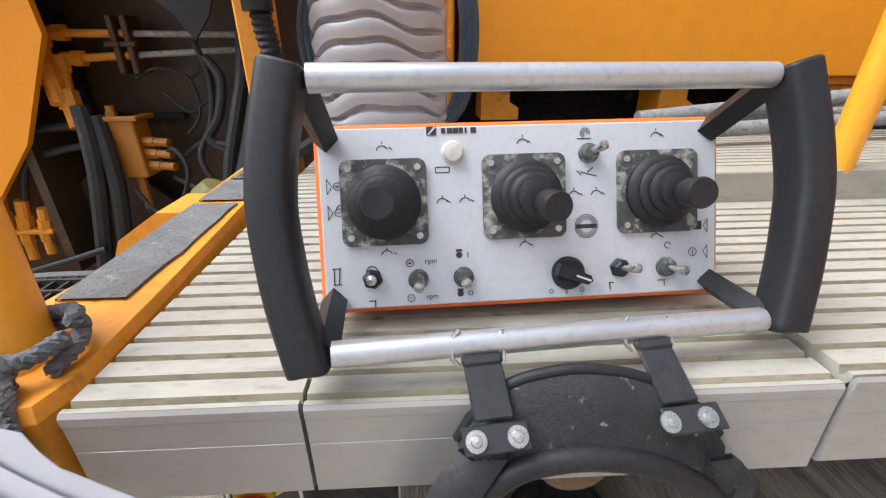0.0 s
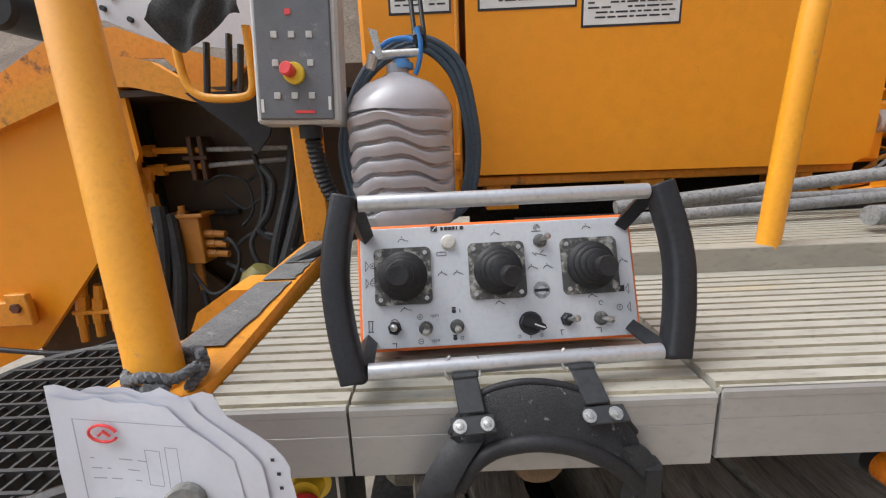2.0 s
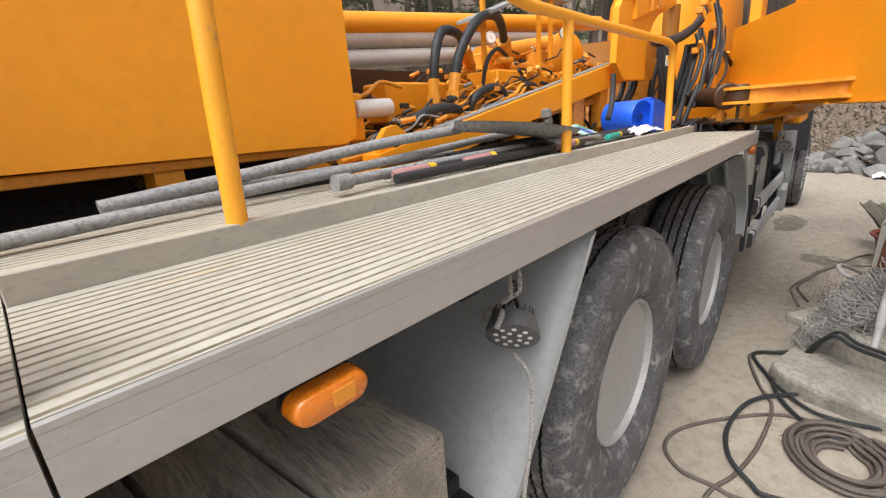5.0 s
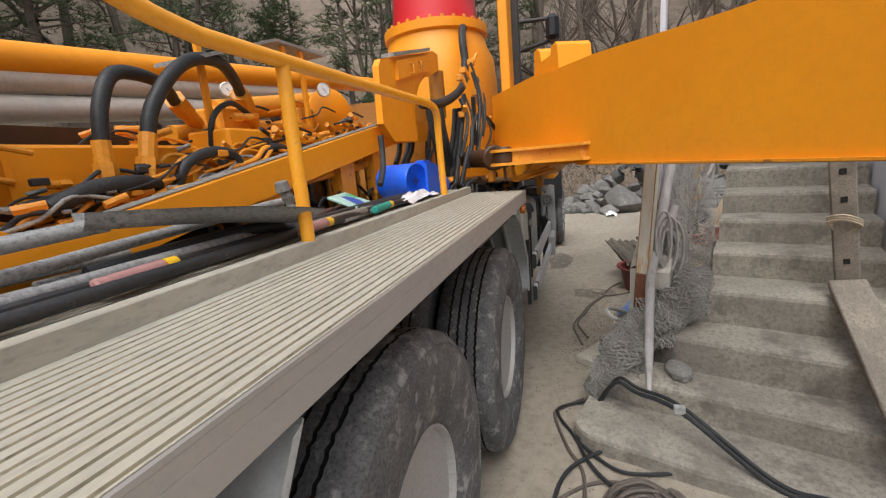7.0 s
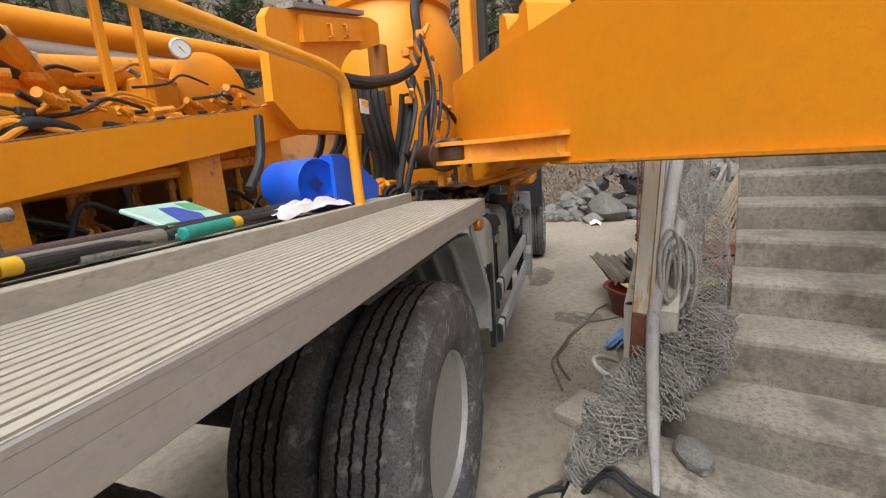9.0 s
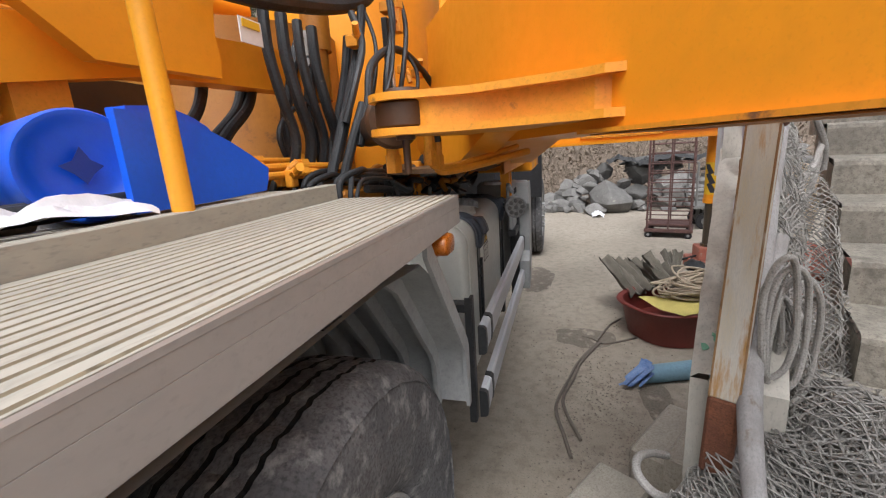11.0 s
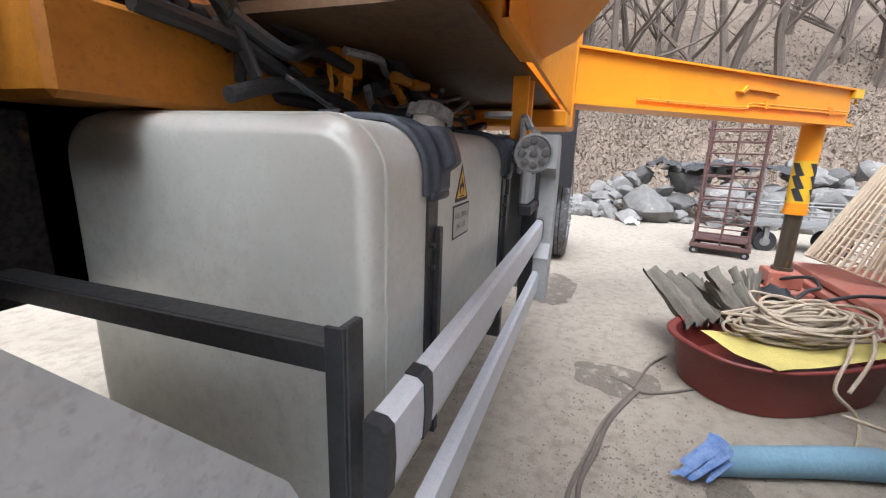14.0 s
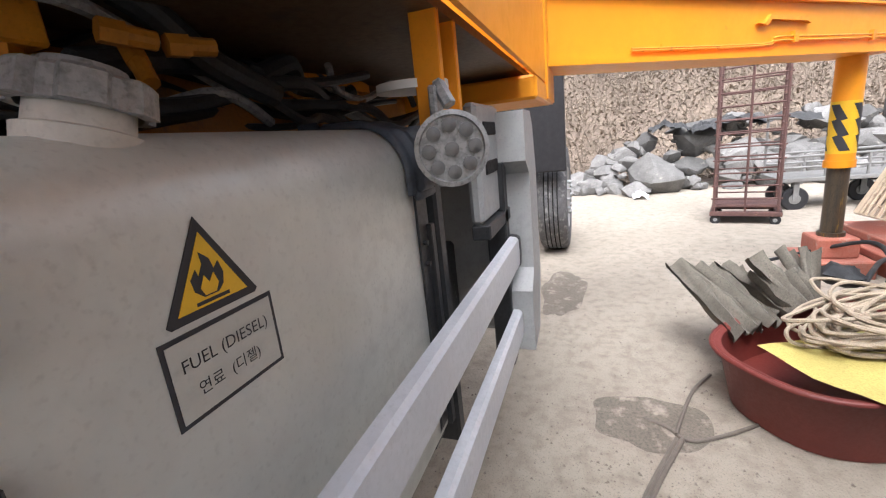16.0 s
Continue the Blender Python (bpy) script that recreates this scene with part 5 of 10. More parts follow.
# emergency stop box under the deck
m = M()
m.box(-0.112, -0.030, 0.055, 0.16, 1.12, 1.368, 0.004)
stop_box = part("stop_box", m, BLACKST, truck, "black emergency stop box with yellow collar")
m = M()
m.lathe((-0.070, 0.055, 1.318), (0, -1, 0), [(0.0, 0.026), (0.003, 0.026), (0.004, 0.019), (0.02, 0.017), (0.02, 0.0)], 24)
part("button_collar", m, YELLOW, stop_box, "yellow emergency collar")
m = M()
m.cyl((-0.070, 0.036, 1.313), (-0.070, 0.006, 1.300), 0.0155, 0.0165, 20, 0.003)
part("stop_button", m, REDB, stop_box, "red emergency push button")
m = M()
for a, b in (((-0.106, 1.13), (-0.103, 1.36)), ((-0.039, 1.13), (-0.036, 1.36)), ((-0.106, 1.13), (-0.036, 1.133))):
    m.box(a[0], b[0], 0.0535, 0.0552, a[1], b[1])
m.box(-0.05, -0.044, 0.0535, 0.0552, 1.255, 1.262)
part("printed_line", m, WHITE_P, stop_box)
lettering("emergency_word", "EMERGENCY", (-0.070, 0.0515, 1.3445), (1, 0, 0), (0, 0, 1), 0.0095, INK, stop_box)

# rising orange beam and pump set behind the upper deck
m = M()
m.prism([(1.38, 1.50), (1.38, 1.555), (1.72, 1.62), (3.55, 1.960), (4.35, 2.02), (4.35, 1.86), (3.62, 1.83), (2.12, 1.575), (1.72, 1.50)], (0, 0.80, 0), (1, 0, 0), (0, 0, 1), (0, 1, 0), 0.10)
beam = part("rising_beam", m, ORANGE, truck, "sloping orange box beam")
m = M()
m.prism([(1.74, 1.626), (3.50, 1.953), (3.50, 1.957), (1.74, 1.630)], (0, 0.83, 0), (1, 0, 0), (0, 0, 1), (0, 1, 0), 0.06)
part("beam_top_grime", m, SILT, beam, "dried cement along the beam top")
for x0, x1 in ((2.92, 3.06), (3.30, 3.42), (2.30, 2.44)):
    m = M()
    zt = 1.62 + (x0 - 2.0) * 0.17
    m.prism([(x0, 1.49), (x1, 1.49), (x1 + 0.0, zt), (x1 + 0.08, zt + 0.06), (x0 - 0.05, zt + 0.04), (x0, zt - 0.02)], (0, 0.82, 0), (1, 0, 0), (0, 0, 1), (0, 1, 0), 0.06)
    part("beam_leg", m, ORANGE_W, beam)
rg = random.Random(52)
for i in range(26):
    x, y = 2.12 + 0.052 * i, 0.89 + 0.05 * (i % 3)
    top = min(1.60 + (x - 2.1) * 0.17, 1.80) - rg.uniform(0.0, 0.06)
    m = M()
    m.cyl((x, y, 1.475), (x, y, top), 0.011, 0.011, 8)
    for z in (1.52, 1.56, 1.62, 1.68):
        if z < top - 0.02:
            m.cyl((x, y, z), (x, y, z + 0.022), 0.018, 0.018, 6)
    m.tube(spline([(x, y, 1.53), (x + 0.01, y - 0.035, 1.525), (x + rg.uniform(-0.05, 0.05), y - 0.05, 1.49)], 4), 0.007, 6)
    part("valve_spool", m, ORANGE_M if i % 4 else BLACKST, truck, "oily orange valve spool under the beam")
for i in range(8):
    x = 2.2 + 0.17 * i
    m = M()
    m.tube(spline([(x, 0.86, 1.49), (x + 0.04, 0.84, 1.56 + 0.02 * (i % 3)), (x + 0.16, 0.85, 1.55), (x + 0.26, 0.87, 1.50)], 6), 0.009, 8)
    part("valve_hose", m, HOSE, truck, "black hose under the beam")
m = M()
m.prism([(1.40, 1.50), (1.40, 1.60), (1.44, 1.645), (1.49, 1.655), (1.54, 1.62), (1.56, 1.56), (1.64, 1.52)], (0, 0.845, 0), (1, 0, 0), (0, 0, 1), (0, -1, 0), 0.03)
lug = part("lifting_lug", m, ORANGE, truck, "orange lifting lug plate")
m = M()
m.cyl((1.475, 0.812, 1.595), (1.475, 0.809, 1.595), 0.022, 0.022, 20)
part("lug_eye", m, DARK, lug)
m = M()
m.box(1.38, 1.46, 0.96, 1.4, 1.6, 1.78, 0.01)
m.prism([(1.39, 1.9), (1.39, 1.66), (1.50, 1.66)], (0, 1.2, 0), (1, 0, 0), (0, 0, 1), (0, 1, 0), 0.03)
part("gusset", m, ORANGE, truck)
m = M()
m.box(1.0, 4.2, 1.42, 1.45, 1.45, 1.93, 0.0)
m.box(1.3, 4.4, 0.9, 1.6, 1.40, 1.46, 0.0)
part("pump_tray", m, ORANGE_D, truck, "oily pump tray in shade-darkened orange")
m = M()
m.cyl((0.9, 1.70, 2.09), (5.2, 1.70, 2.52), 0.068, 0.068, 20)
part("conveying_cylinder", m, ORANGE, truck, "long orange hydraulic cylinder")
for z, r in ((2.065, 0.050), (1.955, 0.054)):
    m = M()
    m.cyl((1.2, 1.70, z), (4.2, 1.70, z + 0.24), r, r, 18)
    part("delivery_pipe", m, PIPE_W, truck, "pale grey delivery pipe")
m = M()
m.prism([(2.25, 2.135), (2.80, 2.325), (3.25, 2.33), (3.20, 2.315), (2.80, 2.312), (2.25, 2.12)], (0, 1.00, 0), (1, 0, 0), (0, 0, 1), (0, 1, 0), 0.14)
plate = part("grey_cover_plate", m, STEELP, truck, "grey steel cover plate on thin posts")
for x, y in ((2.86, 1.02), (3.0, 1.02), (2.42, 1.10)):
    m = M()
    m.box(x, x + 0.03, y, y + 0.02, 1.86, 2.31, 0.003)
    part("plate_post", m, ORANGE, plate)
for pts, r in (([(1.90, 1.0, 1.80), (1.92, 1.0, 1.93), (1.99, 1.02, 2.04), (2.10, 1.05, 2.065), (2.25, 1.12, 2.06), (2.36, 1.2, 2.02)], 0.0225),
               ([(2.05, 1.0, 1.84), (2.09, 1.0, 1.95), (2.20, 1.0, 2.08), (2.33, 1.02, 2.15), (2.48, 1.05, 2.165), (2.60, 1.1, 2.12), (2.68, 1.15, 2.07)], 0.0245),
               ([(2.08, 0.95, 1.68), (2.12, 0.93, 1.76), (2.24, 0.92, 1.80), (2.34, 0.92, 1.77), (2.32, 0.92, 1.70), (2.22, 0.90, 1.68)], 0.019),
               ([(2.45, 0.95, 1.74), (2.55, 0.93, 1.81), (2.66, 0.93, 1.80), (2.70, 0.93, 1.74)], 0.02),
               ([(1.70, 0.95, 1.66), (1.80, 0.94, 1.70), (1.92, 0.94, 1.71), (2.02, 0.96, 1.70)], 0.024),
               ([(2.40, 1.1, 1.82), (2.42, 1.08, 1.95), (2.55, 1.1, 2.02), (2.68, 1.12, 1.98)], 0.012),
               ([(2.9, 1.0, 1.78), (3.05, 0.98, 1.83), (3.2, 0.98, 1.80), (3.35, 1.0, 1.74)], 0.014)):
    m = M()
    m.tube(spline(pts, 7), r, 12)
    part("pressure_hose", m, HOSE, truck, "thick black hydraulic hose")
for p, d, r, ln in (((1.895, 1.0, 1.72), (0.05, 0, 1), 0.026, 0.12), ((2.02, 1.0, 1.72), (0.25, 0, 1), 0.028, 0.15), ((2.66, 1.14, 2.08), (0.7, 0.4, -0.5), 0.036, 0.22),
                    ((2.36, 1.2, 2.03), (0.8, 0.4, -0.4), 0.034, 0.2), ((2.05, 0.95, 1.66), (-0.9, 0, -0.3), 0.03, 0.16), ((2.22, 0.90, 1.68), (-1, 0, -0.12), 0.03, 0.2)):
    m = M()
    fitting(m, p, d, r, ln)
    part("hose_fitting", m, ORANGE_W, truck, "orange hose end fitting")
m = M()
rg = random.Random(31)
for i in range(44):
    x, y = rg.uniform(1.75, 3.4), rg.uniform(0.95, 1.34)
    z = 1.50 + (x - 1.5) * 0.15 + rg.uniform(0, 0.16)
    k = rg.random()
    if k < 0.35:
        s = rg.uniform(0.02, 0.045)
        m.box(x - s, x + s, y - s * 0.7, y + s * 0.7, z - s * 0.6, z + s * 0.6, 0.005)
    elif k < 0.7:
        fitting(m, (x, y, z), (rg.uniform(-1, 1), rg.uniform(-1, 0.2), rg.uniform(-0.4, 1)), rg.uniform(0.012, 0.026), rg.uniform(0.06, 0.14))
    else:
        m.tube([(x - 0.14, y, z - 0.02), (x + 0.14, y + 0.02, z + 0.02)], rg.uniform(0.007, 0.012), 8)
tagged(part("pump_fitting", m, ORANGE_W, truck), "orange pump valves and pipe fittings", kind="stuff")
m = M()
m.box(2.40, 3.12, 1.0, 1.22, 1.76, 1.90, 0.01)
m.box(1.72, 2.36, 1.12, 1.30, 1.66, 1.84, 0.01)
part("pump_cover", m, ORANGE, truck, "orange pump cover box")
for layer, (mt, count, sizes) in enumerate(((ORANGE_W, 110, (0.007, 0.015)), (BLACKST, 70, (0.005, 0.011)), (STEELP, 40, (0.005, 0.009)))):
    m = M()
    for i in range(count):
        x = rg.uniform(1.45, 3.45)
        y = rg.uniform(0.91, 1.02) if i % 3 else rg.uniform(1.02, 1.32)
        z = 1.56 + (x - 1.45) * 0.185 + rg.uniform(-0.02, 0.10 if y < 1.02 else 0.22)
        k = rg.random()
        r = rg.uniform(*sizes)
        if k < 0.30:
            m.box(x - r * 2, x + r * 2, y - r, y + r, z - r, z + r, 0.003)
        elif k < 0.72:
            fitting(m, (x, y, z), (rg.choice((-1, 1)), rg.uniform(-0.6, 0.1), rg.uniform(-0.1, 0.5)), r, r * 6)
        else:
            m.tube(spline([(x - 0.18, y, z - 0.05), (x - 0.05, y - 0.01, z - 0.02), (x + 0.05, y + 0.01, z + 0.03), (x + 0.16, y, z + 0.01)], 4), r * 0.7, 8)
    tagged(part("pump_detail", m, mt, truck), ("orange valve bodies and unions", "black hoses and plugs", "bare steel lines and nuts")[layer], kind="stuff")
m = M()
for i, (y, z, r) in enumerate(((0.90, 1.565, 0.018), (0.93, 1.60, 0.02), (0.97, 1.56, 0.022), (0.88, 1.53, 0.022))):
    m.tube([(1.30, y, z - 0.06), (2.5, y, z + 0.11), (3.3, y, z + 0.18)], r, 8)
part("tray_line", m, ORANGE_W, truck, "orange steel hydraulic lines")
for x, y, z, r in ((2.70, 1.22, 2.00, 0.09), (3.20, 1.16, 2.03, 0.07)):
    m = M()
    m.box(x - r, x + r, y, y + 0.2, z - 0.17, z + 0.03, 0.01)
    part("manifold_block", m, ORANGE_W, truck, "orange hydraulic manifold block")
m = M()
m.lathe((3.42, 1.15, 2.03), (-0.35, -0.94, 0), [(-0.02, 0.15), (0.0, 0.165), (0.02, 0.165), (0.05, 0.12), (0.055, 0.0)], 30)
part("pump_flange", m, ORANGE, truck, "round orange pump flange")
m = M()
m.cyl((2.7, 1.35, 2.02), (3.5, 1.3, 2.14), 0.06, 0.06, 16)
m.cyl((2.4, 1.3, 1.9), (3.3, 1.25, 1.98), 0.04, 0.04, 14)
part("pump_cylinder", m, ORANGE_W, truck)


def gauge(p, n, r, parent):
    p, n = Vector(p), Vector(n).normalized()
    m = M()
    m.lathe(p, n, [(-0.03, 0.0), (-0.03, r * 0.7), (-0.005, r), (0.006, r), (0.008, r * 0.86), (0.004, r * 0.84)], 24)
    g = part("pressure_gauge", m, CHROME, parent, "round white pressure gauge")
    m = M()
    m.lathe(p + n * 0.0045, n, [(0.0, r * 0.84), (0.0006, r * 0.84)], 24)
    part("dial", m, WHITE_P, g)
    m = M()
    u = n.orthogonal().normalized()
    v = n.cross(u)
    m.prism([(-r * 0.06, -r * 0.2), (r * 0.06, -r * 0.2), (0, r * 0.7)], p + n * 0.0056, u, v, n, 0.0006)
    part("needle", m, INK, g)


gauge((2.762, 1.300, 2.128), (-0.55, -0.82, 0.05), 0.036, truck)
gauge((3.158, 1.005, 2.136), (-0.6, -0.8, 0), 0.038, truck)
gauge((4.712, 0.49, 2.178), (-0.8, -0.6, 0), 0.03, truck)
m = M()
m.box(2.74, 2.80, 1.205, 1.216, 2.035, 2.075, 0.002)
part("type_plate", m, WHITE_P, truck, "small white type plate")

# turret and tower block
m = M()
m.lathe((5.50, 1.06, 1.30), (0, 0, 1), [(0.0, 0.60), (0.55, 0.60), (1.10, 0.60), (1.35, 0.58), (1.48, 0.52), (1.58, 0.50), (1.60, 0.53), (1.68, 0.53), (1.70, 0.47), (1.71, 0.0)], 44)
turret = part("turret", m, ORANGE, truck, "round orange boom turret")
m = M()
m.lathe((5.50, 1.06, 3.01), (0, 0, 1), [(0.0, 0.44), (0.02, 0.44), (0.9, 0.36), (0.92, 0.0)], 12)
part("turret_column", m, REDT, turret, "bright red boom column")
m = M()
for k in range(28):
    a = 2 * math.pi * k / 28
    p = Vector((5.50 + 0.50 * math.cos(a), 1.06 + 0.50 * math.sin(a), 2.98))
    m.cyl(p, p + Vector((0, 0, 0.03)), 0.016, 0.016, 6)
pieces("turret_bolt", m, ORANGE_W, turret)
m = M()
arch = [(3.42, 1.83), (3.28, 1.93), (3.30, 2.245), (3.34, 2.29), (4.30, 2.52), (4.42, 2.52), (4.42, 2.40), (4.30, 2.36)]
arch += [(4.22 - 0.42 * math.sin(t), 1.96 + 0.36 * math.cos(t)) for t in np.linspace(0.1, 1.75, 9)] + [(3.80, 1.84)]
m.prism(arch, (0, 0.72, 0), (1, 0, 0), (0, 0, 1), (0, 1, 0), 0.04)
tower = part("tower_block", m, ORANGE, truck, "orange steel tower plate with an arched cutout")
m = M()
m.prism([(3.52, 2.20), (4.12, 2.345), (4.12, 2.455), (3.52, 2.31)], (0, 0.695, 0), (1, 0, 0), (0, 0, 1), (0, 1, 0), 0.025)
hatch = part("hatch", m, ORANGE, tower, "small orange hatch cover")
for x in (3.74, 3.90):
    m = M()
    z = 2.30 + (x - 3.74) * 0.24
    m.tube([(x, 0.695, z - 0.03), (x, 0.675, z - 0.028), (x, 0.675, z + 0.028), (x, 0.695, z + 0.03)], 0.008, 8)
    part("hatch_clip", m, ORANGE_W, hatch)
m = M()
m.prism([(3.46, 2.322), (4.16, 2.490), (4.16, 2.512), (3.46, 2.344)], (0, 0.69, 0), (1, 0, 0), (0, 0, 1), (0, 1, 0), 0.08)
part("tower_cap", m, STEELP, tower)
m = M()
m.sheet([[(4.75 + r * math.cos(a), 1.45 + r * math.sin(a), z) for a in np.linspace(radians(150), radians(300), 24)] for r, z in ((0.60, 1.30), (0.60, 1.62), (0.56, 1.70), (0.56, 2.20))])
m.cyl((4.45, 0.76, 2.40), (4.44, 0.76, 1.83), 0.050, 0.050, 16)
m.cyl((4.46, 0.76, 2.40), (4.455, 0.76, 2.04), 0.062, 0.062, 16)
# Pedestal colour is lowered to stand for the shadow from above.
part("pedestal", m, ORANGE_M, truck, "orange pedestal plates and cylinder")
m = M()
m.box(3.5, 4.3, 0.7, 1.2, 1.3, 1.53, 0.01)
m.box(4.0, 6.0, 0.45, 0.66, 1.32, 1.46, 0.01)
part("swivel_base", m, ORANGE_M, truck, "grimy swivel base in shade-darkened orange")

# swing-out outrigger arm over the yard
AD = Vector((-0.866, -0.50, 0))   # outwards along the arm
AN = Vector((-0.50, 0.866, 0))    # its near face
P0 = Vector((3.68, -0.345, 0))
arm = M()


def ap(s, n, z):
    p = P0 + AD * s + AN * n
    return (p.x, p.y, z)


def arm_solid(outline, n0, n1):
    k = len(outline)
    arm.add([ap(s, n0, z) for s, z in outline] + [ap(s, n1, z) for s, z in outline],
            [tuple(range(k)), tuple(range(2 * k - 1, k - 1, -1))] + [(i, (i + 1) % k, k + (i + 1) % k, k + i) for i in range(k)])


arm_solid([(-1.52, 1.70), (-1.20, 1.56), (-1.17, 1.50), (-0.95, 1.505), (-0.70, 1.595), (0.0, 1.608), (3.4, 1.608), (3.4, 2.0), (1.0, 2.115), (0.17, 2.18), (-0.30, 2.195), (-0.62, 2.22), (-1.52, 2.22)], 0.0, -0.32)
outrigger = part("outrigger_arm", arm, ORANGE, truck, "broad orange outrigger box arm", 25)


def flat_plate(m, out, z0, z1):
    """A plate cut to a plan outline in the arm's own axes."""
    k = len(out)
    m.add([ap(s, n, z0) for s, n in out] + [ap(s, n, z1) for s, n in out], [tuple(range(k)), tuple(range(2 * k - 1, k - 1, -1))] + [(i, (i + 1) % k, k + (i + 1) % k, k + i) for i in range(k)])


LUG = [(0.12, 0.0), (0.10, 0.035), (0.05, 0.055), (-0.14, 0.24), (-0.19, 0.36)] + [(-0.28 + 0.09 * math.cos(a), 0.37 + 0.09 * math.sin(a)) for a in np.linspace(0.2, 3.0, 9)] + [(-0.38, 0.34), (-0.62, 0.0)]
for z0, z1, what in ((1.712, 1.730, "upper"), (1.628, 1.646, "lower")):
    arm = M()
    flat_plate(arm, LUG, z0, z1)
    part("clevis_plate", arm, ORANGE_W, outrigger, "orange " + what + " clevis plate")
arm = M()
flat_plate(arm, [(-0.10, 0.10), (-0.12, 0.15), (-0.46, 0.15), (-0.48, 0.10)], 1.646, 1.712)
part("clevis_web", arm, ORANGE_W, outrigger)
arm = M()
flat_plate(arm, [(-0.20 + (p[0] + 0.20) * 0.86, p[1] * 0.80) for p in LUG], 1.646, 1.712)
part("clevis_block", arm, ORANGE_W, outrigger, "orange block between the clevis plates")
arm = M()
arm_solid([(-0.36, 1.634), (-0.64, 1.545), (-0.90, 1.505), (-1.15, 1.50), (-1.45, 1.60), (-1.45, 1.75), (-0.36, 1.70)], 0.11, 0.0)
part("hinge_housing", arm, ORANGE, outrigger, "orange hinge housing under the arm")
arm = M()
arm_solid([(-0.02, 1.60), (3.4, 1.60), (3.4, 1.609), (-0.02, 1.609)], 0.02, -0.34)
part("arm_flange", arm, ORANGE_W, outrigger, "orange flange plate")
# Thin slab coloured darker for the shade beneath the arm.
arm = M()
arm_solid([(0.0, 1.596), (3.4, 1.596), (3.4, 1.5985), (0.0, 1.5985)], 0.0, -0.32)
part("arm_underside", arm, ORANGE_M, outrigger, "arm underside in shade-darkened orange")
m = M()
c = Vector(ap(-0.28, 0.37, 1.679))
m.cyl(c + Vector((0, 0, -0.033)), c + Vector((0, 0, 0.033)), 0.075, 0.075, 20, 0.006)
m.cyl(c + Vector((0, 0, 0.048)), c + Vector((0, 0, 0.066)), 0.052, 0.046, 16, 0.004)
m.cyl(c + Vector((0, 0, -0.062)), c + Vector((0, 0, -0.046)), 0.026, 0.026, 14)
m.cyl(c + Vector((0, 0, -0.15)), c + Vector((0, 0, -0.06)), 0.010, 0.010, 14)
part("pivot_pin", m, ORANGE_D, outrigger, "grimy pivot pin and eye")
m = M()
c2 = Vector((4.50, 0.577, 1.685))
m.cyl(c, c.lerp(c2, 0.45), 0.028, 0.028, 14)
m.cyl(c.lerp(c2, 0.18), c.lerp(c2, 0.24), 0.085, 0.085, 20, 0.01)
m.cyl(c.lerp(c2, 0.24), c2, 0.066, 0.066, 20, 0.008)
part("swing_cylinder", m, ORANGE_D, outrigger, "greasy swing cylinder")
m = M()
for pts, r in (([(3.99, 0.10, 1.60), (3.99, 0.108, 1.53), (4.02, 0.08, 1.515), (4.12, -0.02, 1.53), (4.30, -0.16, 1.56)], 0.013),
               ([(3.95, 0.12, 1.62), (3.96, 0.12, 1.55), (4.0, 0.09, 1.53), (4.12, 0.0, 1.545), (4.3, -0.12, 1.58)], 0.011)):
    m = M()
    m.tube(spline(pts, 5), r, 8)
    part("arm_line", m, ORANGE_W, outrigger, "orange bent steel line")
for p, r, ln in (((3.99, 0.105, 1.525), 0.017, 0.10), ((3.955, 0.12, 1.54), 0.017, 0.10), ((3.97, 0.25, 1.52), 0.022, 0.13)):
    m = M()
    fitting(m, p, (0, 0, 1), r, ln)
    part("elbow_fitting", m, ORANGE_W, outrigger)
for x, y in ((3.985, 0.100), (3.955, 0.118)):
    m = M()
    m.tube(spline([(x, y, 1.61), (x, y + 0.004, 1.66), (x + 0.01, y + 0.02, 1.74)], 5), 0.0125, 10)
    part("arm_hose", m, HOSE, outrigger, "black hose with a white band")
    m = M()
    m.tube([(x, y + 0.002, 1.640), (x, y + 0.003, 1.660)], 0.0135, 10)
    part("hose_band", m, WHITE_P, outrigger, "white band on the hose")
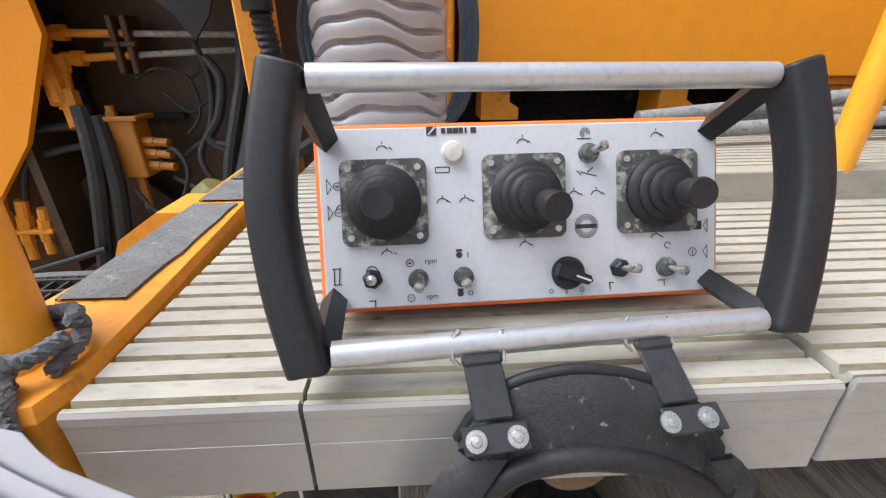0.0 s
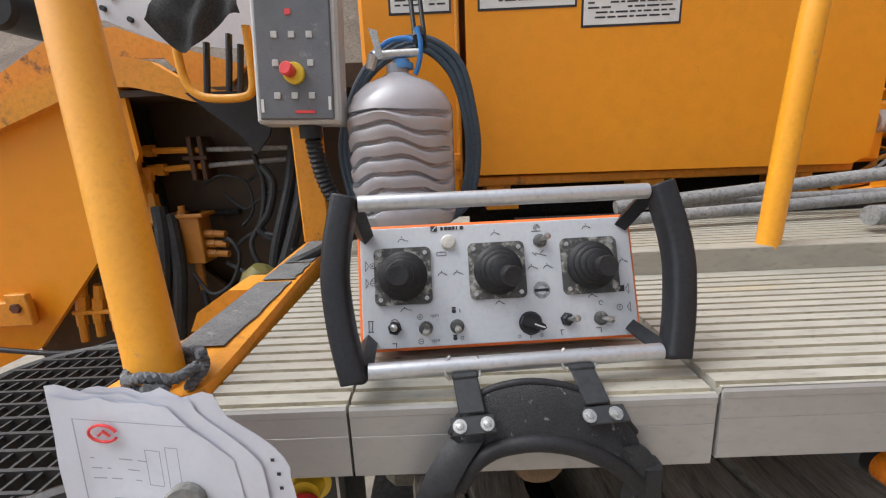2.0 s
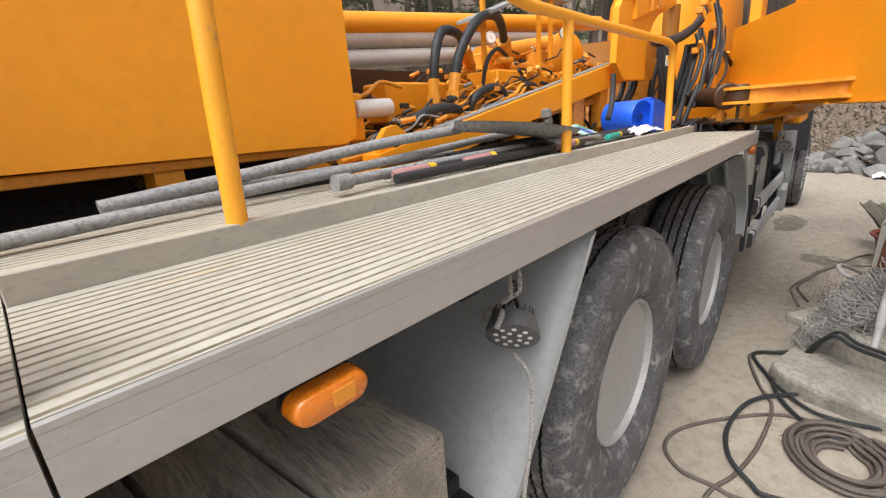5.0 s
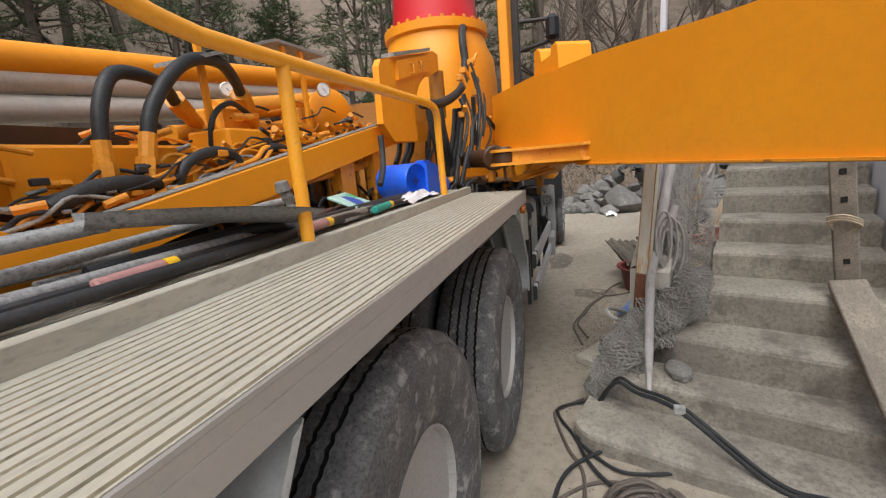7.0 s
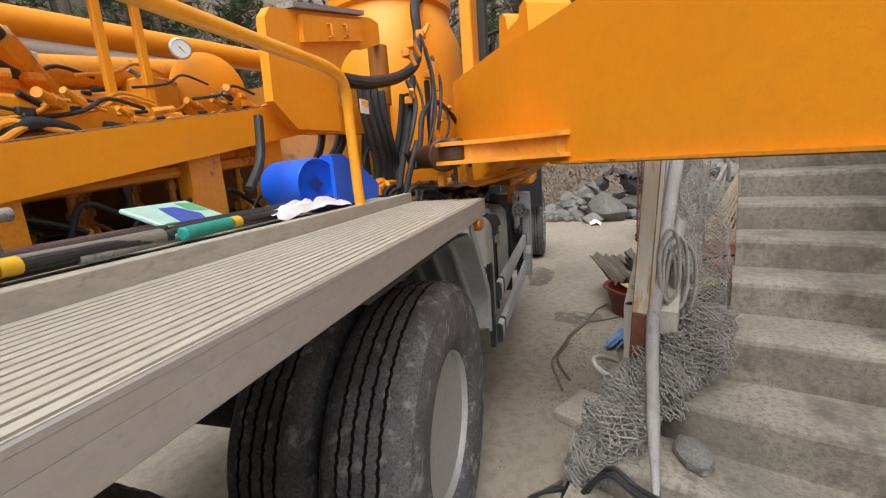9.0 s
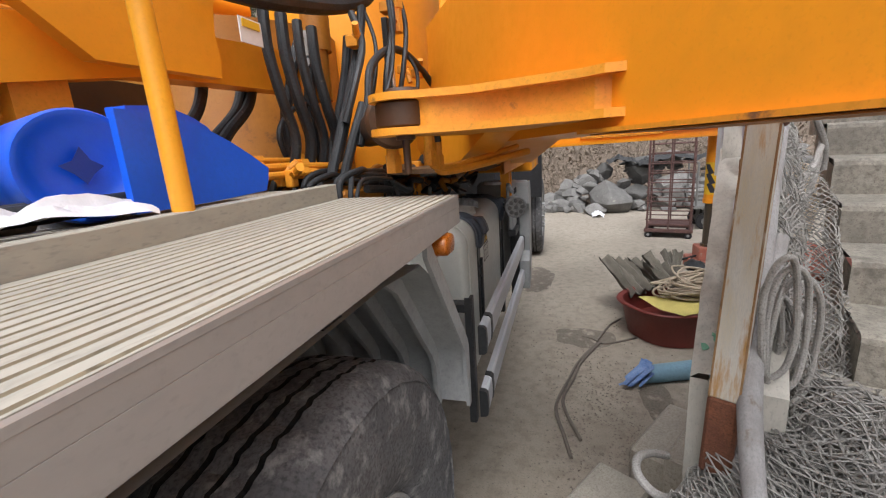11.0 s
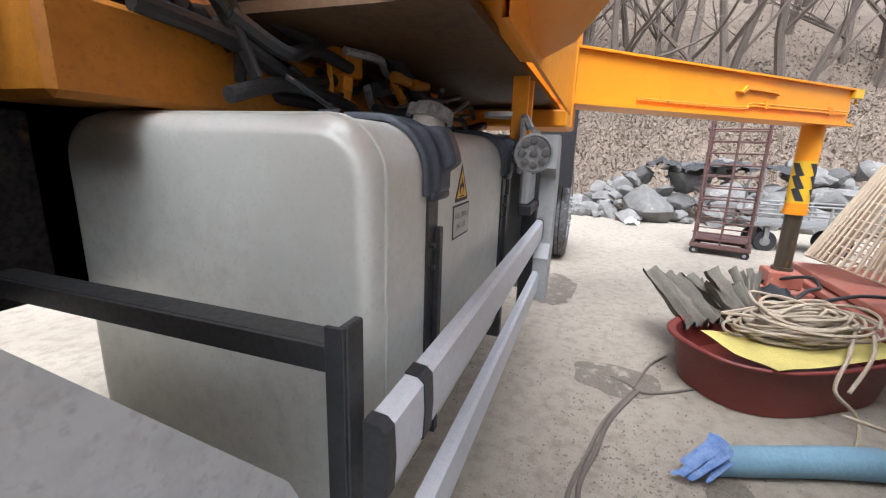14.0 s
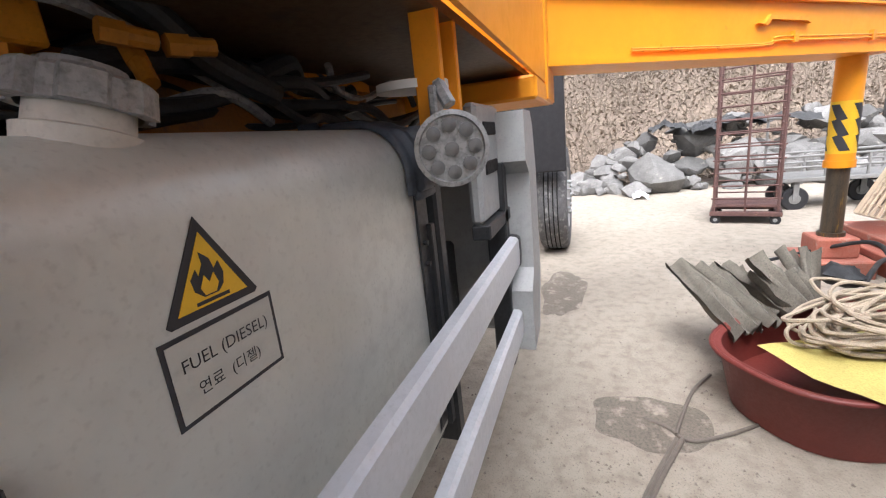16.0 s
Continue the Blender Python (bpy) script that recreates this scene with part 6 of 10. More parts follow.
for pts, r in (([(3.99, 0.105, 1.62), (3.99, 0.12, 1.68), (4.02, 0.16, 1.72)], 0.014),
               ([(4.37, 0.80, 2.06), (4.26, 0.80, 1.88), (4.21, 0.80, 1.73), (4.22, 0.80, 1.58)], 0.024),
               ([(4.20, 0.90, 2.02), (4.18, 0.90, 1.93), (4.12, 0.90, 1.80), (4.01, 0.90, 1.71), (3.90, 0.88, 1.64), (3.75, 0.86, 1.60)], 0.022),
               ([(4.15, 0.92, 2.02), (4.13, 0.92, 1.90), (4.08, 0.92, 1.79), (3.97, 0.92, 1.70), (3.84, 0.90, 1.63)], 0.018),
               ([(3.93, 0.92, 2.0), (3.91, 0.90, 1.87), (3.87, 0.90, 1.77), (3.80, 0.90, 1.70)], 0.020),
               ([(4.50, 0.55, 2.20), (4.44, 0.55, 2.06), (4.31, 0.55, 1.85), (4.18, 0.55, 1.66), (4.07, 0.55, 1.50)], 0.020),
               ([(4.20, 0.48, 1.62), (4.25, 0.45, 1.78), (4.31, 0.45, 1.92), (4.50, 0.45, 2.02), (4.72, 0.45, 2.05), (4.90, 0.42, 1.99), (5.0, 0.40, 1.93)], 0.017),
               ([(4.12, 0.52, 1.50), (4.17, 0.50, 1.62), (4.25, 0.47, 1.78)], 0.019),
               ([(4.36, 0.76, 2.0), (4.35, 0.75, 1.93), (4.32, 0.75, 1.80), (4.32, 0.75, 1.66), (4.36, 0.75, 1.57)], 0.024),
               ([(4.40, 0.76, 1.76), (4.34, 0.75, 1.80), (4.25, 0.75, 1.80), (4.13, 0.75, 1.74), (4.08, 0.75, 1.67), (4.12, 0.75, 1.57)], 0.011),
               ([(4.46, 0.74, 1.82), (4.45, 0.72, 1.74), (4.46, 0.70, 1.66)], 0.014),
               ([(3.10, 0.66, 1.85), (3.05, 0.64, 1.70), (2.95, 0.62, 1.60)], 0.016),
               ([(3.78, 0.66, 2.08), (3.95, 0.6, 2.085), (4.40, 0.6, 2.19), (4.72, 0.6, 2.33), (4.82, 0.6, 2.52), (4.86, 0.62, 2.70), (5.05, 0.66, 2.85), (5.3, 0.7, 2.92)], 0.034)):
    m = M()
    m.tube(spline(pts, 7), r, 10)
    part("hydraulic_hose", m, HOSE, truck, "black hydraulic hose")
m = M()
m.box(4.655, 4.695, 0.50, 0.53, 1.80, 2.20, 0.003)
gs = part("level_stick", m, BLACKST, truck, "black level gauge strip")
m = M()
m.box(4.663, 4.687, 0.494, 0.501, 1.86, 2.06, 0.001)
part("scale", m, WHITE_P, gs)
for p, d, ln in (((4.64, 0.45, 2.30), (0, 0, -1), 0.18), ((4.55, 0.45, 1.70), (0, 0, 1), 0.16)):
    m = M()
    fitting(m, p, d, 0.03, ln)
    part("turret_fitting", m, ORANGE_W, truck)
m = M()
rows_ = [[(4.33 + 0.10 * s + 0.02 * noise.noise(Vector((s * 4, t * 4, 1))), 0.765 + 0.035 * math.sin(s * 6 + t * 4), 2.10 - 0.14 * t + 0.02 * noise.noise(Vector((s * 3, t * 3, 9)))) for s in np.linspace(0, 1, 9)] for t in np.linspace(0, 1, 8)]
m.sheet(rows_)
part("tied_rag", m, ROPE_W, truck, "grey rag tied on a hose", 70)
m = M()
m.box(3.70, 3.79, 0.55, 0.553, 1.905, 1.97)
tag = part("warning_sticker", m, WHITE_P, truck, "small white warning sticker")
m = M()
m.box(3.71, 3.78, 0.547, 0.551, 1.945, 1.965)
part("sticker_mark", m, STRIPE_Y, tag)

rg = random.Random(63)
for i in range(6):
    x, y = rg.uniform(4.30, 4.95), rg.uniform(0.40, 0.56)
    zt, zb = rg.uniform(2.05, 2.42), rg.uniform(1.52, 1.75)
    bow = rg.uniform(-0.14, 0.14)
    m = M()
    m.tube(spline([(x + 0.05, y + 0.05, zt), (x + 0.02 + bow * 0.4, y - 0.01, lerp(zt, zb, 0.3)), (x - 0.06 + bow, y - 0.02, lerp(zt, zb, 0.65)), (x - 0.16, y + 0.02, zb)], 7), rg.choice((0.009, 0.012, 0.015)), 8)
    part("hydraulic_hose", m, HOSE, truck, "black hydraulic hose")
for i in range(7):
    p = (rg.uniform(4.35, 5.0), rg.uniform(0.42, 0.52), rg.uniform(1.95, 2.45))
    m = M()
    m.box(p[0] - 0.03, p[0] + 0.03, p[1], p[1] + 0.05, p[2] - 0.022, p[2] + 0.022, 0.004)
    fitting(m, (p[0], p[1] + 0.01, p[2]), (rg.uniform(-1, 1), -0.4, rg.choice((-1, 1))), 0.014, 0.08)
    part("turret_valve", m, ORANGE_W, truck, "small orange hydraulic valve")

# hydraulic lines and hoses lying at the foot of the tower
rg = random.Random(91)
for i, (y, z, r) in enumerate(((0.60, 1.535, 0.013), (0.64, 1.560, 0.015), (0.69, 1.540, 0.014), (0.73, 1.585, 0.012), (0.78, 1.560, 0.016))):
    m = M()
    m.tube(spline([(3.25, y + 0.02, z), (3.6, y, z + 0.004), (3.95, y - 0.01, z), (4.22, y - 0.03, z - 0.012)], 4), r, 10)
    for k in range(3):
        x = 3.45 + 0.25 * k + 0.06 * i
        m.cyl((x, y - 0.002, z + 0.002), (x + 0.045, y - 0.003, z + 0.002), r * 1.7, r * 1.7, 6)
    part("base_line", m, ORANGE_W, truck, "oily orange hydraulic line with unions")
for i in range(12):
    x, y, z = rg.uniform(3.84, 3.95), 0.34 + 0.04 * i, rg.uniform(1.485, 1.53)
    bow = rg.uniform(-0.05, 0.05)
    m = M()
    m.tube(spline([(x, y, 1.40), (x + 0.02, y, z - 0.02), (x + 0.12, y + bow, z + 0.012), (x + 0.26, y - bow * 0.5, z), (x + 0.36, y + bow, z - 0.02), (x + 0.40, y, 1.38)], 7), rg.choice((0.007, 0.009, 0.011)), 10)
    part("base_hose", m, HOSE, truck, "black hose lying at the tower foot")
for i in range(8):
    x, y = rg.uniform(3.82, 4.25), rg.uniform(0.56, 0.80)
    m = M()
    m.box(x - 0.018, x + 0.018, y - 0.015, y + 0.015, 1.495, rg.uniform(1.52, 1.56), 0.004)
    fitting(m, (x, y - 0.01, 1.535), (rg.uniform(-1, 1), -0.5, rg.uniform(-0.2, 0.6)), 0.014, 0.07)
    part("base_fitting", m, ORANGE_W, truck, "oily orange fitting at the tower foot")
for i in range(4):
    x = 4.02 + 0.10 * i
    m = M()
    m.tube(spline([(x, 0.70, 2.1), (x - 0.03, 0.68, 1.95), (x - 0.02, 0.66, 1.8), (x + 0.03, 0.66, 1.66), (x + 0.02, 0.68, 1.54)], 7), 0.019 + 0.003 * (i % 2), 10)
    part("base_hose", m, HOSE, truck, "thick black hose rising behind the deck")
m = M()
m.lathe((4.69, 0.965, 1.708), (-0.75, -0.66, 0.0), [(0.0, 0.06), (0.03, 0.06), (0.04, 0.048), (0.042, 0.0)], 24)
rl = part("round_reflector", m, DARK, truck, "round dark housing with a red lens")
m = M()
m.lathe((4.659, 0.938, 1.708), (-0.75, -0.66, 0.0), [(0.0, 0.036), (0.006, 0.034), (0.010, 0.0)], 20)
part("lens", m, mat("dark_red_lens", (0.25, 0.02, 0.02), 0.25, fine=0.05, scale=30, coat=0.3), rl)

# cab rear tower plate with mirror
m = M()
m.box(4.85, 5.15, 0.22, 0.30, 2.05, 3.3, 0.008)
upright = part("boom_rest", m, ORANGE, truck, "orange boom rest upright")
m = M()
m.box(5.08, 5.17, 0.16, 0.24, 2.15, 3.3, 0.006)
part("rest_pad", m, BLACKST, upright)
m = M()
arm = M()
arm_solid([(-0.34, 2.18), (-0.36, 2.36), (-0.385, 2.385), (-0.44, 2.37), (-0.46, 2.32), (-0.60, 2.31), (-0.62, 2.38), (-0.66, 2.41), (-0.71, 2.40), (-0.73, 2.20)], -0.06, -0.30)
part("rest_cradle", arm, ORANGE, outrigger, "notched orange rest cradle")
m = M()
m.box(5.66, 5.90, -0.16, -0.03, 2.78, 3.02, 0.04)
mirror = part("wing_mirror", m, BLACK, truck, "black wing mirror housing")
m = M()
m.tube([(5.78, -0.10, 3.0), (5.9, 0.3, 3.05)], 0.02, 8)
m.tube([(5.78, -0.10, 2.8), (5.9, 0.3, 2.75)], 0.02, 8)
part("mirror_arm", m, BLACKST, mirror)

# boom-support skirt and front outrigger
m = M()
m.sheet([[(4.35, -0.062, 1.475), (6.45, -0.062, 1.475)], [(4.35, -0.062, 1.95), (6.45, -0.062, 2.35)]])
m.sheet([[(4.35, -0.050, 1.475), (6.45, -0.050, 1.475)], [(4.35, -0.050, 1.95), (6.45, -0.050, 2.35)]])
m.sheet([[(4.35, -0.062, 1.475), (6.45, -0.062, 1.475)], [(4.35, -0.050, 1.475), (6.45, -0.050, 1.475)]])
m.box(5.9, 6.45, -0.064, 0.5, 1.39, 1.475, 0.01)
m.box(6.25, 6.60, -0.07, 0.1, 1.40, 2.35, 0.01)
skirt = part("outrigger_housing", m, ORANGE, truck, "orange outrigger housing plates")
# Floor colour holds the underside's shade as well as its grease.
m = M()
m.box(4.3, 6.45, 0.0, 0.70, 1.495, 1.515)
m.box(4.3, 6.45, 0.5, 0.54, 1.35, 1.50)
part("housing_floor", m, GREASE, skirt, "greasy brown housing underside toned darker for shade")
m = M()
m.box(5.02, 5.04, 0.0, 0.05, 1.30, 1.50, 0.002)
m.box(5.12, 5.14, 0.0, 0.05, 1.30, 1.50, 0.002)
part("hanger_strip", m, ORANGE, skirt)
m = M()
m.cyl((5.08, 0.08, 1.375), (5.08, 0.08, 1.39), 0.07, 0.07, 20)
part("lamp_base", m, WHITE_P, skirt)
m = M()
m.cyl((5.155, 0.03, 1.36), (5.155, 0.03, 1.40), 0.016, 0.016, 12, 0.003)
part("marker_light", m, REDB, skirt)

JD = Vector((0.66, -0.752, 0))
JN = Vector((-0.752, -0.66, 0))
JP = Vector((6.50, -0.05, 0))
jb = M()


def jp(s, n, z):
    p = JP + JD * s + JN * n
    return (p.x, p.y, z)


def jsolid(mm, s0, s1, n0, n1, z0a, z0b, z1a, z1b):
    vs = [jp(s, n, z) for s, za, zb in ((s0, z0a, z1a), (s1, z0b, z1b)) for n in (n0, n1) for z in (za, zb)]
    mm.add(vs, [(0, 1, 3, 2), (4, 6, 7, 5), (0, 4, 5, 1), (2, 3, 7, 6), (0, 2, 6, 4), (1, 5, 7, 3)])


jsolid(jb, -0.6, 2.72, -0.11, 0.11, 1.56, 1.565, 1.86, 1.84)
jack = part("front_outrigger", jb, ORANGE, truck, "orange front outrigger beam")
jb = M()
jsolid(jb, -0.3, 2.74, -0.15, 0.15, 1.545, 1.550, 1.566, 1.571)
jsolid(jb, -0.3, 2.78, -0.14, 0.14, 1.852, 1.832, 1.866, 1.846)
jsolid(jb, 0.6, 2.70, 0.11, 0.116, 1.62, 1.63, 1.632, 1.640)
pieces("beam_flange", jb, ORANGE, jack)
jb = M()
H0 = 1.30
pts = [(H0, 1.722), (H0 + 0.05, 1.722), (H0 + 0.10, 1.768), (H0 + 0.42, 1.764), (H0 + 0.46, 1.722), (H0 + 0.42, 1.735), (H0 + 0.11, 1.742), (H0 + 0.07, 1.712)]
k = len(pts)
jb.add([jp(s, 0.112, z) for s, z in pts] + [jp(s, 0.135, z) for s, z in pts], [tuple(range(k)), tuple(range(2 * k - 1, k - 1, -1))] + [(i, (i + 1) % k, k + (i + 1) % k, k + i) for i in range(k)])
part("pull_handle", jb, ORANGE_W, jack)
for dz in (0.0, -0.020):
    m = M()
    m.tube(spline([jp(0.4, 0.122, 1.612 + dz * 0.5), jp(1.35, 0.122, 1.618 + dz * 0.5), jp(1.48, 0.124, 1.652 + dz), jp(1.9, 0.124, 1.655 + dz), jp(2.66, 0.124, 1.662 + dz)], 4), 0.0065, 6)
    part("beam_line", m, ORANGE_W, jack, "orange hydraulic line along the beam")
for s_ in (1.62, 2.42):
    m = M()
    jsolid(m, s_, s_ + 0.035, 0.11, 0.136, 1.622, 1.622, 1.684, 1.684)
    part("line_clamp", m, ORANGE_W, jack)
m = M()
jsolid(m, 2.70, 2.82, 0.02, 0.14, 1.775, 1.775, 1.845, 1.845)
m.tube([jp(2.80, 0.10, 1.775), jp(2.81, 0.10, 1.745), jp(2.79, 0.10, 1.735)], 0.012, 6)
part("end_hook", m, STRIPE_Y, jack, "yellow hook block at the beam end")
JC = Vector((8.16, -1.935, 0))
m = M()
m.lathe((JC.x, JC.y, 0.80), (0, 0, 1), [(0.0, 0.092), (0.05, 0.092), (0.05, 0.084), (0.80, 0.084)], 28)
leg = part("jack_leg", m, ORANGE, jack, "orange jack leg with hazard stripes")
m = M()
m.lathe((JC.x, JC.y, 0.90), (0, 0, 1), [(0.0, 0.0848), (0.36, 0.0848)], 28)
part("hazard_band", m, STRIPE_Y, leg, "yellow hazard band")
for k in range(4):
    m = M()
    a0 = radians(60 + k * 90)
    rows_ = []
    knee = ((0.92, 0.0), (1.02, -0.6), (1.03, -0.2), (1.13, -0.8), (1.14, -0.4), (1.24, -1.0))
    for z, off in [(lerp(p[0], q[0], k_ / 6), lerp(p[1], q[1], k_ / 6)) for p, q in zip(knee, knee[1:]) for k_ in range(7)]:
        rows_.append([(JC.x + 0.0862 * math.cos(a0 + da + off), JC.y + 0.0862 * math.sin(a0 + da + off), z) for da in np.linspace(0, 0.7, 5)])
    m.sheet(rows_)
    part("stripe", m, INK, leg, "jagged black hazard stripe")
m = M()
m.lathe((JC.x, JC.y, 0.29), (0, 0, 1), [(0.0, 0.085), (0.03, 0.085), (0.03, 0.066), (0.52, 0.066)], 24)
ram = part("jack_ram", m, RAMST, leg, "oily brown ram streaked yellow")
m = M()
m.box(JC.x - 0.22, JC.x + 0.22, JC.y - 0.20, JC.y + 0.20, 0.0, 0.14, 0.01)
m.box(JC.x - 0.13, JC.x + 0.13, JC.y - 0.13, JC.y + 0.13, 0.14, 0.29, 0.01)
single("jack_pad", m, ORPAD, "faded red timber packing under the jack foot", "packing block")

# fuel tank
def rbox(m, x0, x1, y0, y1, z0, z1, r, e, n=6, m2=0):
    """A long rounded tank along x with softened end edges."""
    rings = []
    for x, s in ((x0, e), (x0 + e * 0.3, e * 0.3), (x0 + e, 0), (x1 - e, 0), (x1 - e * 0.3, e * 0.3), (x1, e)):
        ring = []
        for cy, cz, a0 in ((y1 - r, z1 - r, 0), (y0 + r, z1 - r, 90), (y0 + r, z0 + r, 180), (y1 - r, z0 + r, 270)):
            for k in range(n + 1):
                a = radians(a0 + 90 * k / n)
                ring.append((x, cy + (r - s) * math.cos(a), cz + (r - s) * math.sin(a)))
        rings.append(ring)
    n2 = len(rings[0])
    vs = [p for q in rings for p in q]
    fs = [(i * n2 + k, i * n2 + (k + 1) % n2, (i + 1) * n2 + (k + 1) % n2, (i + 1) * n2 + k) for i in range(len(rings) - 1) for k in range(n2)]
    fs += [tuple(range(n2)), tuple((len(rings) - 1) * n2 + k for k in range(n2))]
    return m.add(vs, fs)


m = M()
rbox(m, 4.115, 5.05, 0.055, 0.66, 0.63, 1.312, 0.085, 0.03, 7)
tank = part("fuel_tank", m, TANK, truck, "dull grey aluminium fuel tank", 50)
m = M()
seam = []
for cy, cz, a0 in ((0.66 - 0.085, 1.312 - 0.085, 0), (0.055 + 0.085, 1.312 - 0.085, 90), (0.055 + 0.085, 0.63 + 0.085, 180), (0.66 - 0.085, 0.63 + 0.085, 270)):
    seam += [(4.155, cy + 0.0865 * math.cos(radians(a0 + 15 * k)), cz + 0.0865 * math.sin(radians(a0 + 15 * k))) for k in range(7)]
m.tube(seam, 0.0028, 6, closed=True)
part("weld_seam", m, TANK, tank)


def tank_strap(x):
    m = M()
    pts = [(0.66, 1.317), (0.20, 1.318), (0.14, 1.317)] + [(0.14 - 0.09 * math.sin(radians(a)), 1.227 + 0.09 * math.cos(radians(a))) for a in (15, 30, 45, 60, 75, 90)] + [(0.050, 1.0), (0.050, 0.72), (0.07, 0.66), (0.14, 0.625)]
    m.sheet([[(x - 0.024, y, z), (x + 0.024, y, z)] for y, z in pts])
    m.sheet([[(x - 0.024, y, z), (x - 0.024, y + 0.006, z - 0.004)] for y, z in pts])
    m.sheet([[(x + 0.024, y, z), (x + 0.024, y + 0.006, z - 0.004)] for y, z in pts])
    s = part("tank_strap", m, BLACKST, tank, "black steel tank strap")
    m = M()
    pad = [(0.25, 1.322), (0.22, 1.323), (0.18, 1.3235), (0.14, 1.322)] + [(0.14 - 0.095 * math.sin(radians(a)), 1.227 + 0.095 * math.cos(radians(a))) for a in (12, 24, 36, 48, 60, 72, 84, 90)] + [(0.045, 1.210), (0.045, 1.192)]
    line = spline([(0, y, z) for y, z in pad], 6)
    rows_ = []
    for i, p in enumerate(line):
        t = i / (len(line) - 1)
        q = line[min(i + 1, len(line) - 1)] - line[max(i - 1, 0)]
        nrm = Vector((0, q.z, -q.y)).normalized()
        nrm = -nrm if nrm.y > 0.02 or nrm.z < -0.02 else nrm
        w = lerp(0.050, 0.047, t)
        row = [(x - w, p.y - nrm.y * 0.008, p.z - nrm.z * 0.008)]
        for s_ in np.linspace(-1, 1, 33):
            b1 = smoothstep(0.40, 0.55, t) * (1 - smoothstep(0.95, 1.0, t)) * (1 - smoothstep(0.55, 0.80, abs(s_)))
            b2 = smoothstep(0.50, 0.58, t) * (1 - smoothstep(0.74, 0.82, t)) * (1 - smoothstep(0.34, 0.48, abs(s_ - 0.22)))
            h_ = 0.004 + 0.012 * b1 + 0.022 * b2 - 0.004 * smoothstep(0.85, 1.0, abs(s_))
            row.append((x + w * s_, p.y + nrm.y * h_, p.z + nrm.z * h_))
        row.append((x + w, p.y - nrm.y * 0.008, p.z - nrm.z * 0.008))
        rows_.append(row)
    m.sheet(rows_)
    m.box(x - 0.040, x + 0.044, 0.034, 0.048, 1.182, 1.200, 0.005)
    cu = part("strap_cushion", m, CUSHION, s, "blue-black moulded rubber cushion", 75)
    m = M()
    m.box(x - 0.026, x + 0.020, 0.150, 0.182, 1.325, 1.3290, 0.001)
    part("slot", m, DARK, cu)
    m = M()
    m.box(x + 0.010, x + 0.030, 0.040, 0.052, 0.70, 1.13, 0.002)
    for z in (1.06, 1.10):
        m.cyl((x - 0.008, 0.050, z), (x - 0.008, 0.042, z), 0.005, 0.005, 8)
    part("strap_rib", m, BLACKST, s)


tank_strap(4.335)
tank_strap(4.985)
m = M()
m.lathe((4.505, 0.135, 1.295), (0.26, -0.10, 1), [(0.0, 0.041), (0.018, 0.042), (0.020, 0.036), (0.04, 0.035)], 28)
neck = part("filler_neck", m, PIPE_W, tank, "white tape-wrapped filler neck")
m = M()
o, ax = Vector((4.505, 0.135, 1.295)), Vector((0.26, -0.10, 1)).normalized()
u = ax.orthogonal().normalized()
v = ax.cross(u)
vs, n = [], 48
for hh, rr, w in ((0.034, 0.040, 0.2), (0.035, 0.047, 1), (0.058, 0.045, 1), (0.061, 0.042, 1), (0.062, 0.030, 0), (0.069, 0.028, 0), (0.070, 0.0, 0)):
    for k in range(n):
        a = 2 * math.pi * k / n
        q = rr * (1 + 0.09 * w * (1 if math.sin(6 * a) > -0.2 else -0.9))
        vs.append(o + ax * hh + (u * math.cos(a) + v * math.sin(a)) * q)
m.add(vs, [(i * n + k, i * n + (k + 1) % n, (i + 1) * n + (k + 1) % n, (i + 1) * n + k) for i in range(6) for k in range(n)])
part("fuel_cap", m, STEELP, neck, "grey ribbed fuel cap")
# flammable sign and fuel plate
YS = 0.0548
m = M()
m.prism([(4.531, 1.247), (4.474, 1.133), (4.478, 1.128), (4.590, 1.128), (4.594, 1.133)], (4.5215 - 4.532 * 0.775, YS, 1.240 - 1.247 * 0.672), (0.775, 0, 0), (0, 0, 0.672), (0, -1, 0), 0.0008)
tri = part("flammable_sign", m, INK, tank, "yellow flammable warning triangle")
m = M()
m.prism([(4.532, 1.228), (4.488, 1.139), (4.579, 1.139)], (4.5215 - 4.532 * 0.775, YS - 0.0008, 1.240 - 1.247 * 0.672), (0.775, 0, 0), (0, 0, 0.672), (0, -1, 0), 0.0006)
part("sign_field", m, STRIPE_Y, tri)
m = M()
fl = [(4.522, 1.150), (4.512, 1.160), (4.510, 1.175), (4.518, 1.186), (4.520, 1.176), (4.527, 1.190), (4.526, 1.205), (4.537, 1.194), (4.540, 1.180), (4.547, 1.188), (4.551, 1.172), (4.548, 1.158), (4.540, 1.150)]
m.prism(fl, (4.5215 - 4.532 * 0.775, YS - 0.0014, 1.240 - 1.247 * 0.672), (0.775, 0, 0), (0, 0, 0.672), (0, -1, 0), 0.0005)
m.box(4.505, 4.538, YS - 0.0019, YS - 0.0014, 1.1695, 1.1725)
part("flame", m, INK, tri)
m = M()
m.prism([(4.523, 1.152), (4.519, 1.162), (4.526, 1.176), (4.531, 1.166), (4.538, 1.176), (4.542, 1.162), (4.537, 1.152)], (4.5215 - 4.532 * 0.775, YS - 0.0019, 1.240 - 1.247 * 0.672), (0.775, 0, 0), (0, 0, 0.672), (0, -1, 0), 0.0004)
part("flame_core", m, STRIPE_Y, tri)
m = M()
m.box(4.466, 4.584, YS - 0.0010, YS + 0.0002, 1.081, 1.154, 0.0)
pl = part("fuel_plate", m, INK, tank, "pale fuel plate with black border")
m = M()
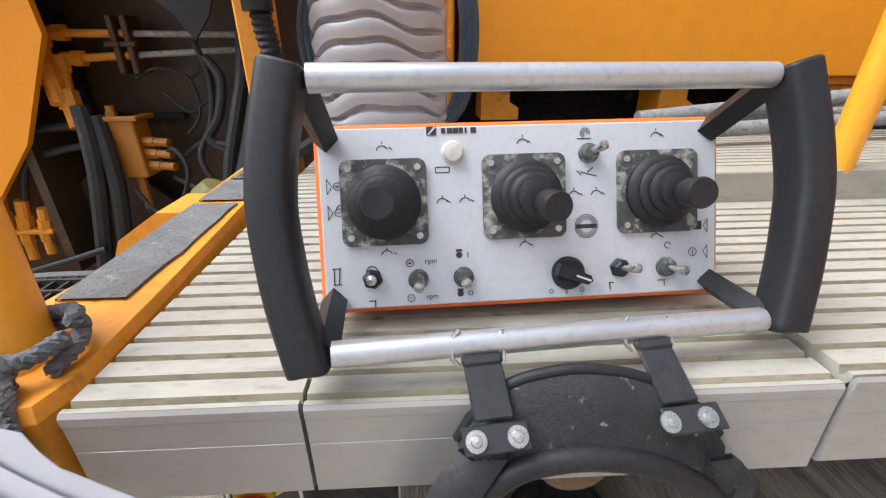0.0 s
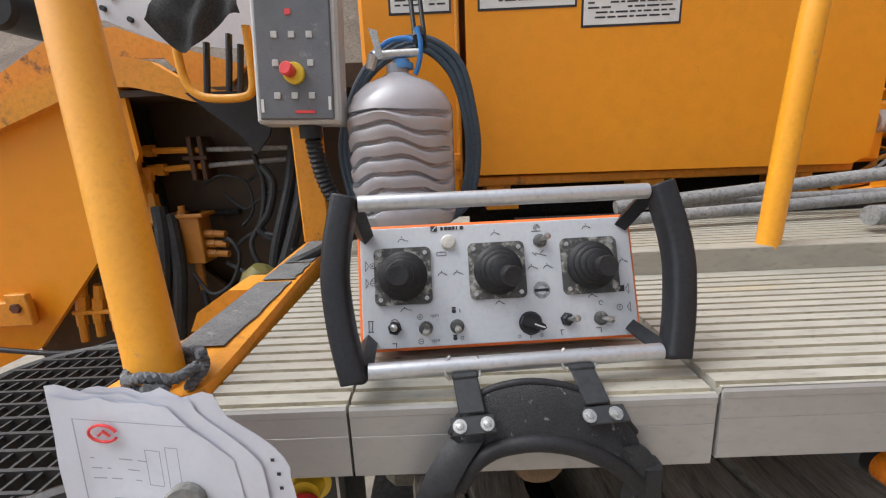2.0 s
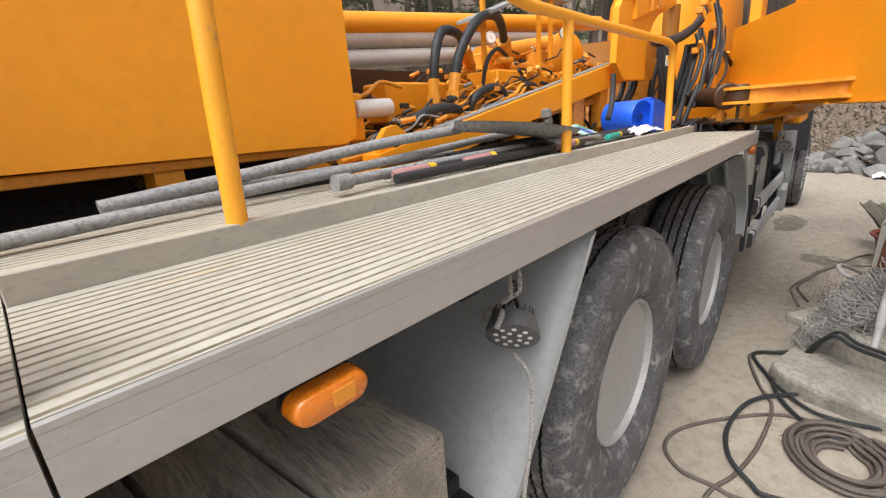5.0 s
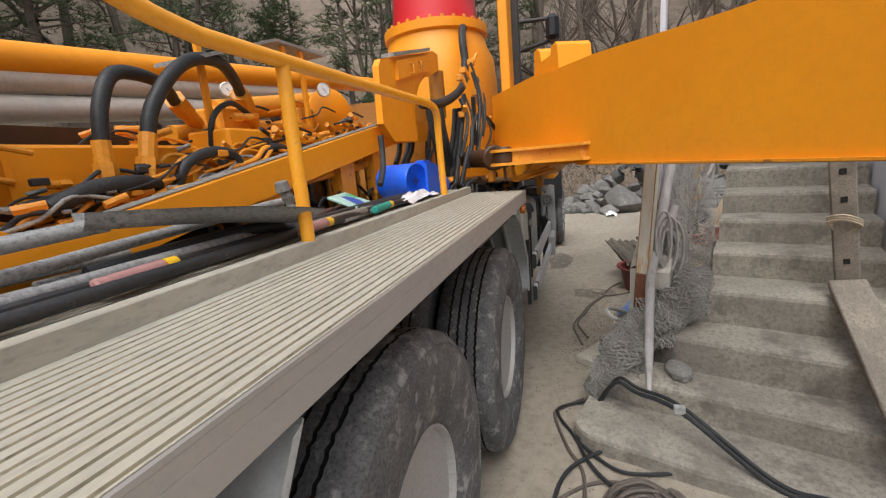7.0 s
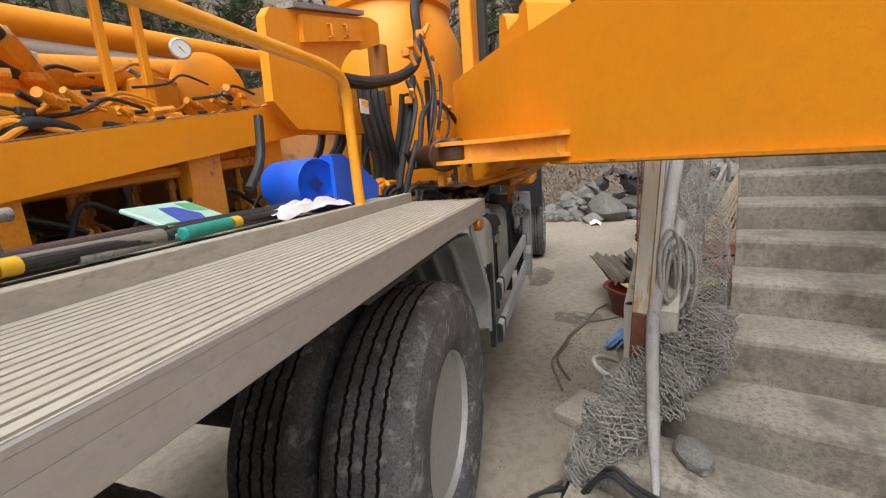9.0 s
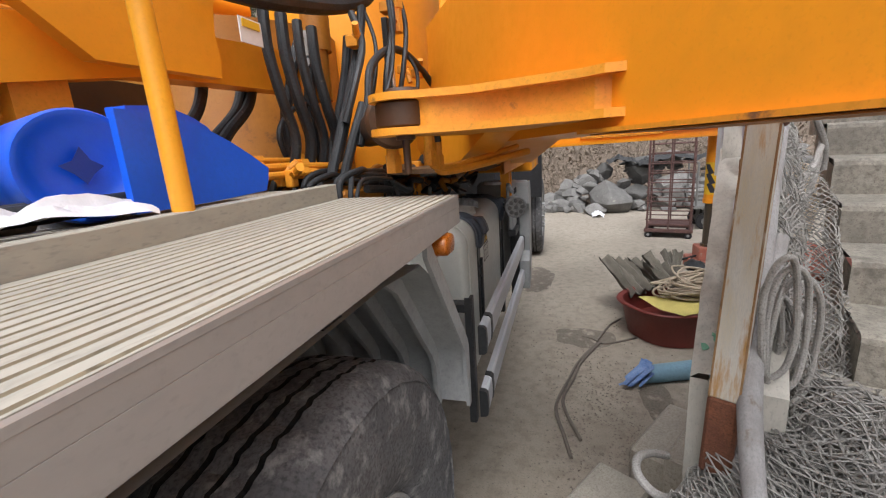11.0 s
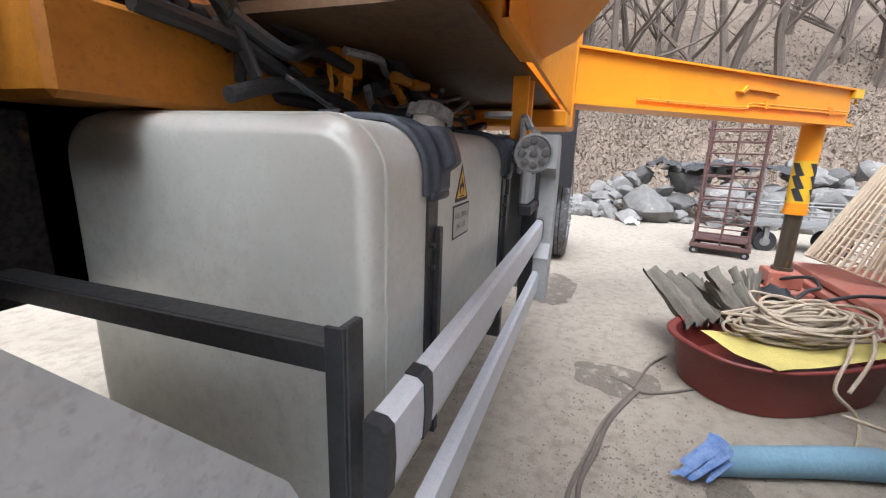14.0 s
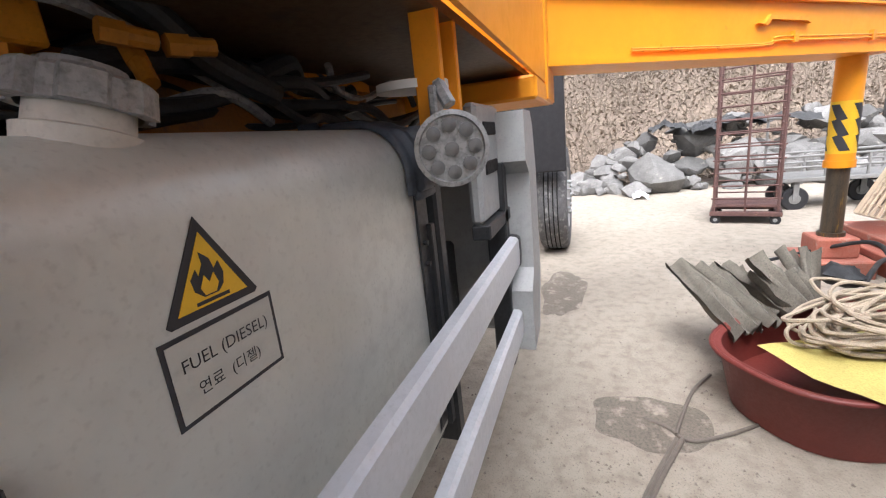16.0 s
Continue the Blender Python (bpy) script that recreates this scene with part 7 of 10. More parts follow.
m.box(4.470, 4.580, YS - 0.0016, YS - 0.0009, 1.085, 1.150, 0.0)
part("plate_field", m, mat("pale_grey_print", (0.50, 0.50, 0.45), 0.5, fine=0.05, bump=0), pl)
lettering("fuel_words", "FUEL (DIESEL)", (4.525, YS - 0.0016, 1.129), (1, 0, 0), (0, 0, 1), 0.0155, INK, pl)
lettering("fuel_words", "연료  (디젤)", (4.522, YS - 0.0016, 1.105), (1, 0, 0), (0, 0, 1), 0.0140, INK, pl)

# side guard rails and steps
m = M()


def guard_bar(x0, x1, z, parent):
    m = M()
    prof = [(-0.018, 0.048), (-0.026, 0.040), (-0.028, 0.0), (-0.026, -0.040), (-0.018, -0.048), (0.0, -0.05), (0.0, 0.05)]
    m.prism(prof, (x0, -0.003, z), (0, 1, 0), (0, 0, 1), (1, 0, 0), x1 - x0)
    b = part("side_guard_bar", m, GUARD, parent, "light grey side guard bar")
    for x, w in ((x0 - 0.004, 0.022), (x0 + 0.11, 0.03), (x1 - 0.02, 0.02)):
        m = M()
        prof2 = [(p[0] * 1.12 - 0.001, p[1] * 1.06) for p in prof]
        m.prism(prof2, (x, -0.001, z), (0, 1, 0), (0, 0, 1), (1, 0, 0), w)
        part("bar_clip", m, BLACKST, b)


guard_bar(3.99, 5.55, 0.925, truck)
guard_bar(3.97, 5.58, 0.690, truck)
m = M()
m.box(3.988, 4.030, 0.03, 0.66, 1.040, 1.060, 0.002)
m.box(3.982, 3.988, 0.03, 0.66, 1.030, 1.060, 0.0)
m.box(3.985, 4.020, 0.014, 0.026, 0.60, 1.085, 0.002)
m.box(3.980, 3.986, 0.016, 0.040, 0.60, 1.085, 0.001)
pieces("guard_bracket", m, BLACKST, truck, "black angle steel guard bracket")
m = M()
m.box(5.06, 5.10, 0.05, 0.6, 0.6, 1.25, 0.006)
m.box(5.30, 5.60, 0.0, 0.05, 1.02, 1.06, 0.004)
m.box(5.50, 5.55, 0.0, 0.06, 0.55, 1.2, 0.004)
m.box(5.15, 5.60, 0.2, 0.5, 0.66, 0.95, 0.01)
part("step_bracket", m, BLACKST, truck, "black step bracket")
m = M()
m.box(5.12, 5.50, 0.20, 0.5, 0.75, 1.28, 0.015)
part("battery_box", m, GREY_P, truck, "grey battery box")
m = M()
m.prism([(5.52, 0.60), (5.66, 0.62), (5.74, 0.80), (5.74, 1.16), (5.70, 1.30), (5.66, 1.34), (5.52, 1.34), (5.52, 1.20), (5.58, 1.16), (5.58, 0.86), (5.52, 0.80)], (0, -0.065, 0), (1, 0, 0), (0, 0, 1), (0, 1, 0), 0.09)
m.box(5.60, 5.75, -0.055, 0.3, 0.62, 1.34, 0.02)
m.box(5.30, 5.56, 0.015, 0.05, 1.06, 1.36, 0.01)
step = part("cab_step", m, GREY_P, truck, "light grey cab step moulding with slots")
m = M()
for z in (1.18, 1.28):
    m.box(5.36, 5.50, 0.011, 0.018, z, z + 0.035, 0.003)
part("slot", m, DARK, step)
c = Vector((4.90, -0.045, 1.265))
d = Vector((-0.92, -0.36, -0.05)).normalized()
m = M()
m.lathe(c, d, [(-0.045, 0.040), (-0.043, 0.051), (0.0, 0.057), (0.007, 0.057), (0.009, 0.050), (0.004, 0.048), (0.004, 0.0)], 28)
fins = M()
for k in range(14):
    a = 2 * math.pi * k / 14
    u = d.orthogonal().normalized()
    v = d.cross(u)
    p = c - d * 0.055 + (u * math.cos(a) + v * math.sin(a)) * 0.044
    fins.cyl(p - d * 0.03, p + d * 0.036, 0.004, 0.004, 5)
m.box(4.98, 5.02, 0.0, 0.014, 1.20, 1.37, 0.003)
m.tube([(4.99, -0.02, 1.335), (5.0, 0.0, 1.37), (5.03, 0.01, 1.375)], 0.012, 6)
lamp = part("work_lamp", m, STEELP, truck, "round grey work lamp")
pieces("cooling_fin", fins, GREY_P, lamp)
m = M()
for k in range(8):
    a = 2 * math.pi * k / 8
    rr = 0.035 if k < 8 else 0
    p = c + d * 0.004 + (d.orthogonal().normalized() * math.cos(a) + d.cross(d.orthogonal().normalized()) * math.sin(a)) * rr
    m.lathe(p, d, [(0.0, 0.011), (0.004, 0.011), (0.006, 0.004)], 12)
m.lathe(c + d * 0.004, d, [(0.0, 0.011), (0.004, 0.011), (0.006, 0.004)], 12)
pieces("lens", m, LENS, lamp)

# clutter in the engine bay above the tank
rg = random.Random(77)
hs = M()
for i in range(16):
    x, y = rg.uniform(4.38, 5.2), rg.uniform(0.25, 0.6)
    pts = [(x, y, 1.36 + rg.uniform(0, 0.1))]
    for _ in range(4):
        pts.append((pts[-1][0] + rg.uniform(0.08, 0.3), pts[-1][1] + rg.uniform(-0.08, 0.08), min(1.48, max(1.33, pts[-1][2] + rg.uniform(-0.06, 0.06)))))
    hs = M()
    hs.tube(spline(pts, 6), rg.choice((0.008, 0.012, 0.016, 0.02)), 8)
    part("engine_hose", hs, HOSE, truck, "black hose above the tank")
for i in range(22):
    x, y = rg.uniform(4.1, 5.3), rg.uniform(0.30, 0.66)
    z = rg.uniform(1.38, 1.52)
    hs = M()
    hs.tube(spline([(x, y, z), (x + 0.10, y + rg.uniform(-0.05, 0.05), z - rg.uniform(0.0, 0.05)), (x + 0.22, y + rg.uniform(-0.06, 0.06), z - rg.uniform(-0.02, 0.07)), (x + 0.36, y, z - rg.uniform(0, 0.08))], 5), rg.choice((0.005, 0.007, 0.010, 0.014)), 7)
    part("engine_hose", hs, (HOSE, HOSE, STEELP, ORANGE_M)[i % 4], truck, ("black hose", "black hose", "dull steel line", "oily orange line")[i % 4] + " above the tank")
for pts, r in (([(4.10, 0.42, 1.46), (4.26, 0.40, 1.44), (4.42, 0.39, 1.395), (4.56, 0.40, 1.42)], 0.016), ([(4.30, 0.42, 1.53), (4.45, 0.40, 1.49), (4.62, 0.40, 1.52), (4.8, 0.40, 1.55)], 0.015), ([(4.62, 0.36, 1.55), (4.75, 0.33, 1.50), (4.82, 0.30, 1.43), (4.93, 0.28, 1.385)], 0.022), ([(4.20, 0.36, 1.345), (4.34, 0.36, 1.38), (4.50, 0.37, 1.375), (4.62, 0.38, 1.36)], 0.014)):
    hs = M()
    hs.tube(spline(pts, 7), r, 10)
    part("engine_hose", hs, HOSE, truck, "thick grey-black hose above the tank")
m = M()
cp = spline([(4.16, 0.45, 1.49), (4.30, 0.45, 1.455), (4.42, 0.45, 1.43), (4.55, 0.45, 1.38), (4.66, 0.46, 1.35)], 9)
m.tube(cp, [0.026 if i % 2 else 0.017 for i in range(len(cp))], 12)
part("conduit", m, BLACK, truck, "ribbed black conduit")
m = M()
m.box(4.580, 4.655, 0.37, 0.43, 1.435, 1.54, 0.004)
fitting(m, (4.612, 0.40, 1.435), (-0.1, 0, -1), 0.020, 0.075)
fitting(m, (4.60, 0.40, 1.37), (1, 0, -0.1), 0.014, 0.12)
fitting(m, (4.585, 0.40, 1.50), (-1, 0.1, 0), 0.016, 0.05)
m.tube(spline([(4.54, 0.40, 1.50), (4.53, 0.39, 1.46), (4.525, 0.38, 1.40), (4.52, 0.38, 1.36)], 5), 0.006, 8)
part("valve_block", m, ORANGE_W, truck, "orange valve block with pipe unions")
for i in range(3):
    m = M()
    fitting(m, (rg.uniform(4.6, 5.3), rg.uniform(0.2, 0.4), rg.uniform(1.36, 1.46)), (rg.uniform(-1, 1), -0.3, rg.uniform(-0.5, 0.5)), 0.012, 0.06)
    part("engine_fitting", m, ORANGE_M, truck, "orange pipe fitting above the tank")
m = M()
for y0, r in ((0.66, 0.021), (0.70, 0.021)):
    m.tube(spline([(4.25, y0, 1.40), (4.29, y0, 1.50), (4.38, y0 - 0.02, 1.68), (4.47, y0 - 0.05, 1.92), (4.52, y0 - 0.06, 2.1)], 5), r, 10)
part("bent_hose", m, HOSE, truck)
# Dark plate added to close a bright gap left of the tank.
m = M()
m.box(3.4, 4.2, 0.70, 0.74, 0.98, 1.46, 0.006)
part("side_plate", m, DARK, truck)

# ---- remote control box on the deck ----
BO = Vector((-0.0003, 0.0805, 1.4712))
BU = Vector((0.9992, 0.0401, 0.0020)).normalized()
BV = Vector((-0.0161, 0.3527, 0.9356))
BV = (BV - BU * BU.dot(BV)).normalized()
BN = BU.cross(BV)  # out of the face, towards the operator
BW, BH = 0.340, 0.152


def bp(s, t, n=0.0):
    return BO + BU * s + BV * t + BN * n


def face_box(m, s0, s1, t0, t1, n0, n1, c=0.0):
    mm = Matrix.Translation(BO) @ Matrix((BU, BV, BN)).transposed().to_4x4()
    return m.box(s0, s1, t0, t1, n0, n1, c, mm)


remote = thing("remote_control", (0.18, 0.10, ZD + 0.003), "orange and silver radio remote control box standing on the deck", "remote control")
m = M()
face_box(m, 0.004, BW - 0.004, 0.004, BH - 0.004, -0.040, -0.004, 0.006)
part("case", m, HBOX, remote, "bright orange plastic case")
m = M()
face_box(m, 0.0, BW, 0.0, BH, -0.012, -0.001, 0.003)
part("case_rim", m, HBOX, remote, "bright orange plastic rim")
m = M()
face_box(m, 0.0035, BW - 0.0035, 0.0035, BH - 0.0035, -0.004, 0.0, 0.0008)
plate_ = part("faceplate", m, SILVER, remote, "silver printed faceplate")
m = M()
m.box(0.03, 0.30, 0.115, 0.15, 1.4575, 1.475, 0.004)
part("base", m, BLACK, remote)


def joystick(s, t, tip):
    m = M()
    h = 0.0345
    out = []
    for cs, ct, a0 in ((h, h, 0), (-h, h, 90), (-h, -h, 180), (h, -h, 270)):
        for k in range(6):
            a = radians(a0 + 18 * k)
            out.append((s + math.copysign(h - 0.007, cs) + 0.007 * math.cos(a), t + math.copysign(h - 0.007, ct) + 0.007 * math.sin(a)))
    m.prism(out, BO, BU, BV, BN, 0.004)
    j = part("joystick", m, DUSTY, remote, "black rubber bellows joystick on a dusty plate")
    o = bp(s, t, 0.004)
    ax = BN
    prof = [(0.0, 0.0285), (0.006, 0.0295), (0.009, 0.0265), (0.010, 0.0235), (0.0145, 0.0240), (0.017, 0.0215), (0.0175, 0.0190), (0.022, 0.0195), (0.0245, 0.017), (0.025, 0.0145), (0.030, 0.0145), (0.032, 0.010)]
    tilt = (bp(s, t, 0.05) + BU * tip[0] + BV * tip[1] - o).normalized()
    m = M()
    n = 32
    vs, fs = [], []
    for hh, rr in prof:
        c = o + (BN * (1 - hh / 0.05) + tilt * (hh / 0.05)).normalized() * hh
        for k in range(n):
            a = 2 * math.pi * k / n
            vs.append(c + (BU * math.cos(a) + BV * math.sin(a)) * rr)
    for i in range(len(prof) - 1):
        for k in range(n):
            fs.append((i * n + k, i * n + (k + 1) % n, (i + 1) * n + (k + 1) % n, (i + 1) * n + k))
    fs.append(tuple((len(prof) - 1) * n + k for k in range(n)))
    m.add(vs, fs)
    part("bellows", m, RUBBER, j, smooth=50)
    m = M()
    m.lathe(o, tilt, [(0.028, 0.006), (0.036, 0.006), (0.038, 0.0095), (0.040, 0.0105), (0.056, 0.0115), (0.058, 0.0105), (0.0575, 0.0)], 28)
    part("knob", m, RUBBER, j, smooth=40)
    m = M()
    for a in (-1, 1):
        for b in (-1, 1):
            p = bp(s + a * 0.0275, t + b * 0.0275, 0.004)
            m.cyl(p, p + BN * 0.0012, 0.0028, 0.0028, 8)
    pieces("plate_screw", m, CHROME, j)


joystick(0.0545, 0.089, (-0.001, -0.002))
joystick(0.169, 0.090, (0.007, -0.009))
joystick(0.283, 0.090, (-0.001, -0.004))


def toggle(s, t, lean, dark=False):
    m = M()
    o = bp(s, t, 0.0)
    m.lathe(o, BN, [(0.0, 0.0085), (0.002, 0.0085), (0.003, 0.0075), (0.0065, 0.007), (0.008, 0.005), (0.008, 0.0)], 6 if dark else 18)
    sw = part("toggle_switch", m, BLACK if dark else DUSTY, remote, "small toggle switch")
    d = (BN + BU * lean[0] + BV * lean[1]).normalized()
    m = M()
    m.lathe(o + BN * 0.006, d, [(0.0, 0.0025), (0.008, 0.003), (0.013, 0.0042), (0.016, 0.004), (0.0175, 0.0)], 14)
    part("lever", m, CHROME, sw, "worn metal lever", 50)


toggle(0.0417, 0.0275, (0.05, 0.1), True)
toggle(0.079, 0.0255, (0.0, -0.3))
toggle(0.1165, 0.0255, (0.0, -0.2))
toggle(0.250, 0.0265, (0.5, 0.1), True)
toggle(0.291, 0.0255, (0.4, -0.1))
toggle(0.2245, 0.1235, (0.35, 0.25))
m = M()
m.lathe(bp(0.111, 0.1275), BN, [(0.0, 0.0095), (0.002, 0.0095), (0.003, 0.008), (0.006, 0.0075), (0.007, 0.0)], 20)
part("push_button", m, PIPE_W, remote, "cream push button")
m = M()
m.lathe(bp(0.205, 0.0245), BN, [(0.0, 0.014), (0.003, 0.014), (0.005, 0.0125), (0.007, 0.012), (0.007, 0.0)], 24)
dial = part("rotary_knob", m, BLACK, remote, "black rotary knob with white pointer")
m = M()
w_ = (BU * 0.93 - BV * 0.36).normalized()
x_ = BN.cross(w_)
m.prism([(-0.013, -0.005), (0.014, -0.004), (0.017, 0.0), (0.014, 0.004), (-0.013, 0.005)], bp(0.205, 0.0245, 0.006), w_, x_, BN, 0.009)
part("grip", m, BLACK, dial)
m = M()
m.prism([(0.002, -0.0008), (0.015, -0.0008), (0.015, 0.0008), (0.002, 0.0008)], bp(0.205, 0.0245, 0.0152), w_, x_, BN, 0.0004)
part("pointer", m, WHITE_P, dial)

# printed symbols
m = M()
S_OLD, S_NEW = (0, 0.045, 0.063, 0.082, 0.119, 0.163, 0.198, 0.238, 0.262, 0.27, 0.318), (0, 0.0417, 0.0545, 0.079, 0.1165, 0.169, 0.205, 0.25, 0.283, 0.291, 0.340)
T_OLD, T_NEW = (0, 0.034, 0.1, 0.134, 0.155), (0, 0.0265, 0.09, 0.1275, 0.152)


def sm(s, t):
    return float(np.interp(s, S_OLD, S_NEW)), float(np.interp(t, T_OLD, T_NEW))




def arc(m, s, t, r, a0, a1, w=0.0009, k=10):
    s, t = sm(s, t)
    pts = [(s + r * math.cos(radians(lerp(a0, a1, i / k))), t + r * math.sin(radians(lerp(a0, a1, i / k)))) for i in range(k + 1)]
    pin = [(s + (r - w) * math.cos(radians(lerp(a0, a1, i / k))), t + (r - w) * math.sin(radians(lerp(a0, a1, i / k)))) for i in range(k + 1)]
    v = [bp(a, b, 0.0005) for a, b in pts + pin]
    n = k + 1
    m.add(v, [(i, i + 1, n + i + 1, n + i) for i in range(k)])


def bar(m, s0, t0, s1, t1, w=0.0009):
    c0, c1 = sm((s0 + s1) / 2, (t0 + t1) / 2)
    hs, ht = (s1 - s0) / 2, (t1 - t0) / 2
    s0, s1, t0, t1 = c0 - hs, c0 + hs, c1 - ht, c1 + ht
    d = Vector((s1 - s0, t1 - t0)).normalized()
    o = Vector((-d.y, d.x)) * w * 0.5
    m.add([bp(s0 + o.x, t0 + o.y, 0.0005), bp(s1 + o.x, t1 + o.y, 0.0005), bp(s1 - o.x, t1 - o.y, 0.0005), bp(s0 - o.x, t0 - o.y, 0.0005)], [(0, 1, 2, 3)])


for s, t in ((0.063, 0.098), (0.163, 0.100), (0.262, 0.102)):
    for ds, dt in ((0.0, 0.038), (0.041, -0.002), (-0.041, -0.004), (0.0, -0.044)):
        arc(m, s + ds, t + dt, 0.005, 20, 170)
        bar(m, s + ds + 0.004, t + dt + 0.003, s + ds + 0.0065, t + dt + 0.001)
        bar(m, s + ds, t + dt + 0.005, s + ds, t + dt + 0.007)
arc(m, 0.045, 0.041, 0.005, 0, 180)
bar(m, 0.041, 0.012, 0.047, 0.012)
bar(m, 0.047, 0.012, 0.047, 0.006)
for t in (0.047, 0.013):
    arc(m, 0.077, t, 0.0033, 0, 360, 0.0007, 16)
    bar(m, 0.0755, t, 0.0785, t, 0.0007)
bar(m, 0.077, 0.0455, 0.077, 0.0485, 0.0007)
for t in (0.052, 0.015):
    arc(m, 0.116, t, 0.0028, 0, 360, 0.0028, 8)
    bar(m, 0.1135, t + 0.004, 0.1185, t + 0.004, 0.002)
bar(m, 0.1225, 0.0495, 0.1225, 0.0545)
arc(m, 0.1235, 0.015, 0.0022, 0, 360, 0.0007)
arc(m, 0.184, 0.012, 0.002, 0, 360, 0.0006)
arc(m, 0.209, 0.012, 0.002, 0, 360, 0.0006)
bar(m, 0.194, 0.014, 0.2, 0.014)
bar(m, 0.197, 0.014, 0.197, 0.009)
bar(m, 0.230, 0.018, 0.234, 0.018)
bar(m, 0.230, 0.018, 0.231, 0.011)
bar(m, 0.263, 0.018, 0.269, 0.018)
bar(m, 0.269, 0.018, 0.269, 0.012)
arc(m, 0.272, 0.052, 0.003, 0, 300, 0.0008)
for k in range(3):
    arc(m, 0.213, 0.145, 0.0015 + 0.0014 * k, -20, 260, 0.0006)
bar(m, 0.206, 0.141, 0.218, 0.141)
bar(m, 0.208, 0.117, 0.222, 0.113)
bar(m, 0.210, 0.114, 0.206, 0.118)
bar(m, 0.214, 0.116, 0.219, 0.120)
for t in (0.112, 0.092):
    arc(m, 0.019, t, 0.0034, 0, 360, 0.0007, 16)
    bar(m, 0.0172, t, 0.0208, t, 0.0007)
    for a, b in (((0.010, t + 0.006), (0.014, t)), ((0.014, t), (0.010, t - 0.006)), ((0.010, t - 0.006), (0.010, t + 0.006))):
        bar(m, *a, *b, 0.0006)
bar(m, 0.019, 0.1105, 0.019, 0.1135, 0.0007)
bar(m, 0.012, 0.045, 0.012, 0.032)
bar(m, 0.017, 0.045, 0.016, 0.032)
bar(m, 0.011, 0.031, 0.018, 0.031)
bar(m, 0.011, 0.045, 0.018, 0.045)
face_box(m, 0.316, 0.3235, 0.056, 0.0635, 0.0, 0.0006)
arc(m, 0.294, 0.045, 0.0038, 0, 360, 0.0007, 16)
bar(m, 0.294, 0.043, 0.294, 0.047, 0.0008)
for t in (0.068, 0.045):
    for a, b in (((0.307, t + 0.006), (0.303, t)), ((0.303, t), (0.307, t - 0.006)), ((0.307, t - 0.006), (0.307, t + 0.006))):
        bar(m, *a, *b, 0.0006)
bar(m, 0.0995, 0.1195, 0.1105, 0.1195)
bar(m, 0.0995, 0.1235, 0.1105, 0.1235)
bar(m, 0.0995, 0.1195, 0.0995, 0.1235)
bar(m, 0.1105, 0.1195, 0.1105, 0.1235)
for k in range(4):
    arc(m, 0.213, 0.072, 0.0062 + 0.0013 * k, 0, 360, 0.0005, 20)
bar(m, 0.204, 0.072, 0.222, 0.072, 0.0035)
m.k = [0] * len(m.f)
pieces("printed_symbol", m, INK, plate_, "black printed control symbol", 0)
lettering("rpm_word", "rpm", bp(0.090, 0.040), BU, BV, 0.0062, INK, plate_)
lettering("rpm_word", "rpm", bp(0.090, 0.0105), BU, BV, 0.0062, INK, plate_)
m = M()
m.prism([(0.0905, 0.1445), (0.0985, 0.1445), (0.0985, 0.1515), (0.0905, 0.1515)], BO - BV * 0.003 + BN * 0.0004, BU, BV, BN, 0.0003)
lg = part("maker_mark", m, INK, plate_, "dark maker mark and bar")
m = M()
m.prism([(0.0912, 0.1450), (0.0926, 0.1450), (0.0980, 0.1505), (0.0980, 0.1511), (0.0966, 0.1511)], BO - BV * 0.003 + BN * 0.0008, BU, BV, BN, 0.0003)
part("mark_slash", m, SILVER, lg)
m = M()
for i, w in enumerate((0.0034, 0.0044, 0.0044, 0.0034, 0.0016, 0.0044)):
    s = 0.1025 + i * 0.0048
    m.prism([(s, 0.1458), (s + w, 0.1458), (s + w, 0.1502), (s, 0.1502)], BO - BV * 0.003 + BN * 0.0004, BU, BV, BN, 0.0003)
part("mark_bar", m, INK, lg)

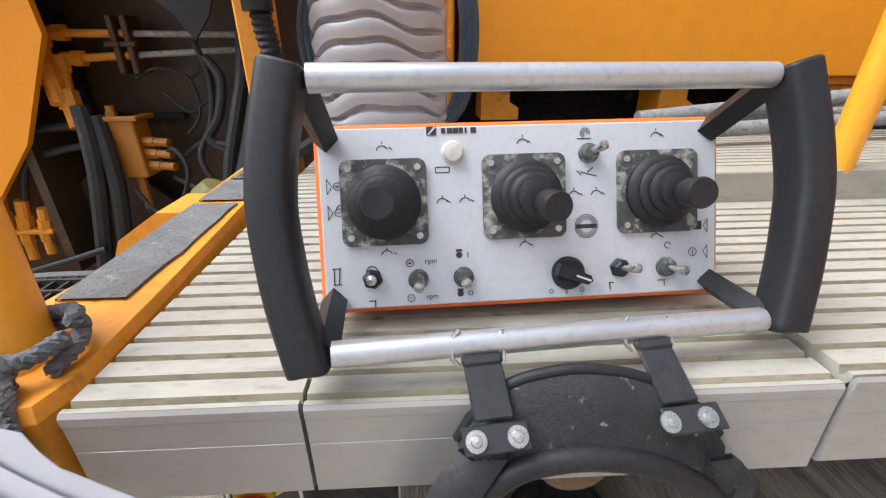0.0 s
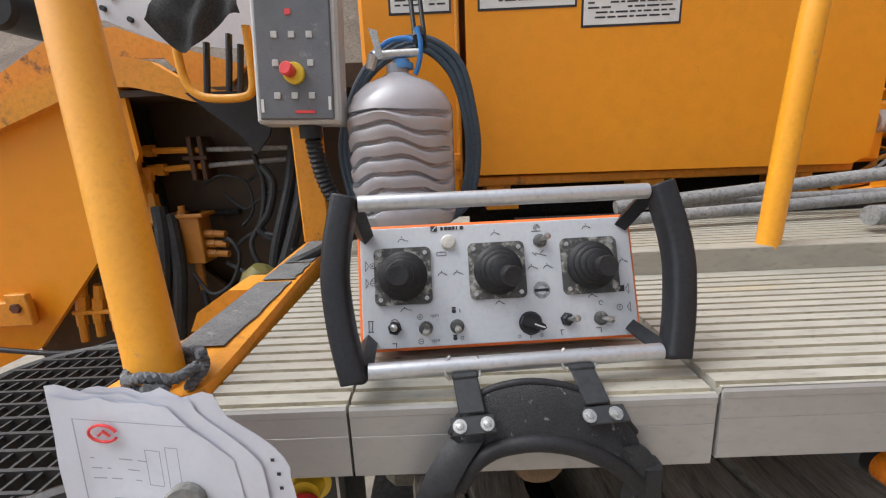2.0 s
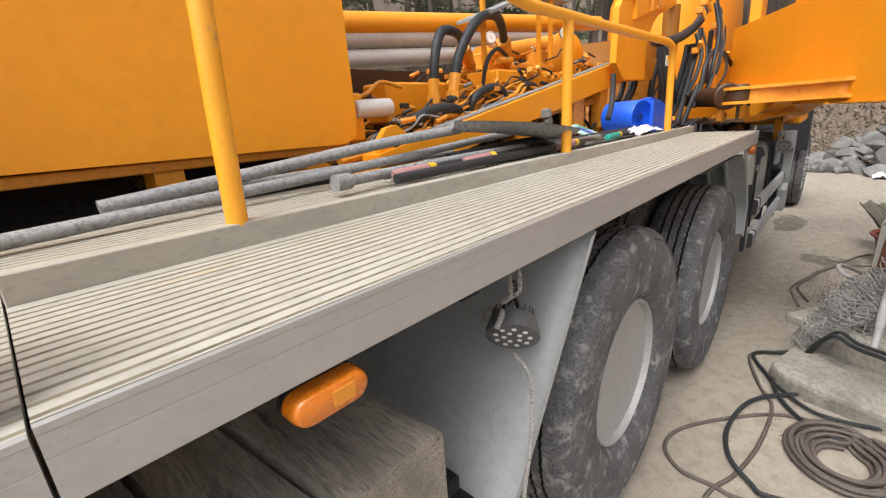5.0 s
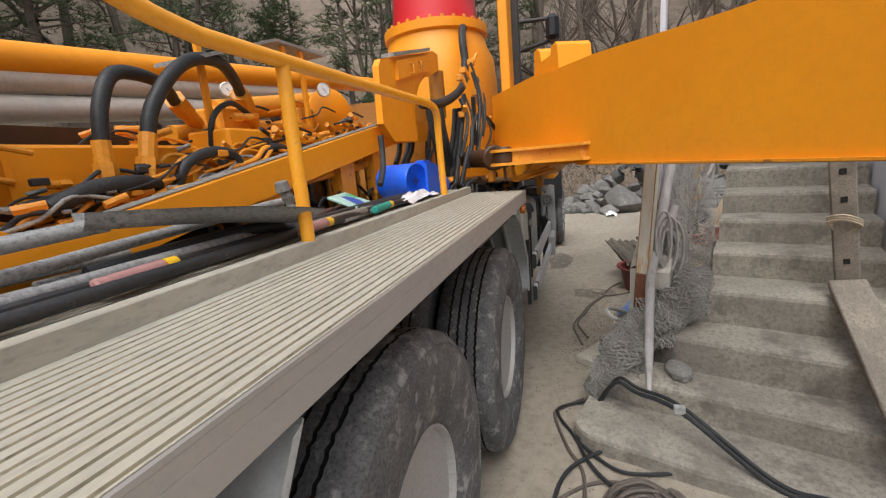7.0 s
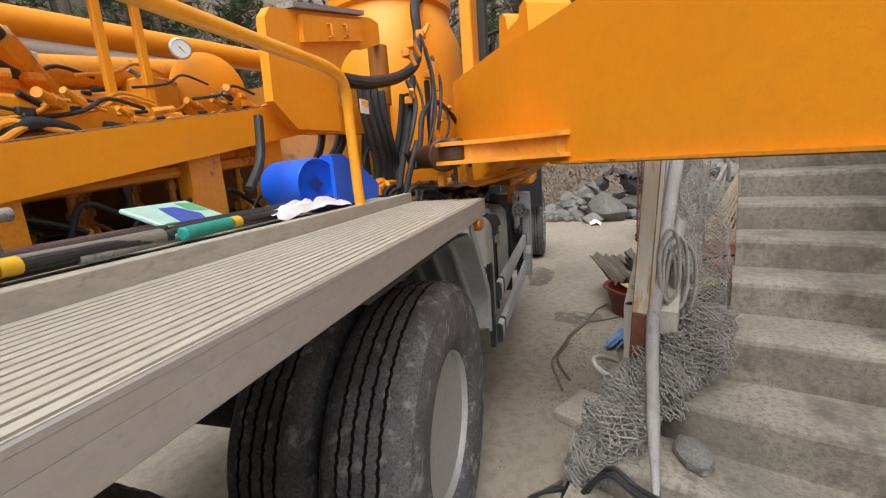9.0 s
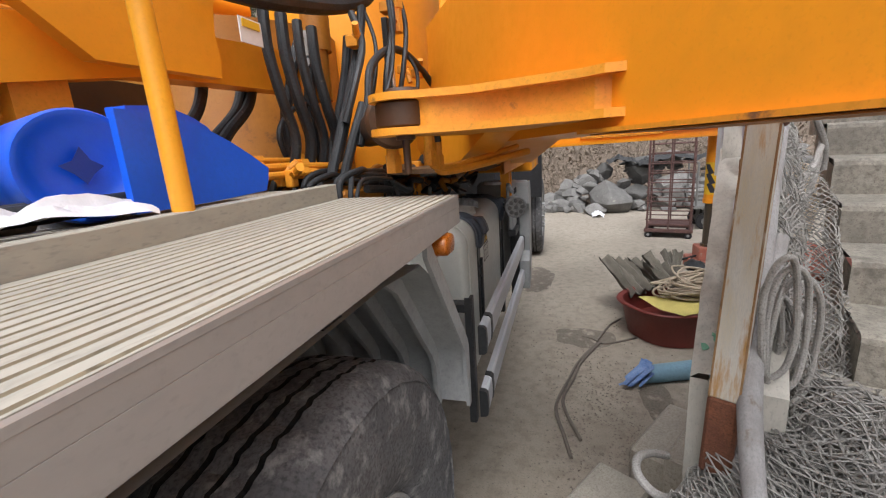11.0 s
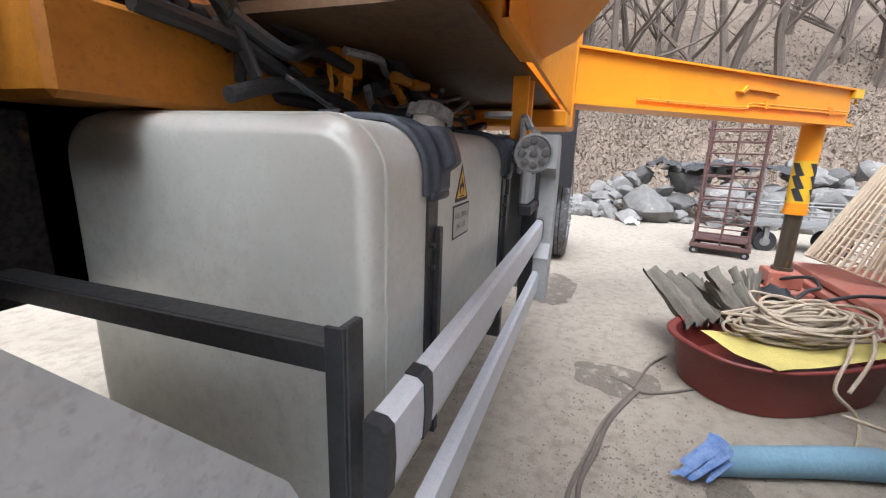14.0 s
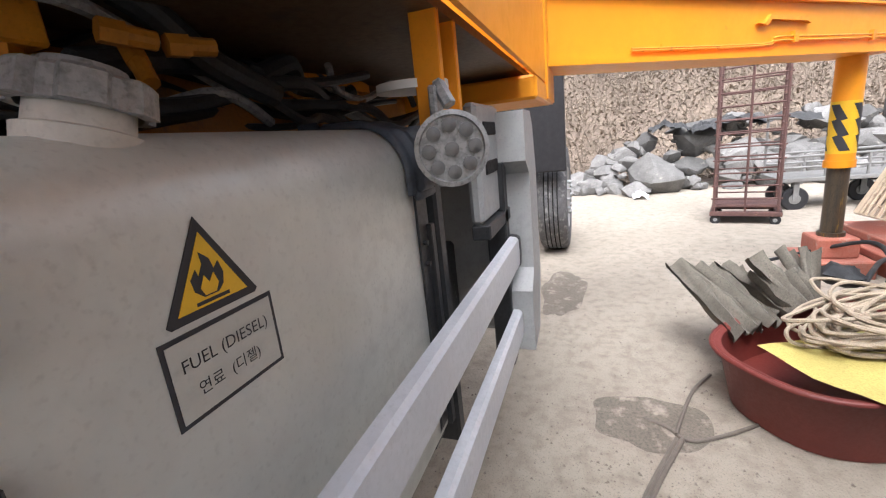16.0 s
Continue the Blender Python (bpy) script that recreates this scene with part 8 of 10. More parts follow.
# carrying frame
UA, UB = Vector((0.016, 0.066, 1.651)), Vector((0.333, 0.097, 1.648))
LA, LB = Vector((0.023, 0.008, 1.488)), Vector((0.333, 0.039, 1.482))
m = M()
m.cyl(UA, UB, 0.0088, 0.0088, 20)
part("upper_bar", m, TUBE, remote, "bare aluminium bar")
m = M()
m.cyl(LA, LB, 0.0088, 0.0088, 20)
part("lower_bar", m, TUBE, remote, "bare aluminium bar")
for a, b, sgn in ((LA, UA, -1), (LB, UB, 1)):
    m = M()
    out_ = BU * sgn
    up_ = (b - a).normalized()
    inn = up_.cross(out_).normalized()
    ctl = [(-0.0165, 0.0038), (-0.0145, 0.004), (-0.006, 0.006), (0.03, 0.013), (0.065, 0.017), (0.09, 0.018), (0.12, 0.015), (0.145, 0.010), (0.167, 0.005), (0.1725, 0.0035), (0.1742, 0.003)]
    line = spline([a + up_ * (t + (0.009 if sgn > 0 else 0.007)) + out_ * (o + 0.010) for t, o in ctl], 4)
    vs, fs, n = [], [], 24
    for i, p in enumerate(line):
        q = line[min(i + 1, len(line) - 1)] - line[max(i - 1, 0)]
        q.normalize()
        o2 = inn.cross(q).normalized()
        e_ = min(i, len(line) - 1 - i)
        k2 = (0.70, 0.82, 0.90, 0.95, 0.985)[e_] if e_ < 5 else 1.0
        for k in range(n):
            ang = 2 * math.pi * k / n
            ca, sa = math.cos(ang), math.sin(ang)
            vs.append(p + o2 * 0.0138 * k2 * math.copysign(abs(ca) ** 0.5, ca) + inn * 0.016 * k2 * math.copysign(abs(sa) ** 0.5, sa))
    for i in range(len(line) - 1):
        for k in range(n):
            fs.append((i * n + k, i * n + (k + 1) % n, (i + 1) * n + (k + 1) % n, (i + 1) * n + k))
    fs += [tuple(range(n)), tuple((len(line) - 1) * n + k for k in range(n))]
    m.add(vs, fs)
    part("grip", m, BLACK, remote, "curved black plastic grip", 50)
    s_in = 0.010 if sgn < 0 else BW - 0.010
    for corner, t in ((a, 0.012), (b, BH - 0.012)):
        m = M()
        p0, p1 = corner + out_ * 0.006, bp(s_in, t, -0.002)
        d = (p1 - p0).normalized()
        side = d.cross(BV).normalized()
        m.tube([p0, p1], 0.0105, 4)
        part("grip_stay", m, BLACK, remote)

# neck strap
strap = thing("neck_strap", (0.18, -0.02, 1.44), "black webbing neck strap clipped to the remote control", "strap")
arcp = spline([(0.104, -0.014, 1.420), (0.118, -0.012, 1.446), (0.139, -0.010, 1.463), (0.163, -0.009, 1.470), (0.188, -0.009, 1.472), (0.220, -0.009, 1.466), (0.250, -0.010, 1.452), (0.274, -0.011, 1.434), (0.291, -0.012, 1.412)], 3)
m = M()
rows_ = []
hub_ = Vector((0.196, 0, 1.372))
for i, p in enumerate(arcp):
    d = Vector(((hub_.x - p.x) * 0.14, 0, -0.075)).normalized() * (1.0 + 0.25 * math.sin(math.pi * i / (len(arcp) - 1)))
    rows_.append([(p.x - d.x * 0.002, p.y + 0.010, p.z - d.z * 0.002), (p.x, p.y, p.z), (p.x + d.x * 0.010, p.y - 0.006, p.z + d.z * 0.010), (p.x + d.x * 0.024, p.y - 0.012, p.z + d.z * 0.024), (p.x + d.x * 0.037, p.y - 0.018, p.z + d.z * 0.037)])
m.sheet(rows_)
m.sheet([[(p[0], p[1] + 0.006, p[2] - 0.003) for p in r] for r in rows_])
web = part("pad", m, WEB, strap, "woven black webbing pad", 60)
m = M()
m.tube([r[0] for r in rows_], 0.0042, 8)
m.tube([r[4] for r in rows_], 0.0085, 10)
part("padding_roll", m, RUBBER, strap, "smooth padded edge", 60)
L_ = [(0.122, -0.022, 1.430), (0.110, -0.030, 1.418), (0.097, -0.037, 1.400), (0.087, -0.042, 1.378), (0.078, -0.044, 1.34), (0.068, -0.040, 1.27), (0.060, -0.03, 1.15), (0.055, -0.02, 1.02)]
m = M()
ll = spline(L_, 5)
for off in (0.0,):
    m.sheet([[(p.x - 0.020, p.y + 0.002, p.z), (p.x - 0.012, p.y - 0.007, p.z), (p.x + 0.012, p.y - 0.007, p.z), (p.x + 0.020, p.y + 0.004, p.z)] for p in ll])
    m.sheet([[(p.x - 0.020, p.y + 0.002, p.z), (p.x, p.y + 0.008, p.z), (p.x + 0.020, p.y + 0.004, p.z)] for p in ll])
part("strap_tail", m, RUBBER, strap, "padded strap hanging down", 60)
R2 = [(0.278, -0.020, 1.420), (0.292, -0.020, 1.405), (0.298, -0.018, 1.375), (0.298, -0.012, 1.33), (0.292, -0.008, 1.25), (0.285, -0.01, 1.1)]
m = M()
rr_ = spline(R2, 5)
m.sheet([[(p.x - 0.026 * min(1, 0.35 + i * 0.09), p.y - 0.004, p.z), (p.x - 0.012, p.y - 0.010, p.z), (p.x + 0.006, p.y - 0.008, p.z), (p.x + 0.007, p.y - 0.004, p.z), (p.x - 0.010, p.y - 0.005, p.z), (p.x - 0.026 * min(1, 0.35 + i * 0.09), p.y - 0.004, p.z)] for i, p in enumerate(rr_)])
part("strap_tail", m, WEB, strap, "webbing strap hanging down", 60)
m = M()
m.box(0.289, 0.311, -0.030, -0.010, 1.350, 1.396, 0.004)
part("side_buckle", m, BLACK, strap)
for s0, top, bot in ((0, (0.119, 0.012, 1.480), (0.124, -0.016, 1.456)), (1, (0.240, 0.024, 1.477), (0.247, -0.008, 1.455))):
    t_, b_ = Vector(top), Vector(bot)
    d = (b_ - t_).normalized()
    u = Vector((1, 0.1, 0.0)).normalized()
    w = u.cross(d).normalized()
    if w.z < 0:
        w = -w
    m = M()
    mm = Matrix.Translation(t_) @ Matrix((u, d, w)).transposed().to_4x4()
    ln = (b_ - t_).length
    m.box(-0.0128, 0.0128, 0.004, ln + 0.004, 0.003, 0.006, 0.0012, mm)
    m.box(-0.0135, 0.0135, 0.0, 0.008, 0.002, 0.008, 0.002, mm)
    bk = part("buckle", m, BLACKST, strap, "scuffed black buckle clip")
    m = M()
    m.tube([mm @ Vector(p) for p in ((-0.015, 0.006, 0.002), (-0.019, 0.002, 0.005), (-0.019, -0.010, 0.008), (-0.012, -0.016, 0.010))], 0.0016, 6)
    m.tube([mm @ Vector(p) for p in ((0.015, 0.006, 0.002), (0.0165, -0.002, 0.004), (0.0165, -0.014, 0.009))], 0.0016, 6)
    pieces("wire_loop", m, CHROME, bk)
    m = M()
    o = b_ + d * 0.012 + w * 0.005
    mm2 = Matrix.Translation(o) @ Matrix((u, d, w)).transposed().to_4x4()
    m.box(-0.022 + 0.006 * s0, 0.020 + 0.004 * s0, -0.006, 0.011, -0.002, 0.0006, 0.0008, mm2)
    part("rivet_plate", m, BLACKST, bk)
    for dx in (-0.014, 0.012):
        m = M()
        p = mm2 @ Vector((dx, 0.003, 0.001))
        m.lathe(p, w, [(0.0, 0.0068), (0.0012, 0.0066), (0.0014, 0.0038), (0.0028, 0.003), (0.0032, 0.0)], 18)
        part("rivet", m, CHROME, bk)

# water jug hung on the panel
jug = thing("water_jug", (0.02, 0.70, 1.50), "milky plastic water jug hanging from black cord", "jug")
m = M()
prof = [(0.0, 0.0), (0.0, 0.098), (0.012, 0.120), (0.03, 0.126)]
z = 0.03
for k in range(7):
    prof += [(z + 0.006, 0.129), (z + 0.014, 0.1315), (z + 0.021, 0.128), (z + 0.025, 0.109), (z + 0.029, 0.108), (z + 0.033, 0.127)]
    z += 0.036
prof += [(z + 0.01, 0.124), (z + 0.035, 0.110), (z + 0.06, 0.082), (z + 0.075, 0.045), (z + 0.085, 0.026), (z + 0.105, 0.026), (z + 0.105, 0.0)]
n = 64
vs, fs = [], []
for hh, rr in prof:
    for k in range(n):
        a = 2 * math.pi * k / n
        ridged = smoothstep(-0.45, 0.15, math.cos(a - radians(238)))
        body = smoothstep(0.03, 0.06, hh) * (1 - smoothstep(0.25, 0.29, hh))
        r2 = lerp(0.127, rr, ridged) if 0.03 < hh < 0.285 else rr
        wv = body * (0.014 * math.sin(2.6 * a + 1.2 + hh * 7) + 0.004 * math.sin(7 * a + hh * 30))
        vs.append((0.008 + r2 * math.cos(a), 0.70 + r2 * math.sin(a), 1.508 + hh + wv))
for i in range(len(prof) - 1):
    for k in range(n):
        fs.append((i * n + k, i * n + (k + 1) % n, (i + 1) * n + (k + 1) % n, (i + 1) * n + k))
m.add(vs, fs)
part("bottle", m, CLEAR, jug, "ribbed milky plastic bottle", 50)
m = M()
m.lathe((0.018, 0.70, 1.885), (0, 0, 1), [(0.0, 0.028), (0.012, 0.028), (0.014, 0.02), (0.02, 0.02)], 20)
part("cap_ring", m, mat("light_blue_cap", (0.10, 0.30, 0.62), 0.4, fine=0.05, scale=20), jug, "light blue cap ring")
m = M()
m.cyl((-0.045, 0.685, 1.915), (0.065, 0.69, 1.918), 0.010, 0.010, 12)
m.cyl((0.018, 0.70, 1.90), (0.018, 0.70, 1.925), 0.014, 0.012, 12)
m.prism([(-0.035, 1.905), (-0.02, 1.905), (-0.032, 1.965), (-0.05, 1.97)], (0, 0.672, 0), (1, 0, 0), (0, 0, 1), (0, 1, 0), 0.004)
m.cyl((-0.045, 0.685, 1.915), (-0.055, 0.685, 1.885), 0.013, 0.010, 10)
part("tap", m, CHROME, jug, "small metal tap")
m = M()
m.tube(spline([(-0.05, 0.70, 1.92), (-0.01, 0.715, 1.95), (0.03, 0.715, 1.955), (0.055, 0.71, 1.945)], 5), 0.006, 8)
m.tube(spline([(0.058, 0.69, 1.97), (0.066, 0.685, 1.94), (0.062, 0.685, 1.90), (0.05, 0.69, 1.87)], 5), 0.006, 8)
part("blue_hose", m, mat("blue_tubing", (0.03, 0.20, 0.55), 0.4, fine=0.05, scale=20), jug, "blue tubing around the neck")
m = M()
for dx in (0.0, 0.022):
    pts = [(0.055 + dx, 0.70, 1.93)] + [(0.052 + dx - 0.012 * k, 0.72 + 0.04 * k, 1.96 + 0.15 * k) for k in range(1, 5)]
    m.tube(spline(pts, 5), 0.0055, 8)
m.ball((0.062, 0.70, 1.955), 0.016, 6, (1, 1, 1.3), 0.4, 3)
part("cord", m, HOSE, jug, "black braided cord")
for k, (o, r) in enumerate(((0.0, 0.0098), (0.012, 0.0098), (0.024, 0.0098))):
    m = M()
    m.tube(spline([(-0.12 - o, 0.78, 1.56), (-0.14 - o, 0.80, 1.72), (-0.09, 0.82, 1.88 + o), (0.04, 0.82, 1.955 + o), (0.13 + o, 0.82, 1.90 + o), (0.172 + o, 0.82, 1.78), (0.178 + o, 0.82, 1.66), (0.150 + o, 0.80, 1.55), (0.10, 0.78, 1.50), (0.02, 0.80, 1.49), (-0.06, 0.80, 1.50), (-0.11 - o, 0.78, 1.56)], 7), r, 10)
    single("coiled_hose", m, HOSE_B, "blue-grey rubber hose coiled behind the water jug", "hose", "coiled hoses")
m = M()
m.tube(spline([(-0.10, 0.72, 1.56), (-0.13, 0.66, 1.51), (-0.19, 0.60, 1.478), (-0.26, 0.55, 1.45), (-0.36, 0.60, 1.38)], 6), 0.012, 8)
single("power_cable", m, HOSE, "black cable trailing over the deck edge", "cable")

# papers taped on the post with a weight
doc = thing("paper_sheets", (-0.15, -0.06, 1.36), "crumpled printed white paper sheets hanging by the post", "paper")
def paper(s, t, lift=0.0):
    """A point on the hanging sheets: s across from the left edge, t downwards, in metres."""
    return Vector((-0.214 + s + 0.02 * t, -0.080 - 0.10 * t + 0.004 * math.sin(s * 38) * (0.4 + t * 4) - lift, 1.537 - 0.10 * s - t))


def torn_edge(t, k):
    return 0.112 + 0.052 * smoothstep(0.0, 0.06, t) + 0.014 * smoothstep(0.06, 0.16, t) + 0.003 * noise.noise(Vector((t * 90, k, 0))) - 0.012 * k


for k in range(3):
    m = M()
    rows_ = []
    for i in range(25):
        t = 0.004 * k + 0.21 * i / 24
        row = []
        for j in range(17):
            sx = (torn_edge(t, k) + 0.010 * (2 - k)) * j / 16 + 0.003 * k
            top = 0.006 * max(0.0, 1 - i / 3) * noise.noise(Vector((sx * 60, k, 4)))
            row.append(paper(sx, t + top, 0.0022 * k + 0.0016 * noise.noise(Vector((sx * 22, t * 22, k)))))
        rows_.append(row)
    m.sheet(rows_)
    m.sheet([[p + Vector((0, 0.0004, 0)) for p in r] for r in rows_])
    part("sheet", m, PAPER, doc, smooth=60)


def pbar(m, s0, t0, s1, t1, slant=0.0):
    m.add([paper(s0, t0, 0.0072), paper(s1, t0 + slant, 0.0072), paper(s1 + 0.0, t1 + slant, 0.0072), paper(s0, t1, 0.0072)], [(0, 1, 2, 3)])


rg = random.Random(5)
m = M()
pbar(m, 0.022, 0.022, 0.0230, 0.19)
pbar(m, 0.022, 0.022, 0.115, 0.0226)
for s0, t0, w, h in ((0.075, 0.045, 0.012, 0.030), (0.092, 0.041, 0.010, 0.040)):
    pbar(m, s0, t0, s0 + w, t0 + 0.0007)
    pbar(m, s0, t0 + h, s0 + w, t0 + h + 0.0007)
    pbar(m, s0, t0, s0 + 0.0007, t0 + h)
    pbar(m, s0 + w, t0, s0 + w + 0.0007, t0 + h)
for i in range(15):
    t = 0.046 + i * 0.0088
    sx = 0.030
    while sx < (0.070 if i < 5 else 0.115):
        w = rg.uniform(0.003, 0.012)
        if rg.random() < 0.6:
            pbar(m, sx, t, sx + w, t + 0.0010)
        sx += w + 0.004
part("print_line", m, mat("faint_print", (0.36, 0.36, 0.41), 0.7, fine=0, bump=0), doc, smooth=0)
m = M()
m.tube([paper(0.044 + 0.011 * math.cos(a), 0.034 + 0.007 * math.sin(a), 0.0075) for a in np.linspace(0.4, 6.0, 18)], 0.0012, 5)
part("stamp", m, REDINK, doc, "red round stamp")
m = M()
m.tube([paper(0.040, 0.036, 0.0075), paper(0.044, 0.032, 0.0075), paper(0.049, 0.036, 0.0075)], 0.0011, 5)
part("stamp_mark", m, REDINK, doc)
m = M()
for i in range(10):
    t = 0.052 + 0.0125 * i
    sx = torn_edge(t, 0) + 0.010
    m.add([paper(sx, t, 0.0012), paper(sx + 0.003, t, 0.0012), paper(sx + 0.003, t + 0.003, 0.0012), paper(sx, t + 0.003, 0.0012)], [(0, 1, 2, 3)])
part("punch_hole", m, INK, doc, "row of punched holes")
m = M()
wc = Vector((-0.108, -0.100, 1.441))
wd = Vector((0.22, -0.74, 0.30)).normalized()
m.lathe(wc, wd, [(-0.010, 0.0), (-0.010, 0.0140), (-0.007, 0.0158), (0.007, 0.0158), (0.010, 0.0140), (0.010, 0.0)], 28)
wt = single("magnet_weight", m, SILT, "round grey magnet with an eye bolt holding the papers", "magnet")
m = M()
m.cyl(wc + wd * 0.012, wc + wd * 0.018, 0.006, 0.006, 6)
m.cyl(wc + wd * 0.016, wc + wd * 0.034, 0.003, 0.003, 8)
m.tube([wc + wd * 0.03 + Vector((0.0, 0, 0)), wc + wd * 0.06 + Vector((-0.01, 0, -0.03)), wc + wd * 0.065 + Vector((-0.01, 0, -0.12))], 0.002, 6)
part("eye_bolt", m, CHROME, wt)


def twisted(m, pts, r, turns=14.0, k=9, strands=3):
    """Strands laid round a line."""
    ln = spline(pts, k)
    n = len(ln)
    for s in range(strands):
        out = []
        for i, p in enumerate(ln):
            d = (ln[min(i + 1, n - 1)] - ln[max(i - 1, 0)]).normalized()
            a = d.orthogonal().normalized()
            if abs(d.z) < 0.95:
                a = d.cross(Vector((0, 0, 1))).normalized()
            b = d.cross(a)
            th = 2 * math.pi * (turns * i / n + s / strands)
            out.append(p + (a * math.cos(th) + b * math.sin(th)) * r * 0.55)
        m.tube(out, r * 0.62, 6)


m = M()
loop = [(-0.207 + 0.036 * math.cos(a), 0.045 + 0.036 * math.sin(a), 1.472 + 0.006 * math.sin(2 * a)) for a in np.linspace(-0.5, 5.2, 9)]
twisted(m, loop, 0.0058, 12)
loop2 = [(-0.207 + 0.036 * math.cos(a), 0.045 + 0.036 * math.sin(a), 1.486 + 0.005 * math.sin(3 * a)) for a in np.linspace(0.3, 6.2, 9)]
twisted(m, loop2, 0.0058, 12)
twisted(m, [(-0.195, 0.010, 1.48), (-0.182, -0.004, 1.465), (-0.172, -0.018, 1.43), (-0.150, -0.03, 1.38), (-0.125, -0.05, 1.32), (-0.10, -0.06, 1.24)], 0.0075, 14)
m.ball((-0.197, 0.008, 1.476), 0.013, 6, (1, 1, 0.9), 0.5, 4)
single("mooring_rope", m, mat("blue_grey_rope", (0.16, 0.17, 0.18), 0.9, col2=(0.11, 0.115, 0.12), scale=30, stain=(0.30, 0.29, 0.26), amount=0.3, stain_scale=60, fine=0.2, bump=0.5, bump_scale=400), "dirty grey rope knotted round the post foot", "rope")

# old timbers stowed under the deck
for i, (x0, x1, z1, y0) in enumerate(((-0.02, 0.075, 1.10, 0.09), (0.08, 0.185, 1.11, 0.10), (0.30, 0.395, 1.12, 0.05), (0.40, 0.555, 1.115, 0.03), (0.56, 0.78, 1.12, 0.045))):
    m = M()
    rows_ = []
    n = 12
    sec = [(0, 0), (0.0, 0.9), (0.04, 1.0), (0.5, 1.0), (0.96, 1.0), (1.0, 0.9), (1.0, 0.0)]
    for k in range(n + 1):
        y = lerp(y0, 0.70, k / n)
        sh_ = 0.22 * (0.70 - y) * 0.5
        rows_.append([(lerp(x0, x1, a) + sh_ + 0.002 * noise.noise(Vector((y * 9, a * 5, i))), y + 0.008 * noise.noise(Vector((a * 9, b * 9, i))) * (k == 0), lerp(z1 - 0.20, z1, b) + 0.003 * noise.noise(Vector((y * 12, a * 7, i + 5)))) for a, b in sec])
    m.sheet(rows_)
    m.add(rows_[0], [tuple(range(len(sec)))])
    single("timber_block", m, WOOD_Y, "weathered grey timber block stowed under the deck", "timber", "stowed timbers", smooth=30)
m = M()
m.box(-0.10, 0.95, 0.10, 0.72, 0.86, 0.90, 0.005)
single("timber_tray", m, DARK, "dark steel tray carrying the stowed timbers", "tray")
m = M()
m.lathe((0.232, 0.10, 1.06), (0, -0.15, 1), [(0.0, 0.060), (0.11, 0.066), (0.112, 0.060), (0.02, 0.052), (0.02, 0.0)], 26)
single("pipe_socket", m, DARK, "dark steel pipe socket among the timbers", "pipe socket")
m = M()
m.box(-0.03, 0.30, 0.30, 0.62, 1.06, 1.20, 0.02)
single("folded_sack", m, CANVAS, "brown folded sack stowed under the deck", "sack")
m = M()
m.tube([(0.455, 0.055, 1.20), (0.452, 0.05, 1.14), (0.448, 0.05, 1.09)], 0.0055, 8)
m.tube([(0.452, 0.05, 1.07), (0.452, 0.05, 1.10)], 0.021, 12)
single("lashing_hook", m, RAIL, "small orange lashing hook hanging under the deck", "hook")

# LED work lamp hung on the mudguard by a rope
wl = thing("led_work_lamp", (1.105, 0.03, 1.19), "round grey LED work lamp hanging by a rope", "lamp")
c = Vector((1.110, 0.060, 1.198))
d = Vector((-0.70, -0.42, -0.56)).normalized()
m = M()
m.lathe(c, d, [(-0.035, 0.035), (-0.03, 0.052), (0.0, 0.060), (0.012, 0.060), (0.014, 0.054)], 30)
part("housing", m, LAMPG, wl, "grey finned lamp housing")
m = M()
u = d.orthogonal().normalized()
v = d.cross(u)
for k in range(20):
    a = 2 * math.pi * k / 20
    p = c - d * 0.03 + (u * math.cos(a) + v * math.sin(a)) * 0.046
    m.cyl(p, p - d * 0.022, 0.003, 0.003, 4)
pieces("cooling_fin", m, LAMPG, wl)
m = M()
m.lathe(c, d, [(0.0, 0.053), (0.012, 0.053), (0.0135, 0.045), (0.014, 0.0)], 30)
part("lens", m, MILKY, wl, "clear lens over small LEDs")
m = M()
for r_, n_ in ((0.038, 9), (0.019, 5)):
    for k in range(n_):
        a = 2 * math.pi * k / n_
        p = c + d * 0.013 + (u * math.cos(a) + v * math.sin(a)) * r_
        m.lathe(p, d, [(0.0, 0.006), (0.0022, 0.0055), (0.003, 0.002)], 8)
pieces("led", m, WHITE_P, wl)
m = M()
m.tube(spline([c - d * 0.02 + u * 0.05, c - d * 0.045 + Vector((0.0, 0, 0.05)), c - d * 0.05 + Vector((0.0, 0.0, 0.075)), c - d * 0.045 + Vector((0.02, 0, 0.05)), c - d * 0.02 - u * 0.05], 5), 0.006, 8)
part("bail", m, BLACK, wl)
m = M()
twisted(m, [c + Vector((-0.01, 0.02, 0.07)), (1.09, 0.05, 1.30), (1.095, 0.06, 1.365)], 0.006, 8)
twisted(m, [c + Vector((0.01, 0.02, 0.07)), (1.125, 0.05, 1.30), (1.13, 0.06, 1.365)], 0.006, 8)
twisted(m, [c + Vector((-0.01, 0.02, 0.05)), c + Vector((-0.04, 0.0, 0.055)), c + Vector((-0.065, -0.005, 0.04))], 0.006, 4)
part("rope_sling", m, ROPE_W, wl, "grey rope sling")
m = M()
twisted(m, [c + Vector((0.0, 0.0, -0.055)), (1.10, 0.01, 1.10), (1.07, -0.01, 0.98), (1.03, -0.015, 0.84), (1.045, -0.01, 0.70), (1.04, 0.0, 0.4)], 0.005, 40, 12)
part("rope_tail", m, ROPE_W, wl, "grey twisted rope tail")

# ---- tools and clutter on the upper deck ----
def pole(name, pts, r, mt, label, cat, group=""):
    m = M()
    m.tube(spline(pts, 5), r, 12)
    return single(name, m, mt, label, cat, group)


